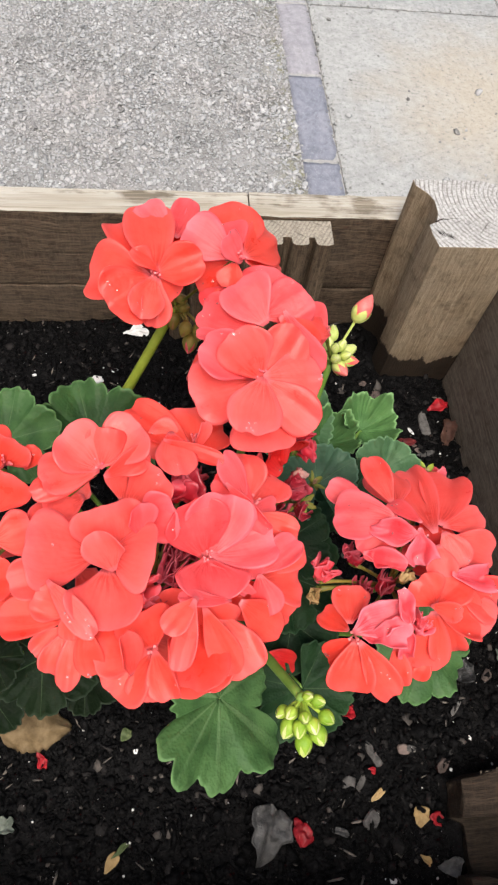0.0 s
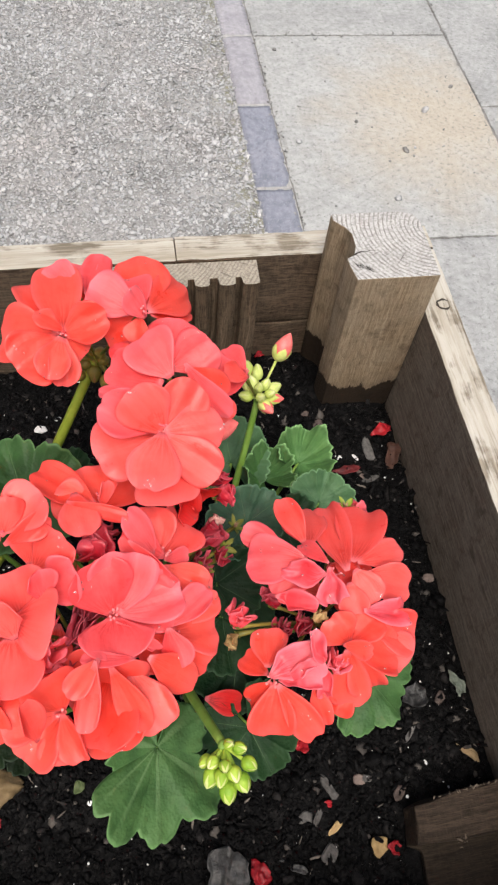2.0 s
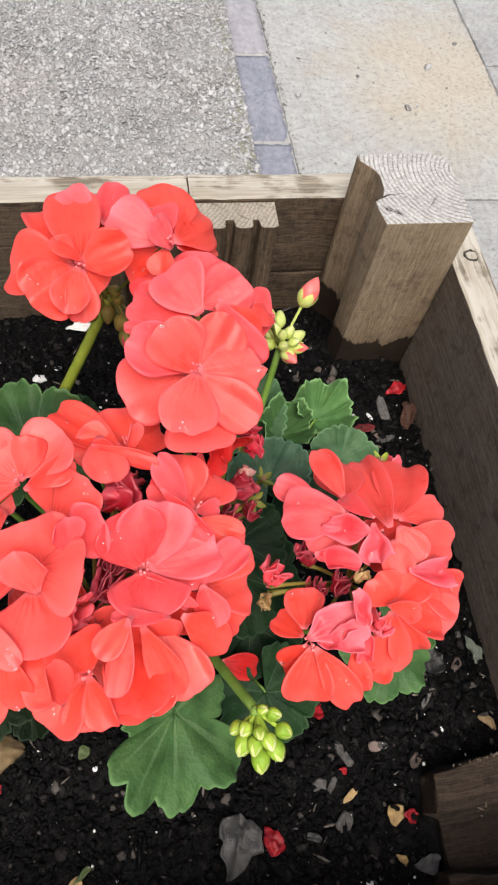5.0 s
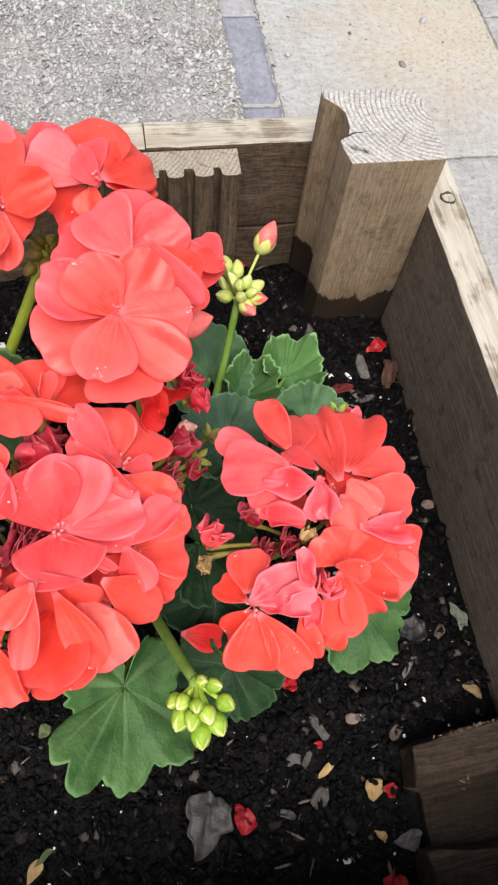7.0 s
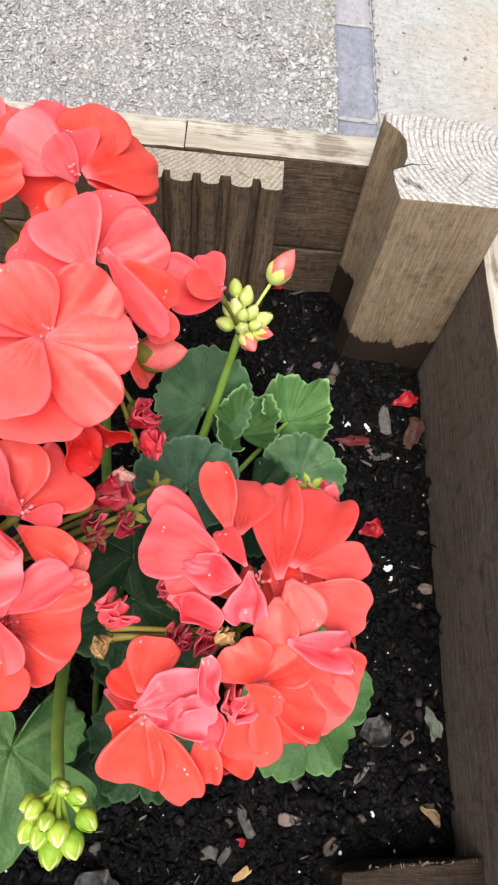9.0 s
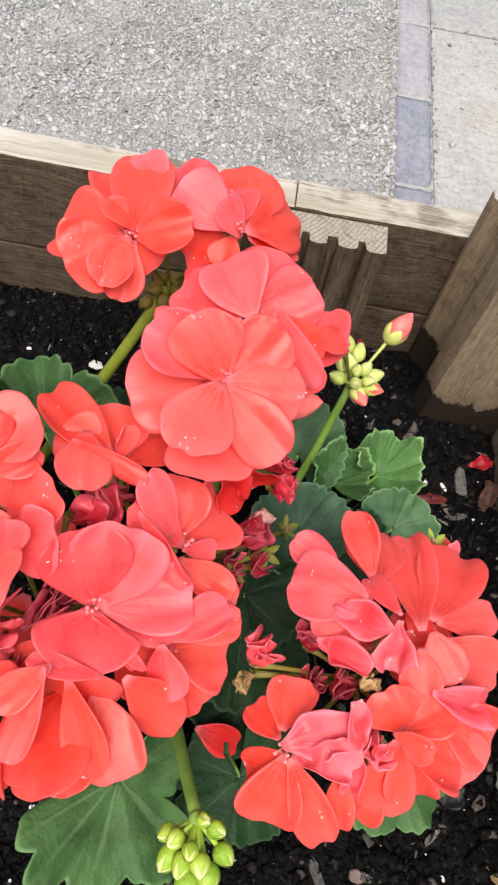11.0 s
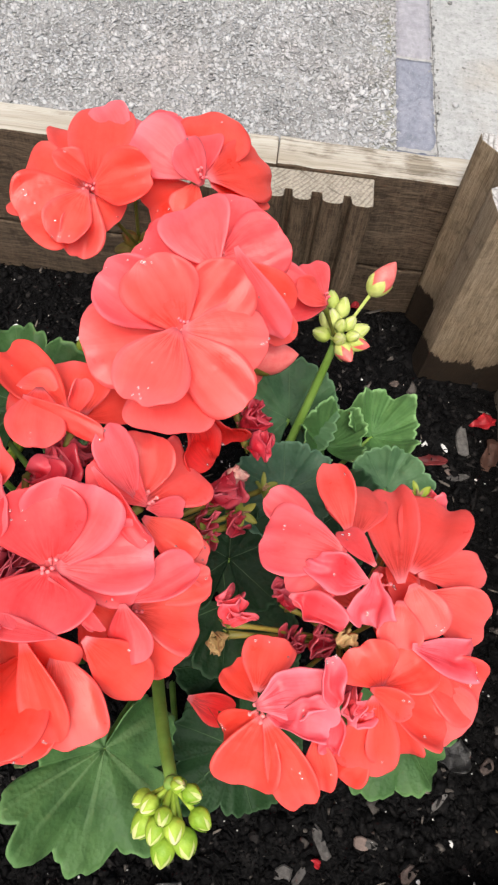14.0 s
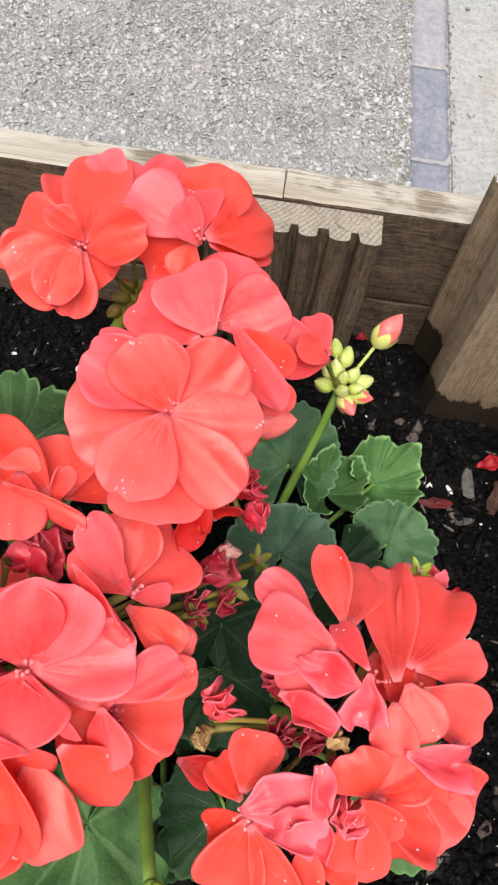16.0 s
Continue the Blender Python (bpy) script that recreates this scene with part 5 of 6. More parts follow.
petal(head_d, (-0.2413, -0.3301, 0.6577), (-0.2290, -0.3540, 0.6420), (-0.13, -0.53, 0.84), 13.0, CORAL)
petal(head_d, (-0.2442, -0.3298, 0.6705), (-0.2570, -0.3420, 0.6680), (-0.09, 0.10, 0.99), 10.7, CORAL)
petal(head_d, (-0.2453, -0.3310, 0.6725), (-0.2530, -0.3540, 0.6560), (-0.42, -0.33, 0.84), 10.8, SALMON)
petal(head_d, (-0.2307, -0.3296, 0.6629), (-0.2520, -0.3290, 0.6680), (0.38, 0.39, 0.84), 7.8, ROSE)
blossom(head_d, (-0.2620, -0.3420, 0.6450))
petal(head_d, (-0.2610, -0.3440, 0.6440), (-0.2630, -0.3620, 0.6400), (0.07, -0.22, 0.97), 20.2, CORAL)
petal(head_d, (-0.2621, -0.3441, 0.6455), (-0.2790, -0.3580, 0.6400), (-0.14, -0.17, 0.97), 22.3, CORAL)
petal(head_d, (-0.2627, -0.3432, 0.6489), (-0.2850, -0.3440, 0.6550), (0.30, -0.25, 0.92), 21.6, CORAL)
petal(head_d, (-0.2616, -0.3432, 0.6488), (-0.2670, -0.3330, 0.6650), (0.27, -0.82, 0.51), 22.6, CORAL)
petal(head_d, (-0.2611, -0.3448, 0.6525), (-0.2550, -0.3630, 0.6450), (-0.57, -0.38, 0.73), 15.9, CORAL)
petal(head_d, (-0.2695, -0.3547, 0.6569), (-0.2710, -0.3430, 0.6750), (0.62, -0.69, 0.37), 10.5, SALMON)
blossom(head_d, (-0.2780, -0.3110, 0.6600))
petal(head_d, (-0.2840, -0.3070, 0.6580), (-0.3090, -0.3090, 0.6750), (0.56, -0.15, 0.81), 31.4, SALMON)
petal(head_d, (-0.2748, -0.3084, 0.6623), (-0.2790, -0.2940, 0.6800), (0.31, -0.72, 0.63), 28.8, SALMON)
petal(head_d, (-0.2774, -0.3089, 0.6669), (-0.2600, -0.3150, 0.6750), (-0.44, 0.08, 0.89), 27.8, SALMON)
petal(head_d, (-0.2789, -0.3147, 0.6635), (-0.2790, -0.3400, 0.6680), (0.05, 0.23, 0.97), 28.2, SALMON)
petal(head_d, (-0.2985, -0.3143, 0.6579), (-0.3170, -0.3180, 0.6600), (0.25, -0.16, 0.96), 15.6, SALMON)
petal(head_d, (-0.3005, -0.3205, 0.6704), (-0.2830, -0.3420, 0.6670), (-0.21, -0.20, 0.96), 9.5, SALMON)
petal(head_d, (-0.2755, -0.3185, 0.6716), (-0.2820, -0.3080, 0.6850), (0.18, -0.84, 0.52), 14.8, SALMON)
blossom(head_d, (-0.2710, -0.2870, 0.6550))
petal(head_d, (-0.2720, -0.2850, 0.6550), (-0.2560, -0.2790, 0.6750), (-0.53, -0.60, 0.60), 22.4, SALMON)
petal(head_d, (-0.2702, -0.2962, 0.6604), (-0.2510, -0.2950, 0.6720), (-0.48, -0.39, 0.79), 20.6, ROSE)
petal(head_d, (-0.2655, -0.3037, 0.6684), (-0.2650, -0.2950, 0.6800), (0.51, -0.74, 0.45), 13.2, ROSE)
petal(head_d, (-0.2740, -0.2812, 0.6529), (-0.2710, -0.2700, 0.6650), (-0.03, -0.79, 0.61), 17.7, SALMON)
blossom(head_d, (-0.2930, -0.3320, 0.6560))
petal(head_d, (-0.2940, -0.3320, 0.6580), (-0.3210, -0.3300, 0.6550), (-0.12, -0.18, 0.98), 16.0, CORAL)
petal(head_d, (-0.2960, -0.3342, 0.6545), (-0.3080, -0.3430, 0.6500), (-0.08, -0.31, 0.95), 8.3, CORAL)
petal(head_d, (-0.2959, -0.3375, 0.6559), (-0.3010, -0.3510, 0.6480), (0.08, -0.47, 0.88), 12.6, CORAL)
petal(head_d, (-0.2909, -0.3356, 0.6584), (-0.2950, -0.3570, 0.6470), (0.05, -0.42, 0.91), 9.7, CORAL)
petal(head_d, (-0.2922, -0.3308, 0.6617), (-0.3060, -0.3260, 0.6680), (0.39, -0.40, 0.83), 14.1, CORAL)
petal(head_d, (-0.2918, -0.3310, 0.6673), (-0.2920, -0.3410, 0.6600), (0.10, -0.41, 0.91), 9.8, CORAL)
petal(head_d, (-0.2872, -0.3354, 0.6626), (-0.2850, -0.3530, 0.6500), (-0.08, -0.47, 0.88), 11.2, CORAL)
blossom(head_l, (-0.2830, -0.2740, 0.6700))
petal(head_l, (-0.2840, -0.2750, 0.6670), (-0.3090, -0.2850, 0.6720), (0.21, -0.04, 0.98), 11.6, SALMON)
petal(head_l, (-0.2898, -0.2791, 0.6544), (-0.3050, -0.2880, 0.6600), (0.45, -0.16, 0.88), 15.2, SALMON)
petal(head_l, (-0.3036, -0.2769, 0.6509), (-0.3090, -0.2940, 0.6550), (0.40, 0.15, 0.90), 11.3, SALMON)
petal(head_l, (-0.2875, -0.2776, 0.6513), (-0.2970, -0.2740, 0.6550), (0.33, -0.41, 0.85), 15.5, SALMON)
petal(head_l, (-0.2821, -0.2757, 0.6727), (-0.3050, -0.2810, 0.6800), (0.43, -0.34, 0.83), 17.3, SALMON)
petal(head_l, (-0.2819, -0.2762, 0.6739), (-0.2960, -0.2650, 0.6850), (0.42, -0.46, 0.78), 22.4, SALMON)
petal(head_l, (-0.2812, -0.2753, 0.6739), (-0.2780, -0.2630, 0.6850), (-0.07, -0.78, 0.62), 15.9, SALMON)
petal(head_l, (-0.2820, -0.2745, 0.6750), (-0.2650, -0.2610, 0.6830), (-0.28, -0.42, 0.86), 22.6, SALMON)
petal(head_l, (-0.2799, -0.2809, 0.6765), (-0.2620, -0.2690, 0.6760), (0.27, -0.72, 0.64), 11.2, SALMON)
blossom(head_l, (-0.3270, -0.2560, 0.6400))
petal(head_l, (-0.3280, -0.2550, 0.6400), (-0.3200, -0.2520, 0.6550), (-0.40, -0.84, 0.38), 20.2, CORAL)
petal(head_l, (-0.3181, -0.2584, 0.6403), (-0.3120, -0.2520, 0.6500), (-0.21, -0.78, 0.59), 8.8, CORAL)
petal(head_l, (-0.3274, -0.2565, 0.6407), (-0.3380, -0.2540, 0.6500), (0.56, -0.51, 0.66), 19.4, CORAL)
petal(head_l, (-0.3290, -0.2570, 0.6415), (-0.3390, -0.2370, 0.6400), (-0.01, -0.01, 1.00), 20.0, CORAL)
blossom(head_l, (-0.3320, -0.2920, 0.6450))
petal(head_l, (-0.3280, -0.2820, 0.6480), (-0.3190, -0.2730, 0.6650), (-0.26, -0.79, 0.56), 21.8, CORAL)
petal(head_l, (-0.3251, -0.2982, 0.6555), (-0.3090, -0.2950, 0.6600), (-0.21, -0.38, 0.90), 19.0, CORAL)
petal(head_l, (-0.3284, -0.3133, 0.6508), (-0.3160, -0.3140, 0.6560), (-0.44, -0.34, 0.83), 16.6, CORAL)
petal(head_l, (-0.3297, -0.2914, 0.6564), (-0.3470, -0.2850, 0.6600), (0.18, -0.27, 0.95), 23.3, CORAL)
petal(head_l, (-0.3296, -0.2964, 0.6569), (-0.3410, -0.3070, 0.6550), (0.19, -0.19, 0.96), 23.0, CORAL)
petal(head_l, (-0.3324, -0.2863, 0.6574), (-0.3430, -0.2670, 0.6600), (0.22, -0.14, 0.97), 23.8, CORAL)
petal(head_l, (-0.3272, -0.3164, 0.6506), (-0.3360, -0.3290, 0.6400), (-0.06, -0.47, 0.88), 20.7, CORAL)
petal(head_l, (-0.3205, -0.3185, 0.6511), (-0.3180, -0.3280, 0.6420), (0.16, -0.44, 0.88), 15.3, CORAL)
blossom(head_b, (-0.1560, -0.1510, 0.6000))
petal(head_b, (-0.1550, -0.1520, 0.6000), (-0.1770, -0.1690, 0.6120), (0.52, -0.07, 0.85), 10.7, ROSE)
petal(head_b, (-0.1558, -0.1522, 0.6024), (-0.1850, -0.1500, 0.6150), (0.33, -0.50, 0.80), 18.3, ROSE)
petal(head_b, (-0.1561, -0.1512, 0.6030), (-0.1650, -0.1300, 0.6050), (-0.12, -0.19, 0.97), 14.4, ROSE)
petal(head_b, (-0.1549, -0.1553, 0.6060), (-0.1720, -0.1610, 0.6220), (0.75, -0.17, 0.64), 12.4, SALMON)
blossom(head_r, (-0.1360, -0.2940, 0.6280))
petal(head_r, (-0.1330, -0.2820, 0.6120), (-0.1160, -0.2990, 0.6140), (-0.24, -0.13, 0.96), 22.3, CORAL)
petal(head_r, (-0.1198, -0.2891, 0.6225), (-0.1320, -0.2930, 0.6260), (0.35, -0.12, 0.93), 15.8, SALMON)
petal(head_r, (-0.1441, -0.2775, 0.6288), (-0.1400, -0.2480, 0.6100), (-0.10, 0.52, 0.85), 22.9, SALMON)
petal(head_r, (-0.1559, -0.2763, 0.6265), (-0.1760, -0.2640, 0.6290), (0.06, -0.23, 0.97), 13.9, ROSE)
petal(head_r, (-0.1474, -0.2790, 0.6350), (-0.1550, -0.2510, 0.6320), (-0.20, -0.02, 0.98), 12.1, SALMON)
petal(head_r, (-0.1221, -0.2883, 0.6283), (-0.0930, -0.2790, 0.6150), (0.37, -0.10, 0.92), 14.3, SALMON)
petal(head_r, (-0.1260, -0.2888, 0.6327), (-0.1060, -0.2530, 0.6140), (-0.01, 0.40, 0.92), 26.0, SALMON)
petal(head_r, (-0.1302, -0.2946, 0.6370), (-0.1280, -0.2470, 0.6120), (-0.36, 0.39, 0.85), 19.0, SALMON)
petal(head_r, (-0.1483, -0.2898, 0.6399), (-0.1660, -0.3020, 0.6320), (-0.07, -0.20, 0.98), 16.9, ROSE)
petal(head_r, (-0.1499, -0.2898, 0.6443), (-0.1770, -0.2830, 0.6350), (-0.21, -0.18, 0.96), 24.5, ROSE)
petal(head_r, (-0.1426, -0.2958, 0.6536), (-0.1510, -0.2800, 0.6410), (-0.32, 0.24, 0.92), 8.0, ROSE)
petal(head_r, (-0.1438, -0.3013, 0.6500), (-0.1620, -0.2910, 0.6400), (-0.33, -0.23, 0.91), 10.8, PINKISH)
petal(head_r, (-0.1660, -0.3018, 0.6372), (-0.1500, -0.3110, 0.6400), (-0.51, 0.03, 0.86), 7.4, PINKISH)
petal(head_r, (-0.1401, -0.2969, 0.6461), (-0.1410, -0.3100, 0.6350), (-0.18, -0.29, 0.94), 13.0, PINKISH)
blossom(head_r, (-0.1210, -0.2950, 0.6220))
petal(head_r, (-0.1200, -0.2950, 0.6300), (-0.0960, -0.3020, 0.6200), (0.24, -0.43, 0.87), 19.4, SALMON)
petal(head_r, (-0.1271, -0.2951, 0.6385), (-0.1190, -0.3110, 0.6350), (-0.16, -0.26, 0.95), 17.2, SALMON)
petal(head_r, (-0.1311, -0.3012, 0.6390), (-0.1300, -0.3160, 0.6350), (-0.14, -0.20, 0.97), 14.4, SALMON)
petal(head_r, (-0.1217, -0.3205, 0.6284), (-0.0990, -0.3250, 0.6200), (0.20, -0.36, 0.91), 21.9, SALMON)
petal(head_r, (-0.1218, -0.3226, 0.6259), (-0.1040, -0.3350, 0.6180), (0.09, -0.31, 0.95), 19.5, SALMON)
petal(head_r, (-0.1270, -0.3162, 0.6403), (-0.1030, -0.3150, 0.6270), (0.40, -0.08, 0.91), 14.1, PINKISH)
blossom(head_r, (-0.1350, -0.3260, 0.6280))
petal(head_r, (-0.1360, -0.3270, 0.6320), (-0.1210, -0.3160, 0.6350), (-0.17, -0.04, 0.98), 18.3, CORAL)
petal(head_r, (-0.1349, -0.3271, 0.6305), (-0.1110, -0.3320, 0.6220), (0.27, -0.20, 0.94), 22.9, CORAL)
petal(head_r, (-0.1360, -0.3276, 0.6328), (-0.1440, -0.3170, 0.6400), (0.05, -0.60, 0.80), 19.9, CORAL)
petal(head_r, (-0.1344, -0.3413, 0.6064), (-0.1420, -0.3520, 0.6000), (-0.30, -0.21, 0.93), 14.9, CORAL)
petal(head_r, (-0.1351, -0.3296, 0.6302), (-0.1230, -0.3450, 0.6060), (-0.05, -0.81, 0.58), 17.5, CORAL)
petal(head_r, (-0.1370, -0.3300, 0.6325), (-0.1340, -0.3500, 0.6030), (-0.01, -0.79, 0.62), 20.6, CORAL)
petal(head_r, (-0.1403, -0.3292, 0.6385), (-0.1290, -0.3350, 0.6450), (-0.76, -0.39, 0.51), 9.1, CORAL)
blossom(head_r, (-0.1710, -0.3350, 0.6180))
petal(head_r, (-0.1730, -0.3330, 0.6170), (-0.1830, -0.3210, 0.6080), (-0.40, 0.31, 0.86), 12.0, CORAL)
petal(head_r, (-0.1730, -0.3309, 0.6205), (-0.1690, -0.3120, 0.6180), (-0.08, 0.12, 0.99), 17.4, CORAL)
petal(head_r, (-0.1716, -0.3372, 0.6178), (-0.1830, -0.3430, 0.6060), (-0.60, -0.22, 0.77), 11.2, CORAL)
petal(head_r, (-0.1702, -0.3378, 0.6193), (-0.1750, -0.3580, 0.6050), (-0.11, -0.50, 0.86), 21.8, CORAL)
petal(head_r, (-0.1700, -0.3390, 0.6217), (-0.1530, -0.3620, 0.6050), (0.02, -0.52, 0.85), 14.4, CORAL)
petal(head_r, (-0.1718, -0.3346, 0.6253), (-0.1500, -0.3290, 0.6320), (-0.33, -0.26, 0.91), 12.2, PINKISH)
petal(head_r, (-0.1709, -0.3369, 0.6258), (-0.1490, -0.3400, 0.6300), (-0.31, 0.05, 0.95), 11.0, PINKISH)
petal(head_r, (-0.1523, -0.3409, 0.6169), (-0.1480, -0.3570, 0.6030), (-0.08, -0.53, 0.84), 10.9, CORAL)
petal(head_r, (-0.1484, -0.3369, 0.6308), (-0.1520, -0.3220, 0.6400), (-0.09, -0.72, 0.69), 7.4, PINKISH)
petal(head_r, (-0.1482, -0.3348, 0.6283), (-0.1470, -0.3470, 0.6120), (-0.26, -0.63, 0.73), 7.0, PINKISH)


def inner_petals(head, heart, radius, count, seed):
    """Further petals deep in a crowded head, lying close round its heart."""
    r = random.Random(seed)
    heart = Vector(heart)
    for k in range(count):
        a, up = 2.4 * k + r.uniform(-0.4, 0.4), 0.5 + 0.48 * (k + 0.5) / count
        flat = math.sqrt(1 - up * up)
        out = Vector((math.cos(a) * flat, math.sin(a) * flat, up))
        d = out.orthogonal().normalized()
        d = Matrix.Rotation(r.uniform(0, 6.28), 3, out) @ d
        size = r.uniform(0.020, 0.028)
        bm = petal_mesh(heart + out * radius - d * size * 0.5, d, out, size, size * r.uniform(0.8, 1.0), r.uniform(0.0, 0.25), r.uniform(0.0, 0.2), 0.06, r.randrange(1 << 30))
        part("petal", bm, CORAL, head)


inner_petals(head_d, (-0.262, -0.300, 0.575), 0.044, 8, 1)
inner_petals(head_r, (-0.125, -0.308, 0.565), 0.036, 4, 2)
inner_petals(head_c, (-0.212, -0.195, 0.600), 0.030, 6, 3)
inner_petals(head_l, (-0.367, -0.305, 0.570), 0.052, 12, 4)



def dew(head, count, seed):
    """Small clear drops of water resting on some petals of a head, a few together."""
    r = random.Random(seed)
    petals = [o for o in head.children if o.name.startswith("petal")]
    while count > 0:
        ob = r.choice(petals)
        vs = ob.data.vertices
        skin = len(vs) // 2
        i, j = r.randrange(8, 17), r.randrange(3, 14)
        for _ in range(r.choice((1, 1, 2, 3))):
            k = min(19, max(6, i + r.randrange(-2, 3))) * 17 + min(15, max(1, j + r.randrange(-2, 3)))
            v = vs[k] if vs[k].normal.z > 0 else vs[k + skin]
            at, up = ob.matrix_world @ v.co, Vector(v.normal)
            size = r.uniform(0.00025, 0.0006)
            bm = bmesh.new()
            squash = up.to_track_quat("Z", "Y").to_matrix().to_4x4() @ Matrix.Diagonal((1.0, r.uniform(0.7, 1.3), 0.55, 1))
            bmesh.ops.create_icosphere(bm, subdivisions=2, radius=size, matrix=Matrix.Translation(at + up * size * 0.4) @ squash)
            part("water_drop", bm, WATER, head, smooth=True)
            count -= 1


dew(head_t, 26, 1)
dew(head_c, 44, 2)
dew(head_d, 70, 3)
dew(head_r, 50, 4)
dew(head_l, 14, 5)
# buds of the upright umbel
bud(head_b, (-0.1315, -0.1300, 0.5860), (0.477, 0.515, 0.712), 0.0205, 0.0112, 0.66)
bud(head_b, (-0.1474, -0.1443, 0.5670), (-0.947, 0.068, 0.313), 0.0104, 0.0065, 0.25, BUD_GREEN, BUD_CREAM)
bud(head_b, (-0.1440, -0.1467, 0.5693), (0.135, -0.552, 0.823), 0.0090, 0.0054, 0.16, BUD_GREEN, BUD_CREAM)
bud(head_b, (-0.1431, -0.1470, 0.5664), (0.474, -0.869, 0.142), 0.0139, 0.0081, 0.45)
bud(head_b, (-0.1399, -0.1458, 0.5671), (0.940, -0.264, 0.217), 0.0132, 0.0071, 0.38)
bud(head_b, (-0.1381, -0.1425, 0.5689), (0.873, 0.275, 0.402), 0.0111, 0.0065, 0.16, BUD_GREEN, BUD_CREAM)
bud(head_b, (-0.1430, -0.1332, 0.5700), (0.123, 0.935, 0.332), 0.0118, 0.0065, 0.15, BUD_GREEN, BUD_CREAM)
bud(head_b, (-0.1474, -0.1281, 0.5707), (-0.166, 0.948, 0.271), 0.0104, 0.0060, 0.15, BUD_GREEN, BUD_CREAM)
bud(head_b, (-0.1462, -0.1410, 0.5709), (-0.268, 0.556, 0.787), 0.0104, 0.0060, 0.15, BUD_GREEN, BUD_CREAM)
bud(head_b, (-0.1415, -0.1424, 0.5718), (0.436, 0.304, 0.847), 0.0097, 0.0054, 0.14, BUD_GREEN, BUD_CREAM)
bud(head_b, (-0.1441, -0.1440, 0.5734), (0.059, 0.069, 0.996), 0.0083, 0.0048, 0.14, BUD_GREEN, BUD_CREAM)
bud(head_b, (-0.1481, -0.1399, 0.5686), (-0.563, 0.720, 0.405), 0.0097, 0.0054, 0.15, BUD_GREEN, BUD_CREAM)
bud(head_b, (-0.1397, -0.1463, 0.5713), (0.647, -0.248, 0.721), 0.0083, 0.0048, 0.14, BUD_GREEN, BUD_CREAM)
bud(head_n, (-0.1968, -0.3734, 0.6040), (-0.022, -0.944, -0.330), 0.0105, 0.0066, 0.30, BUD_DEEP, BUD_CREAM)
bud(head_n, (-0.2011, -0.3672, 0.6076), (-0.519, -0.844, -0.139), 0.0101, 0.0066, 0.26, BUD_DEEP, BUD_CREAM)
bud(head_n, (-0.1920, -0.3710, 0.6065), (0.361, -0.914, -0.184), 0.0096, 0.0066, 0.26, BUD_DEEP, BUD_CREAM)
bud(head_n, (-0.1893, -0.3659, 0.6082), (0.756, -0.652, -0.067), 0.0080, 0.0055, 0.18, BUD_DEEP, BUD_CREAM)
bud(head_n, (-0.1947, -0.3686, 0.6121), (0.185, -0.920, 0.345), 0.0080, 0.0055, 0.17, BUD_DEEP, BUD_CREAM)
bud(head_n, (-0.1929, -0.3609, 0.6100), (0.899, -0.308, 0.311), 0.0067, 0.0048, 0.15, BUD_DEEP, BUD_CREAM)
bud(head_n, (-0.1987, -0.3689, 0.6106), (-0.228, -0.957, 0.182), 0.0084, 0.0052, 0.17, BUD_DEEP, BUD_CREAM)
bud(head_n, (-0.2004, -0.3638, 0.6104), (-0.662, -0.700, 0.269), 0.0067, 0.0048, 0.15, BUD_DEEP, BUD_CREAM)
bud(head_n, (-0.2024, -0.3630, 0.6068), (-0.833, -0.473, -0.287), 0.0071, 0.0046, 0.16, BUD_DEEP, BUD_CREAM)
bud(head_n, (-0.1958, -0.3597, 0.6099), (0.519, -0.033, 0.854), 0.0059, 0.0037, 0.13, BUD_DEEP, BUD_CREAM)
bud(head_n, (-0.1974, -0.3667, 0.6146), (-0.094, -0.770, 0.631), 0.0063, 0.0041, 0.13, BUD_DEEP, BUD_CREAM)
withered(head_c, (-0.1885, -0.2290, 0.6130), (0.6, 0.1, 0.8), 0.0120, 4, PINK_FOLD)
withered(head_c, (-0.1855, -0.2345, 0.6060), (0.8, -0.4, 0.4), 0.0110, 3, PINK_FOLD)
withered(head_d, (-0.1965, -0.2650, 0.6150), (0.5, 0.3, 0.8), 0.0130, 3)
withered(head_d, (-0.1910, -0.2590, 0.6200), (0.6, 0.5, 0.6), 0.0080, 2, STRAW_PALE)
withered(head_d, (-0.1985, -0.2710, 0.6080), (0.3, -0.4, 0.8), 0.0120, 3)
withered(head_d, (-0.1890, -0.2690, 0.6030), (0.4, -0.2, 0.7), 0.0095, 2)
withered(head_d, (-0.2560, -0.2760, 0.6450), (0.9, 0.0, 0.4), 0.0160, 4, PINK_FOLD)
withered(head_d, (-0.2470, -0.2660, 0.6330), (0.2, 0.3, 1), 0.0160, 4)
withered(head_d, (-0.2520, -0.3000, 0.6330), (0.1, -0.3, 1), 0.0150, 4)
withered(head_d, (-0.2500, -0.3110, 0.6360), (-0.1, -0.3, 1), 0.0140, 4)
withered(head_d, (-0.2680, -0.3150, 0.6480), (0.3, -0.5, 0.6), 0.0140, 4, PINKISH)
withered(head_d, (-0.2610, -0.3240, 0.6290), (0.1, -0.3, 1), 0.0150, 4)
withered(head_d, (-0.2530, -0.3260, 0.6300), (0.3, -0.2, 1), 0.0130, 3)
withered(head_r, (-0.1850, -0.3110, 0.6230), (-0.1, 0.5, 0.8), 0.0110, 4, PINKISH)
withered(head_r, (-0.1540, -0.3130, 0.6120), (0.1, 0.1, 1), 0.0110, 3)
withered(head_r, (-0.1600, -0.3120, 0.6060), (-0.3, 0, 1), 0.0100, 3)
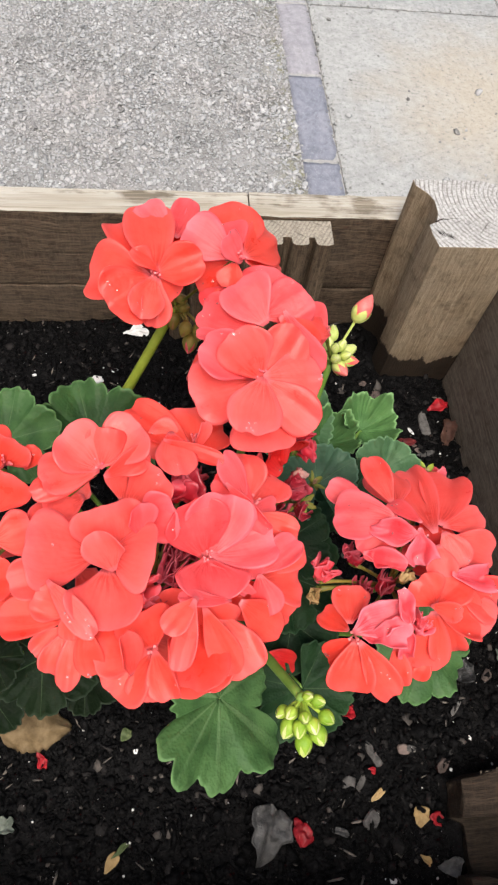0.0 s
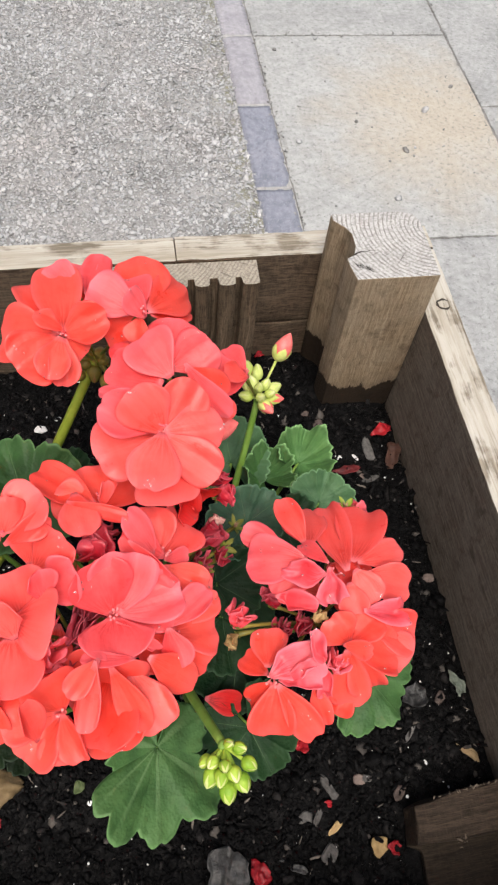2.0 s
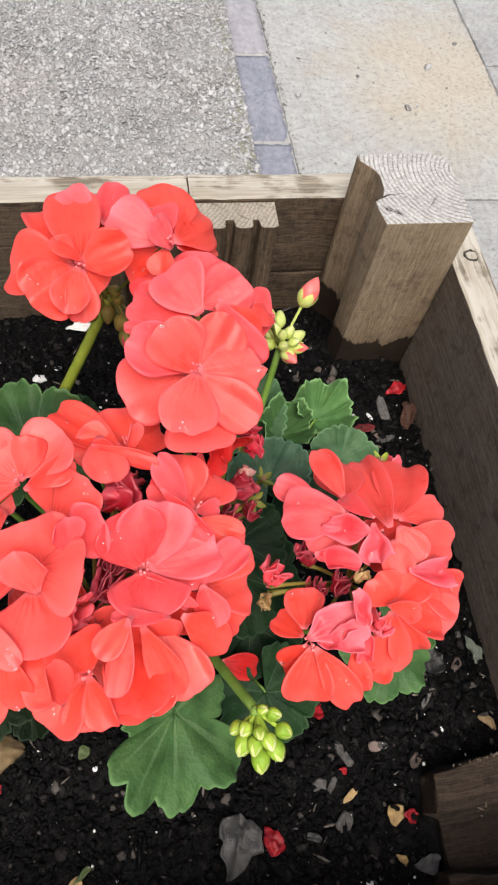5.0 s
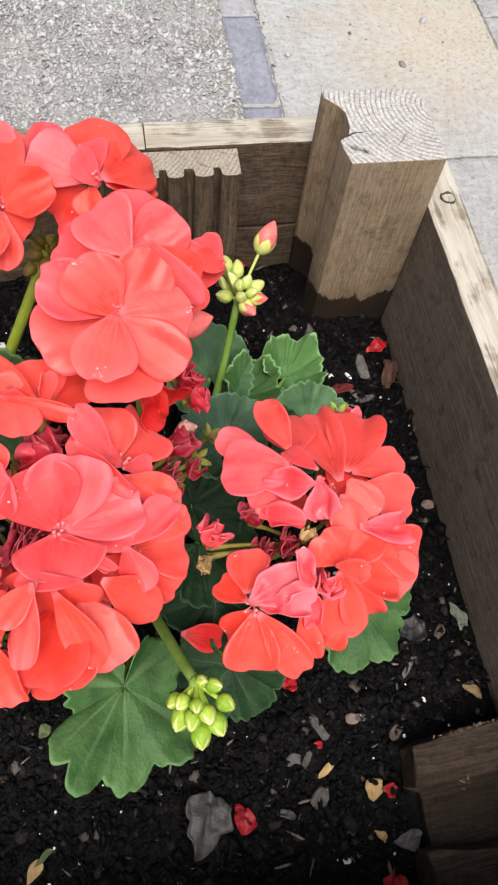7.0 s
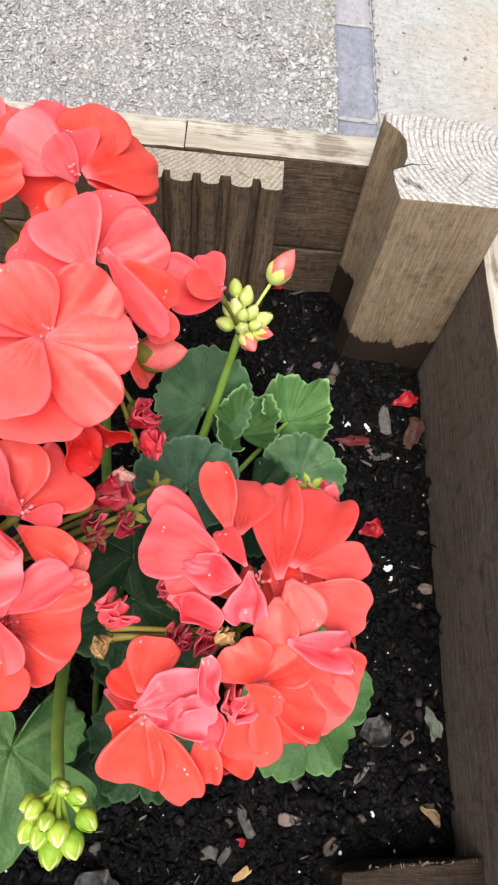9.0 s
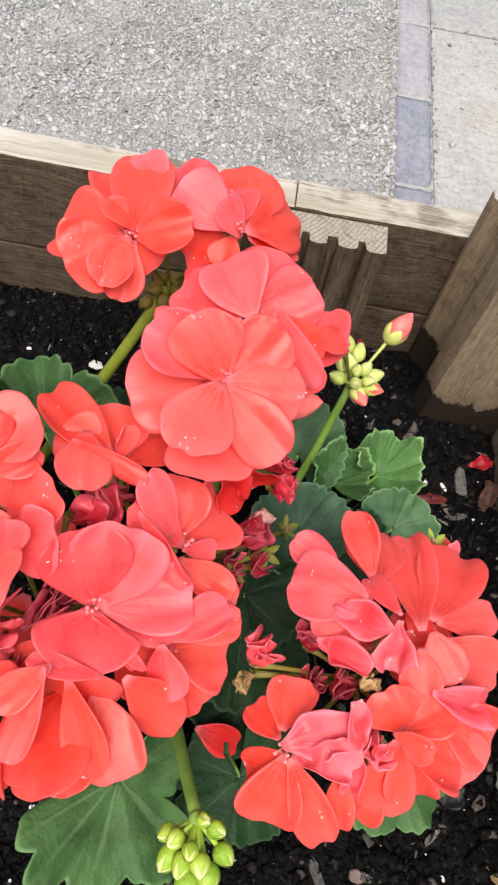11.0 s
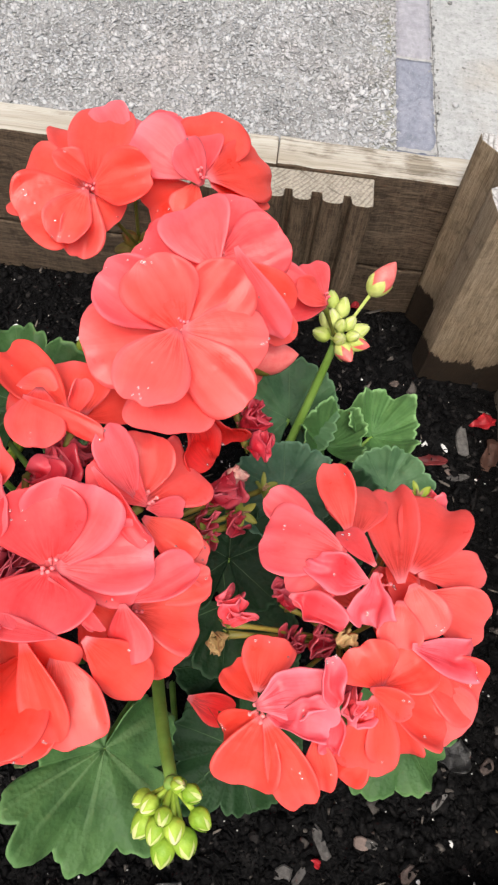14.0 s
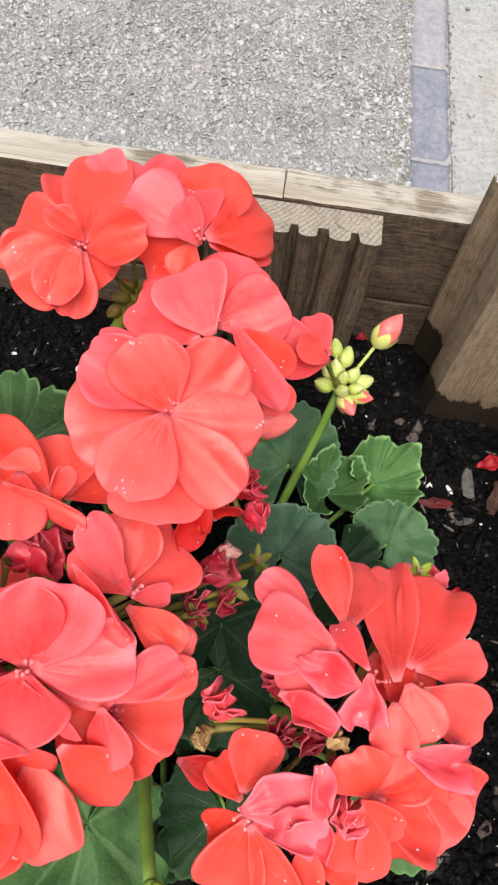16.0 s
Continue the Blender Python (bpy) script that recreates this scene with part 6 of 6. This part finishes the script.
withered(head_r, (-0.1475, -0.3230, 0.6160), (0.2, -0.2, 1), 0.0100, 3)
withered(head_r, (-0.1440, -0.3340, 0.6190), (0.1, -0.2, 1), 0.0120, 3, PINKISH)
withered(head_r, (-0.1640, -0.3000, 0.6120), (-0.3, 0.1, 1), 0.0110, 3)
withered(head_r, (-0.1480, -0.3150, 0.6300), (0.35, 0.10, 0.93), 0.0075, 2, STRAW)
withered(head_r, (-0.1845, -0.3135, 0.6190), (-0.6, -0.4, 0.5), 0.0075, 2, STRAW)
withered(head_r, (-0.1190, -0.2510, 0.5980), (-0.5, 0.8, 0.3), 0.0095, 2, PINKISH)
withered(head_r, (-0.1120, -0.2525, 0.5990), (0.9, 0.2, 0.2), 0.0105, 2, PINKISH)
bud(head_t, (-0.2400, -0.1350, 0.6050), (-0.333, 0.667, -0.667), 0.0103, 0.0058, 0.2, OLIVE, OLIVE_TIP)
bud(head_t, (-0.2390, -0.1410, 0.6000), (-0.371, -0.557, -0.743), 0.0103, 0.0068, 0.2, OLIVE, OLIVE_TIP)
bud(head_t, (-0.2370, -0.1440, 0.5920), (-0.183, -0.913, -0.365), 0.0126, 0.0080, 0.2, OLIVE, PINK_HUSK)
bud(head_t, (-0.2330, -0.1390, 0.5960), (0.000, -0.914, -0.406), 0.0113, 0.0060, 0.2, OLIVE, OLIVE_TIP)
bud(head_t, (-0.2410, -0.1340, 0.6100), (-0.384, 0.768, -0.512), 0.0103, 0.0050, 0.2, OLIVE, OLIVE_TIP)
bud(head_t, (-0.2472, -0.1302, 0.6000), (-0.707, -0.707, 0.000), 0.0030, 0.0070, 0.12, OLIVE, OLIVE_TIP)
bud(head_t, (-0.2472, -0.1313, 0.5987), (-0.092, -0.701, -0.708), 0.0123, 0.0077, 0.12, OLIVE, OLIVE_TIP)
bud(head_t, (-0.2487, -0.1306, 0.6000), (-0.950, -0.314, 0.000), 0.0103, 0.0064, 0.12, OLIVE, OLIVE_TIP)
bud(head_t, (-0.2466, -0.1295, 0.6004), (0.554, 0.648, 0.523), 0.0088, 0.0064, 0.12, OLIVE, OLIVE_TIP)
bud(head_t, (-0.2540, -0.1338, 0.5947), (-0.729, -0.403, -0.553), 0.0086, 0.0054, 0.12, OLIVE, OLIVE_TIP)
bud(head_t, (-0.2486, -0.1301, 0.6024), (-0.556, -0.025, 0.831), 0.0092, 0.0057, 0.12, OLIVE, OLIVE_TIP)
bud(head_c, (-0.1901, -0.1979, 0.6144), (0.945, 0.008, 0.326), 0.0232, 0.0145, 0.70, SEPAL, BUD_TIP)
bud(head_c, (-0.1897, -0.2159, 0.6076), (0.591, -0.799, -0.107), 0.0151, 0.0094, 0.75, SEPAL, PINK_HUSK)
spent(head_d, (-0.1769, -0.2505, 0.6000), (0.5, 0.1, 0.7), 0.0150)
spent(head_d, (-0.1843, -0.2637, 0.6060), (0.2, -0.5, 0.8), 0.0150)
spent(head_d, (-0.1958, -0.2761, 0.6120), (-0.1, -0.5, 0.8), 0.0120)
spent(head_d, (-0.1899, -0.2587, 0.6000), (0.6, -0.4, 0.6), 0.0130)
spent(head_r, (-0.1150, -0.2490, 0.6060), (0.2, 0.3, 0.9), 0.0150, YELLOW_STALK)
bud(head_c, (-0.2255, -0.1959, 0.6162), (-0.961, 0.089, 0.263), 0.0146, 0.0091, 0.70, SEPAL, BUD_TIP)

# ---- leaves ----
leaf((-0.2282, -0.3468, 0.5398), (0.530, -0.160, 0.833), (-0.101, -0.987, -0.125), 0.050, None, 0.07, 0.0, 24, GREEN_LEAF, 1, "large lobed green leaf with pale veins", shape=(
    (-168, 0.008), (-128, 0.031), (-81, 0.025), (-63, 0.0505), (-25, 0.0365), (-4, 0.0462), (13.7, 0.0380), (33, 0.0498), (43, 0.0415), (52, 0.0445), (64, 0.0235), (95, 0.030), (168, 0.008)))
leaf((-0.1020, -0.3200, 0.5220), (0.26, -0.26, 0.93), (0.55, -0.75, -0.36), 0.036, None, 0.12, 0.00, 40, GREEN_LEAF, 2)
leaf((-0.1090, -0.1590, 0.4960), (0.10, -0.10, 0.99), (0.80, 0.55, 0.10), 0.0245, None, 0.34, 0.36, 40, YOUNG_LEAF, 3, "crinkled young leaf cupped upward", 0.10)
leaf((-0.1370, -0.1690, 0.4950), (0.15, -0.15, 0.97), (-0.21, 0.91, 0.37), 0.021, None, 0.36, 0.45, 50, YOUNG_LEAF, 4, "", 0.10)
leaf((-0.1060, -0.2030, 0.5180), (0.05, -0.35, 0.93), (0.45, 0.80, 0.30), 0.0245, None, 0.16, 0.12, 34, MID_LEAF, 5, "", 0.12)

leaf((-0.1600, -0.1560, 0.5000), (-0.05, -0.40, 0.92), (-0.10, 0.90, 0.40), 0.036, None, 0.10, 0.06, 40, MID_LEAF, 7, "", 0.12, 5, 0.35)
leaf((-0.1650, -0.2340, 0.5650), (0.00, -0.42, 0.91), (-0.10, 0.90, 0.40), 0.025, None, 0.10, 0.10, 40, BLUE_LEAF, 8, "", 0.12)
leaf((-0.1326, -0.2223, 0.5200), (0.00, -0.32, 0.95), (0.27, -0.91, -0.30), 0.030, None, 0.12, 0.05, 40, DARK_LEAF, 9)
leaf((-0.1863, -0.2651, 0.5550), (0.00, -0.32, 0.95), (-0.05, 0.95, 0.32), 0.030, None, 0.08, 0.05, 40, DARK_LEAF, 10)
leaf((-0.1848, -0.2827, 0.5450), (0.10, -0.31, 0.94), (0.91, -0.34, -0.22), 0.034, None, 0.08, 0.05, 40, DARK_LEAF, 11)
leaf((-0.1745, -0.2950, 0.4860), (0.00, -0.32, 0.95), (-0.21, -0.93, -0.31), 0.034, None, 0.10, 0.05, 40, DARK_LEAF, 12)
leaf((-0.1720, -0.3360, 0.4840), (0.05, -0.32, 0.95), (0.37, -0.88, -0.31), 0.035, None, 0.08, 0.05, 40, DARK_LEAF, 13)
leaf((-0.2974, -0.1965, 0.5520), (-0.10, -0.36, 0.93), (-0.24, 0.91, 0.33), 0.042, None, 0.14, 0.05, 40, GREEN_LEAF, 14)
leaf((-0.3449, -0.2036, 0.5700), (-0.10, -0.36, 0.93), (0.20, 0.90, 0.37), 0.031, None, 0.10, 0.05, 40, GREEN_LEAF, 15)
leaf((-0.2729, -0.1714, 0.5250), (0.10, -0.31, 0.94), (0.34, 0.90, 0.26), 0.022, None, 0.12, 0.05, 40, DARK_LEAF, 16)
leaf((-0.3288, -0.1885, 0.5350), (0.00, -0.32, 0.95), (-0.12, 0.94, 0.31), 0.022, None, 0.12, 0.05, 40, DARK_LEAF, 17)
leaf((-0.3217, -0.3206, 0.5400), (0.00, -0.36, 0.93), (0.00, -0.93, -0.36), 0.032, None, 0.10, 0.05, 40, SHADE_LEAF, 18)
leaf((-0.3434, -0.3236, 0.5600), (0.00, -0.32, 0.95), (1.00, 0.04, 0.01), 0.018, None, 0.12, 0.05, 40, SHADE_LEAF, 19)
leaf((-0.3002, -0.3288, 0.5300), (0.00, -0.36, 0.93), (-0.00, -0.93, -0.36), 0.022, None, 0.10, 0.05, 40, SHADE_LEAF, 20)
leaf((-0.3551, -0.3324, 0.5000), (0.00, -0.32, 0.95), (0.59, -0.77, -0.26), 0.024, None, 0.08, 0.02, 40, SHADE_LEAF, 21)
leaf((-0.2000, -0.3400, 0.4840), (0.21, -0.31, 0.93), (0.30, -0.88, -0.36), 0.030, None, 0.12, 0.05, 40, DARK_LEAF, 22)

# ---- litter on the soil ----
BARK_GREY = plain_material("bark_grey", (0.024, 0.022, 0.020), (0.135, 0.127, 0.118), 330, 0.8)
BARK_PINK = plain_material("bark_pink", (0.045, 0.033, 0.028), (0.185, 0.138, 0.118), 330, 0.8)
WHITE_CHIP = plain_material("white_chip", (0.55, 0.54, 0.52), (0.82, 0.82, 0.80), 300, 0.7)
FLAKE = plain_material("grey_flake", (0.012, 0.0115, 0.011), (0.095, 0.092, 0.088), 210, 0.4, 0.4, 0.9, 0.1)
RED_FALLEN = plain_material("fallen_red", (0.14, 0.004, 0.008), (0.55, 0.020, 0.030), 150, 0.45, 0.4, 0.5, 0.2)
RED_DRY = plain_material("dried_red", (0.05, 0.006, 0.007), (0.17, 0.022, 0.022), 150, 0.6, 0.3, 0.5, 0.1)
BROWN_LEAF = plain_material("brown_leaf", (0.03, 0.015, 0.010), (0.11, 0.052, 0.036), 150, 0.6, 0.3, 0.5, 0.1)
DRY_LEAF = plain_material("dry_leaf", (0.13, 0.088, 0.042), (0.33, 0.235, 0.128), 120, 0.7, 0.2, 0.6, 0.15)
BLUE_CHIP = plain_material("blue_chip", (0.20, 0.38, 0.60), (0.40, 0.60, 0.80), 300, 0.5)
SPRIG = plain_material("green_sprig", (0.06, 0.09, 0.03), (0.17, 0.20, 0.09), 200, 0.6, 0.3, 0.4, 0.15)
VIOLET = plain_material("violet_petal", (0.16, 0.11, 0.36), (0.46, 0.38, 0.62), 200, 0.6, 0.3, 0.4, 0.15)
SAGE = plain_material("sage_scrap", (0.05, 0.062, 0.048), (0.18, 0.205, 0.165), 150, 0.7, 0.2, 0.5, 0.1)


def chip(x, y, length, width, turn, mat, label, category):
    """A small broken flake with a rough outline and uneven thickness."""
    r = random.Random(int(abs(x * 7919 + y * 104729) * 1000))
    bm = bmesh.new()
    n = 9
    z = soil_height(x, y) + 0.0015
    thick = max(0.0009, width * 0.28)
    low, high, mid = [], [], []
    for k in range(n):
        a = 2 * math.pi * k / n + r.uniform(-0.2, 0.2)
        ca, sa = math.cos(a), math.sin(a)
        e = 1.0 / max(abs(ca), abs(sa)) ** 0.55
        px, py = ca * length / 2 * e * r.uniform(0.78, 1.02), sa * width / 2 * e * r.uniform(0.75, 1.05)
        t = r.uniform(-0.15, 0.15) * thick
        low.append(bm.verts.new((px * 0.86, py * 0.86, 0)))
        mid.append(bm.verts.new((px, py, thick * 0.5 + t)))
        high.append(bm.verts.new((px * 0.84, py * 0.84, thick + t)))
    for k in range(n):
        j = (k + 1) % n
        bm.faces.new((low[k], low[j], mid[j], mid[k]))
        bm.faces.new((mid[k], mid[j], high[j], high[k]))
    top = bm.verts.new((r.uniform(-0.1, 0.1) * length, 0, thick * 1.2))
    for k in range(n):
        bm.faces.new((high[k], high[(k + 1) % n], top))
    bm.faces.new(list(reversed(low)))
    name = category.replace(" ", "_")
    ob = alone(name, bm, mat, label, category, "litter on the compost")
    ob.matrix_world = pose(x, y, z - 0.0008, r.uniform(-10, 10), r.uniform(-10, 10), turn)
    return ob


def curl(x, y, length, width, turn, mat, label, category):
    """A thin dried scrap: an oval sheet, curled and creased."""
    seed = int(abs(x * 7919 + y * 104729) * 1000)
    r = random.Random(seed)
    lift = width * 0.10
    bm = petal_mesh(Vector((-length / 2, 0, lift)), Vector((1, 0, 0)), Vector((0, 0, 1)), length, width * 1.1, r.uniform(0.1, 0.4), r.uniform(0.05, 0.25), r.uniform(0.08, 0.16), seed, 0.0006)
    for v in bm.verts:
        p = Vector(v.co) / max(length, 0.006) * 2.2 + Vector((seed % 97, 0, 0))
        v.co += Vector((noise.noise(p), noise.noise(p + Vector((7, 3, 1))), 0.8 * noise.noise(p * 1.6 + Vector((2, 9, 4))))) * width * 0.20
    if category in ("flake", "fallen petal", "dead leaf"):
        crumple(bm, length, 0.10 if category == "flake" else 0.13, seed, 3.4)
    ob = alone(category.replace(" ", "_"), bm, mat, label, category, "litter on the compost")
    ob.matrix_world = pose(x, y, soil_height(x, y) + 0.0024, r.uniform(-12, 12), r.uniform(-8, 8), turn)
    return ob


def folded_leaf(x, y, length, width, turn, mat, label, category):
    """A dead leaf folded along its midrib, with pointed ends and a torn edge."""
    r = random.Random(31)
    rows, uvs = [], []
    for i in range(29):
        s = i / 28
        half = width / 2 * (math.sin(math.pi * s ** 0.85) ** 0.75 + 0.05)
        half *= 1.0 + r.uniform(-0.10, 0.08)
        row, urow = [], []
        for j in range(13):
            f = j / 6 - 1
            out = half * f * (1.15 if f > 0 else 0.9)
            z = width * (0.30 * (1 - abs(f) ** 1.2) - (0.05 if f < 0 else 0.0)) + 0.0012 * math.sin(17 * s + 4 * f)
            row.append(Vector((length * (s - 0.5), out, z + 0.10 * width * math.sin(3 * s))))
            urow.append((s, (f + 1) / 2))
        rows.append(row)
        uvs.append(urow)
    bm = shell(rows, uvs, 0.0007)
    crumple(bm, length, 0.035, 5, 4.0)
    ob = alone(category.replace(" ", "_"), bm, mat, label, category, "litter on the compost")
    ob.matrix_world = pose(x, y, soil_height(x, y) + 0.0018, 4, -3, turn)
    return ob


alone("fallen_petal", petal_mesh(Vector((-0.1980, -0.3175, 0.4972)), Vector((0.896, -0.152, -0.418)), Vector((0.05, -0.35, 0.9)), 0.0263, 0.0163, 0.15, 0.12, 0.05, 77), FADING, "fallen red petal caught on a dark green leaf", "fallen petal")
chip(-0.1208, -0.3735, 0.0205, 0.0068, -63, BARK_GREY, 'grey-brown flat chip of bark on the compost', 'bark chip')
chip(-0.0564, -0.3487, 0.0161, 0.0043, 45, BARK_GREY, 'grey-brown flat chip of bark on the compost', 'bark chip')
chip(-0.1271, -0.4117, 0.0138, 0.0112, 45, BARK_GREY, 'grey-brown flat chip of bark on the compost', 'bark chip')
chip(-0.1395, -0.3886, 0.0114, 0.0087, -8, BARK_GREY, 'grey-brown flat chip of bark on the compost', 'bark chip')
chip(-0.1311, -0.3899, 0.0121, 0.0047, 57, BARK_GREY, 'grey-brown flat chip of bark on the compost', 'bark chip')
chip(-0.0937, -0.3718, 0.0090, 0.0055, -8, BARK_GREY, 'grey-brown flat chip of bark on the compost', 'bark chip')
chip(-0.0309, -0.1175, 0.0266, 0.0097, -85, BARK_GREY, 'grey-brown flat chip of bark on the compost', 'bark chip')
chip(-0.0650, -0.3736, 0.0140, 0.0042, 54, BARK_GREY, 'grey-brown flat chip of bark on the compost', 'bark chip')
chip(-0.0360, -0.1479, 0.0173, 0.0060, 15, BARK_GREY, 'grey-brown flat chip of bark on the compost', 'bark chip')
chip(-0.0739, -0.3836, 0.0131, 0.0069, 44, BARK_PINK, 'pinkish-brown flake of bark on the compost', 'bark chip')
chip(-0.0990, -0.3716, 0.0097, 0.0076, -8, BARK_PINK, 'pinkish-brown flake of bark on the compost', 'bark chip')
chip(-0.0277, -0.3274, 0.0111, 0.0074, 45, BARK_PINK, 'pinkish-brown flake of bark on the compost', 'bark chip')
chip(-0.0094, -0.2379, 0.0113, 0.0081, 2, BARK_PINK, 'pinkish-brown flake of bark on the compost', 'bark chip')
chip(-0.0714, -0.0918, 0.0107, 0.0089, -5, BARK_PINK, 'pinkish-brown flake of bark on the compost', 'bark chip')
chip(-0.0436, -0.1420, 0.0130, 0.0061, -53, BARK_PINK, 'pinkish-brown flake of bark on the compost', 'bark chip')
chip(-0.0806, -0.0799, 0.0090, 0.0063, -5, BARK_PINK, 'pinkish-brown flake of bark on the compost', 'bark chip')
chip(-0.1177, -0.4453, 0.0051, 0.0038, -9, WHITE_CHIP, 'tiny white stone chip on the compost', 'stone chip')
chip(-0.0594, -0.1239, 0.0079, 0.0061, -6, WHITE_CHIP, 'tiny white stone chip on the compost', 'stone chip')
chip(-0.0439, -0.1240, 0.0097, 0.0035, -65, WHITE_CHIP, 'tiny white stone chip on the compost', 'stone chip')
chip(-0.0692, -0.3863, 0.0024, 0.0024, -8, WHITE_CHIP, 'tiny white stone chip on the compost', 'stone chip')
chip(-0.1056, -0.1174, 0.0039, 0.0035, -6, WHITE_CHIP, 'tiny white stone chip on the compost', 'stone chip')
chip(-0.1736, -0.4313, 0.0016, 0.0016, -9, WHITE_CHIP, 'tiny white stone chip on the compost', 'stone chip')
chip(-0.0338, -0.2261, 0.0081, 0.0057, 13, WHITE_CHIP, 'tiny white stone chip on the compost', 'stone chip')
chip(-0.0334, -0.2327, 0.0056, 0.0040, -6, WHITE_CHIP, 'tiny white stone chip on the compost', 'stone chip')
chip(-0.0682, -0.3052, 0.0097, 0.0060, 1, WHITE_CHIP, 'tiny white stone chip on the compost', 'stone chip')
chip(-0.0502, -0.3668, 0.0056, 0.0021, -60, WHITE_CHIP, 'tiny white stone chip on the compost', 'stone chip')
chip(-0.2932, -0.0652, 0.0066, 0.0052, 0, WHITE_CHIP, 'tiny white stone chip on the compost', 'stone chip')
chip(-0.3074, -0.0747, 0.0122, 0.0084, 11, WHITE_CHIP, 'tiny white stone chip on the compost', 'stone chip')
chip(-0.3103, -0.2873, 0.0023, 0.0023, -3, WHITE_CHIP, 'tiny white stone chip on the compost', 'stone chip')
chip(-0.3588, -0.0677, 0.0047, 0.0028, 0, WHITE_CHIP, 'tiny white stone chip on the compost', 'stone chip')
chip(-0.2760, -0.3607, 0.0036, 0.0036, -4, WHITE_CHIP, 'tiny white stone chip on the compost', 'stone chip')
curl(-0.1943, -0.4144, 0.0345, 0.0243, 70, FLAKE, 'thin greyish papery flake on the compost', 'flake')
curl(-0.0803, -0.4403, 0.0168, 0.0084, 3, FLAKE, 'thin greyish papery flake on the compost', 'flake')
curl(-0.0485, -0.3266, 0.0202, 0.0147, 10, FLAKE, 'thin greyish papery flake on the compost', 'flake')
curl(-0.1512, -0.4151, 0.0195, 0.0032, -27, FLAKE, 'thin greyish papery flake on the compost', 'flake')
curl(-0.2759, -0.0180, 0.0227, 0.0138, 12, WHITE_CHIP, 'crumpled white scrap lying on the compost', 'scrap')
curl(-0.1735, -0.4144, 0.0161, 0.0097, -65, RED_FALLEN, 'fallen red petal lying on the compost', 'fallen petal')
curl(-0.0862, -0.4132, 0.0080, 0.0067, -9, RED_FALLEN, 'fallen red petal lying on the compost', 'fallen petal')
curl(-0.0152, -0.1008, 0.0207, 0.0108, 21, RED_FALLEN, 'fallen red petal lying on the compost', 'fallen petal')
curl(-0.1227, -0.3828, 0.0047, 0.0041, -8, RED_FALLEN, 'fallen red petal lying on the compost', 'fallen petal')
curl(-0.1355, -0.3449, 0.0119, 0.0091, 10, RED_FALLEN, 'fallen red petal lying on the compost', 'fallen petal')
curl(-0.0925, -0.4622, 0.0177, 0.0126, 52, RED_FALLEN, 'fallen red petal lying on the compost', 'fallen petal')
curl(-0.0450, -0.2031, 0.0169, 0.0125, 14, RED_FALLEN, 'fallen red petal lying on the compost', 'fallen petal')
curl(-0.1097, -0.0044, 0.0094, 0.0060, 32, RED_FALLEN, 'fallen red petal lying on the compost', 'fallen petal')
curl(-0.3349, -0.3616, 0.0121, 0.0057, -66, RED_FALLEN, 'fallen red petal lying on the compost', 'fallen petal')
curl(-0.0563, -0.1386, 0.0242, 0.0052, 5, RED_DRY, 'dried dark red petal on the compost', 'fallen petal')
curl(-0.0090, -0.1261, 0.0292, 0.0124, 67, BROWN_LEAF, 'curled brown dead leaf against the side board', 'dead leaf')
folded_leaf(-0.3384, -0.3451, 0.0440, 0.0260, 2, DRY_LEAF, "dry light-brown folded leaf lying on the compost", "dead leaf")
curl(-0.0176, -0.3648, 0.0179, 0.0057, -39, DRY_LEAF, 'dry light-brown curled leaf on the compost', 'dead leaf')
curl(-0.0117, -0.3188, 0.0187, 0.0090, -74, SAGE, 'wilted grey-green leaf scrap by the side board', 'dead leaf')
curl(-0.0952, -0.4118, 0.0120, 0.0113, 65, STRAW, 'straw-yellow dry husk on the compost', 'husk')
curl(-0.1217, -0.3975, 0.0114, 0.0047, 35, STRAW, 'straw-yellow dry husk on the compost', 'husk')
curl(-0.0967, -0.4356, 0.0084, 0.0045, -46, STRAW, 'straw-yellow dry husk on the compost', 'husk')
chip(-0.1165, -0.4625, 0.0144, 0.0075, -5, BARK_PINK, 'smooth brown pebble of bark on the compost', 'bark chip')
chip(-0.0358, -0.2207, 0.0072, 0.0040, 14, BLUE_CHIP, 'tiny pale blue chip on the compost', 'chip')
curl(-0.2856, -0.4157, 0.0130, 0.0030, 35, SPRIG, 'small green sprig lying on the compost', 'sprig')
curl(-0.2906, -0.4218, 0.0130, 0.0066, 50, STRAW, 'straw-yellow dry husk on the compost', 'husk')
curl(-0.3727, -0.3716, 0.0165, 0.0036, 81, VIOLET, 'fallen violet petal on the compost', 'fallen petal')
curl(-0.3555, -0.3966, 0.0150, 0.0082, -2, SAGE, 'pale dry scrap of leaf on the compost', 'dead leaf')
curl(-0.2824, -0.3514, 0.0088, 0.0066, 54, SPRIG, 'tiny green seedling on the compost', 'seedling')
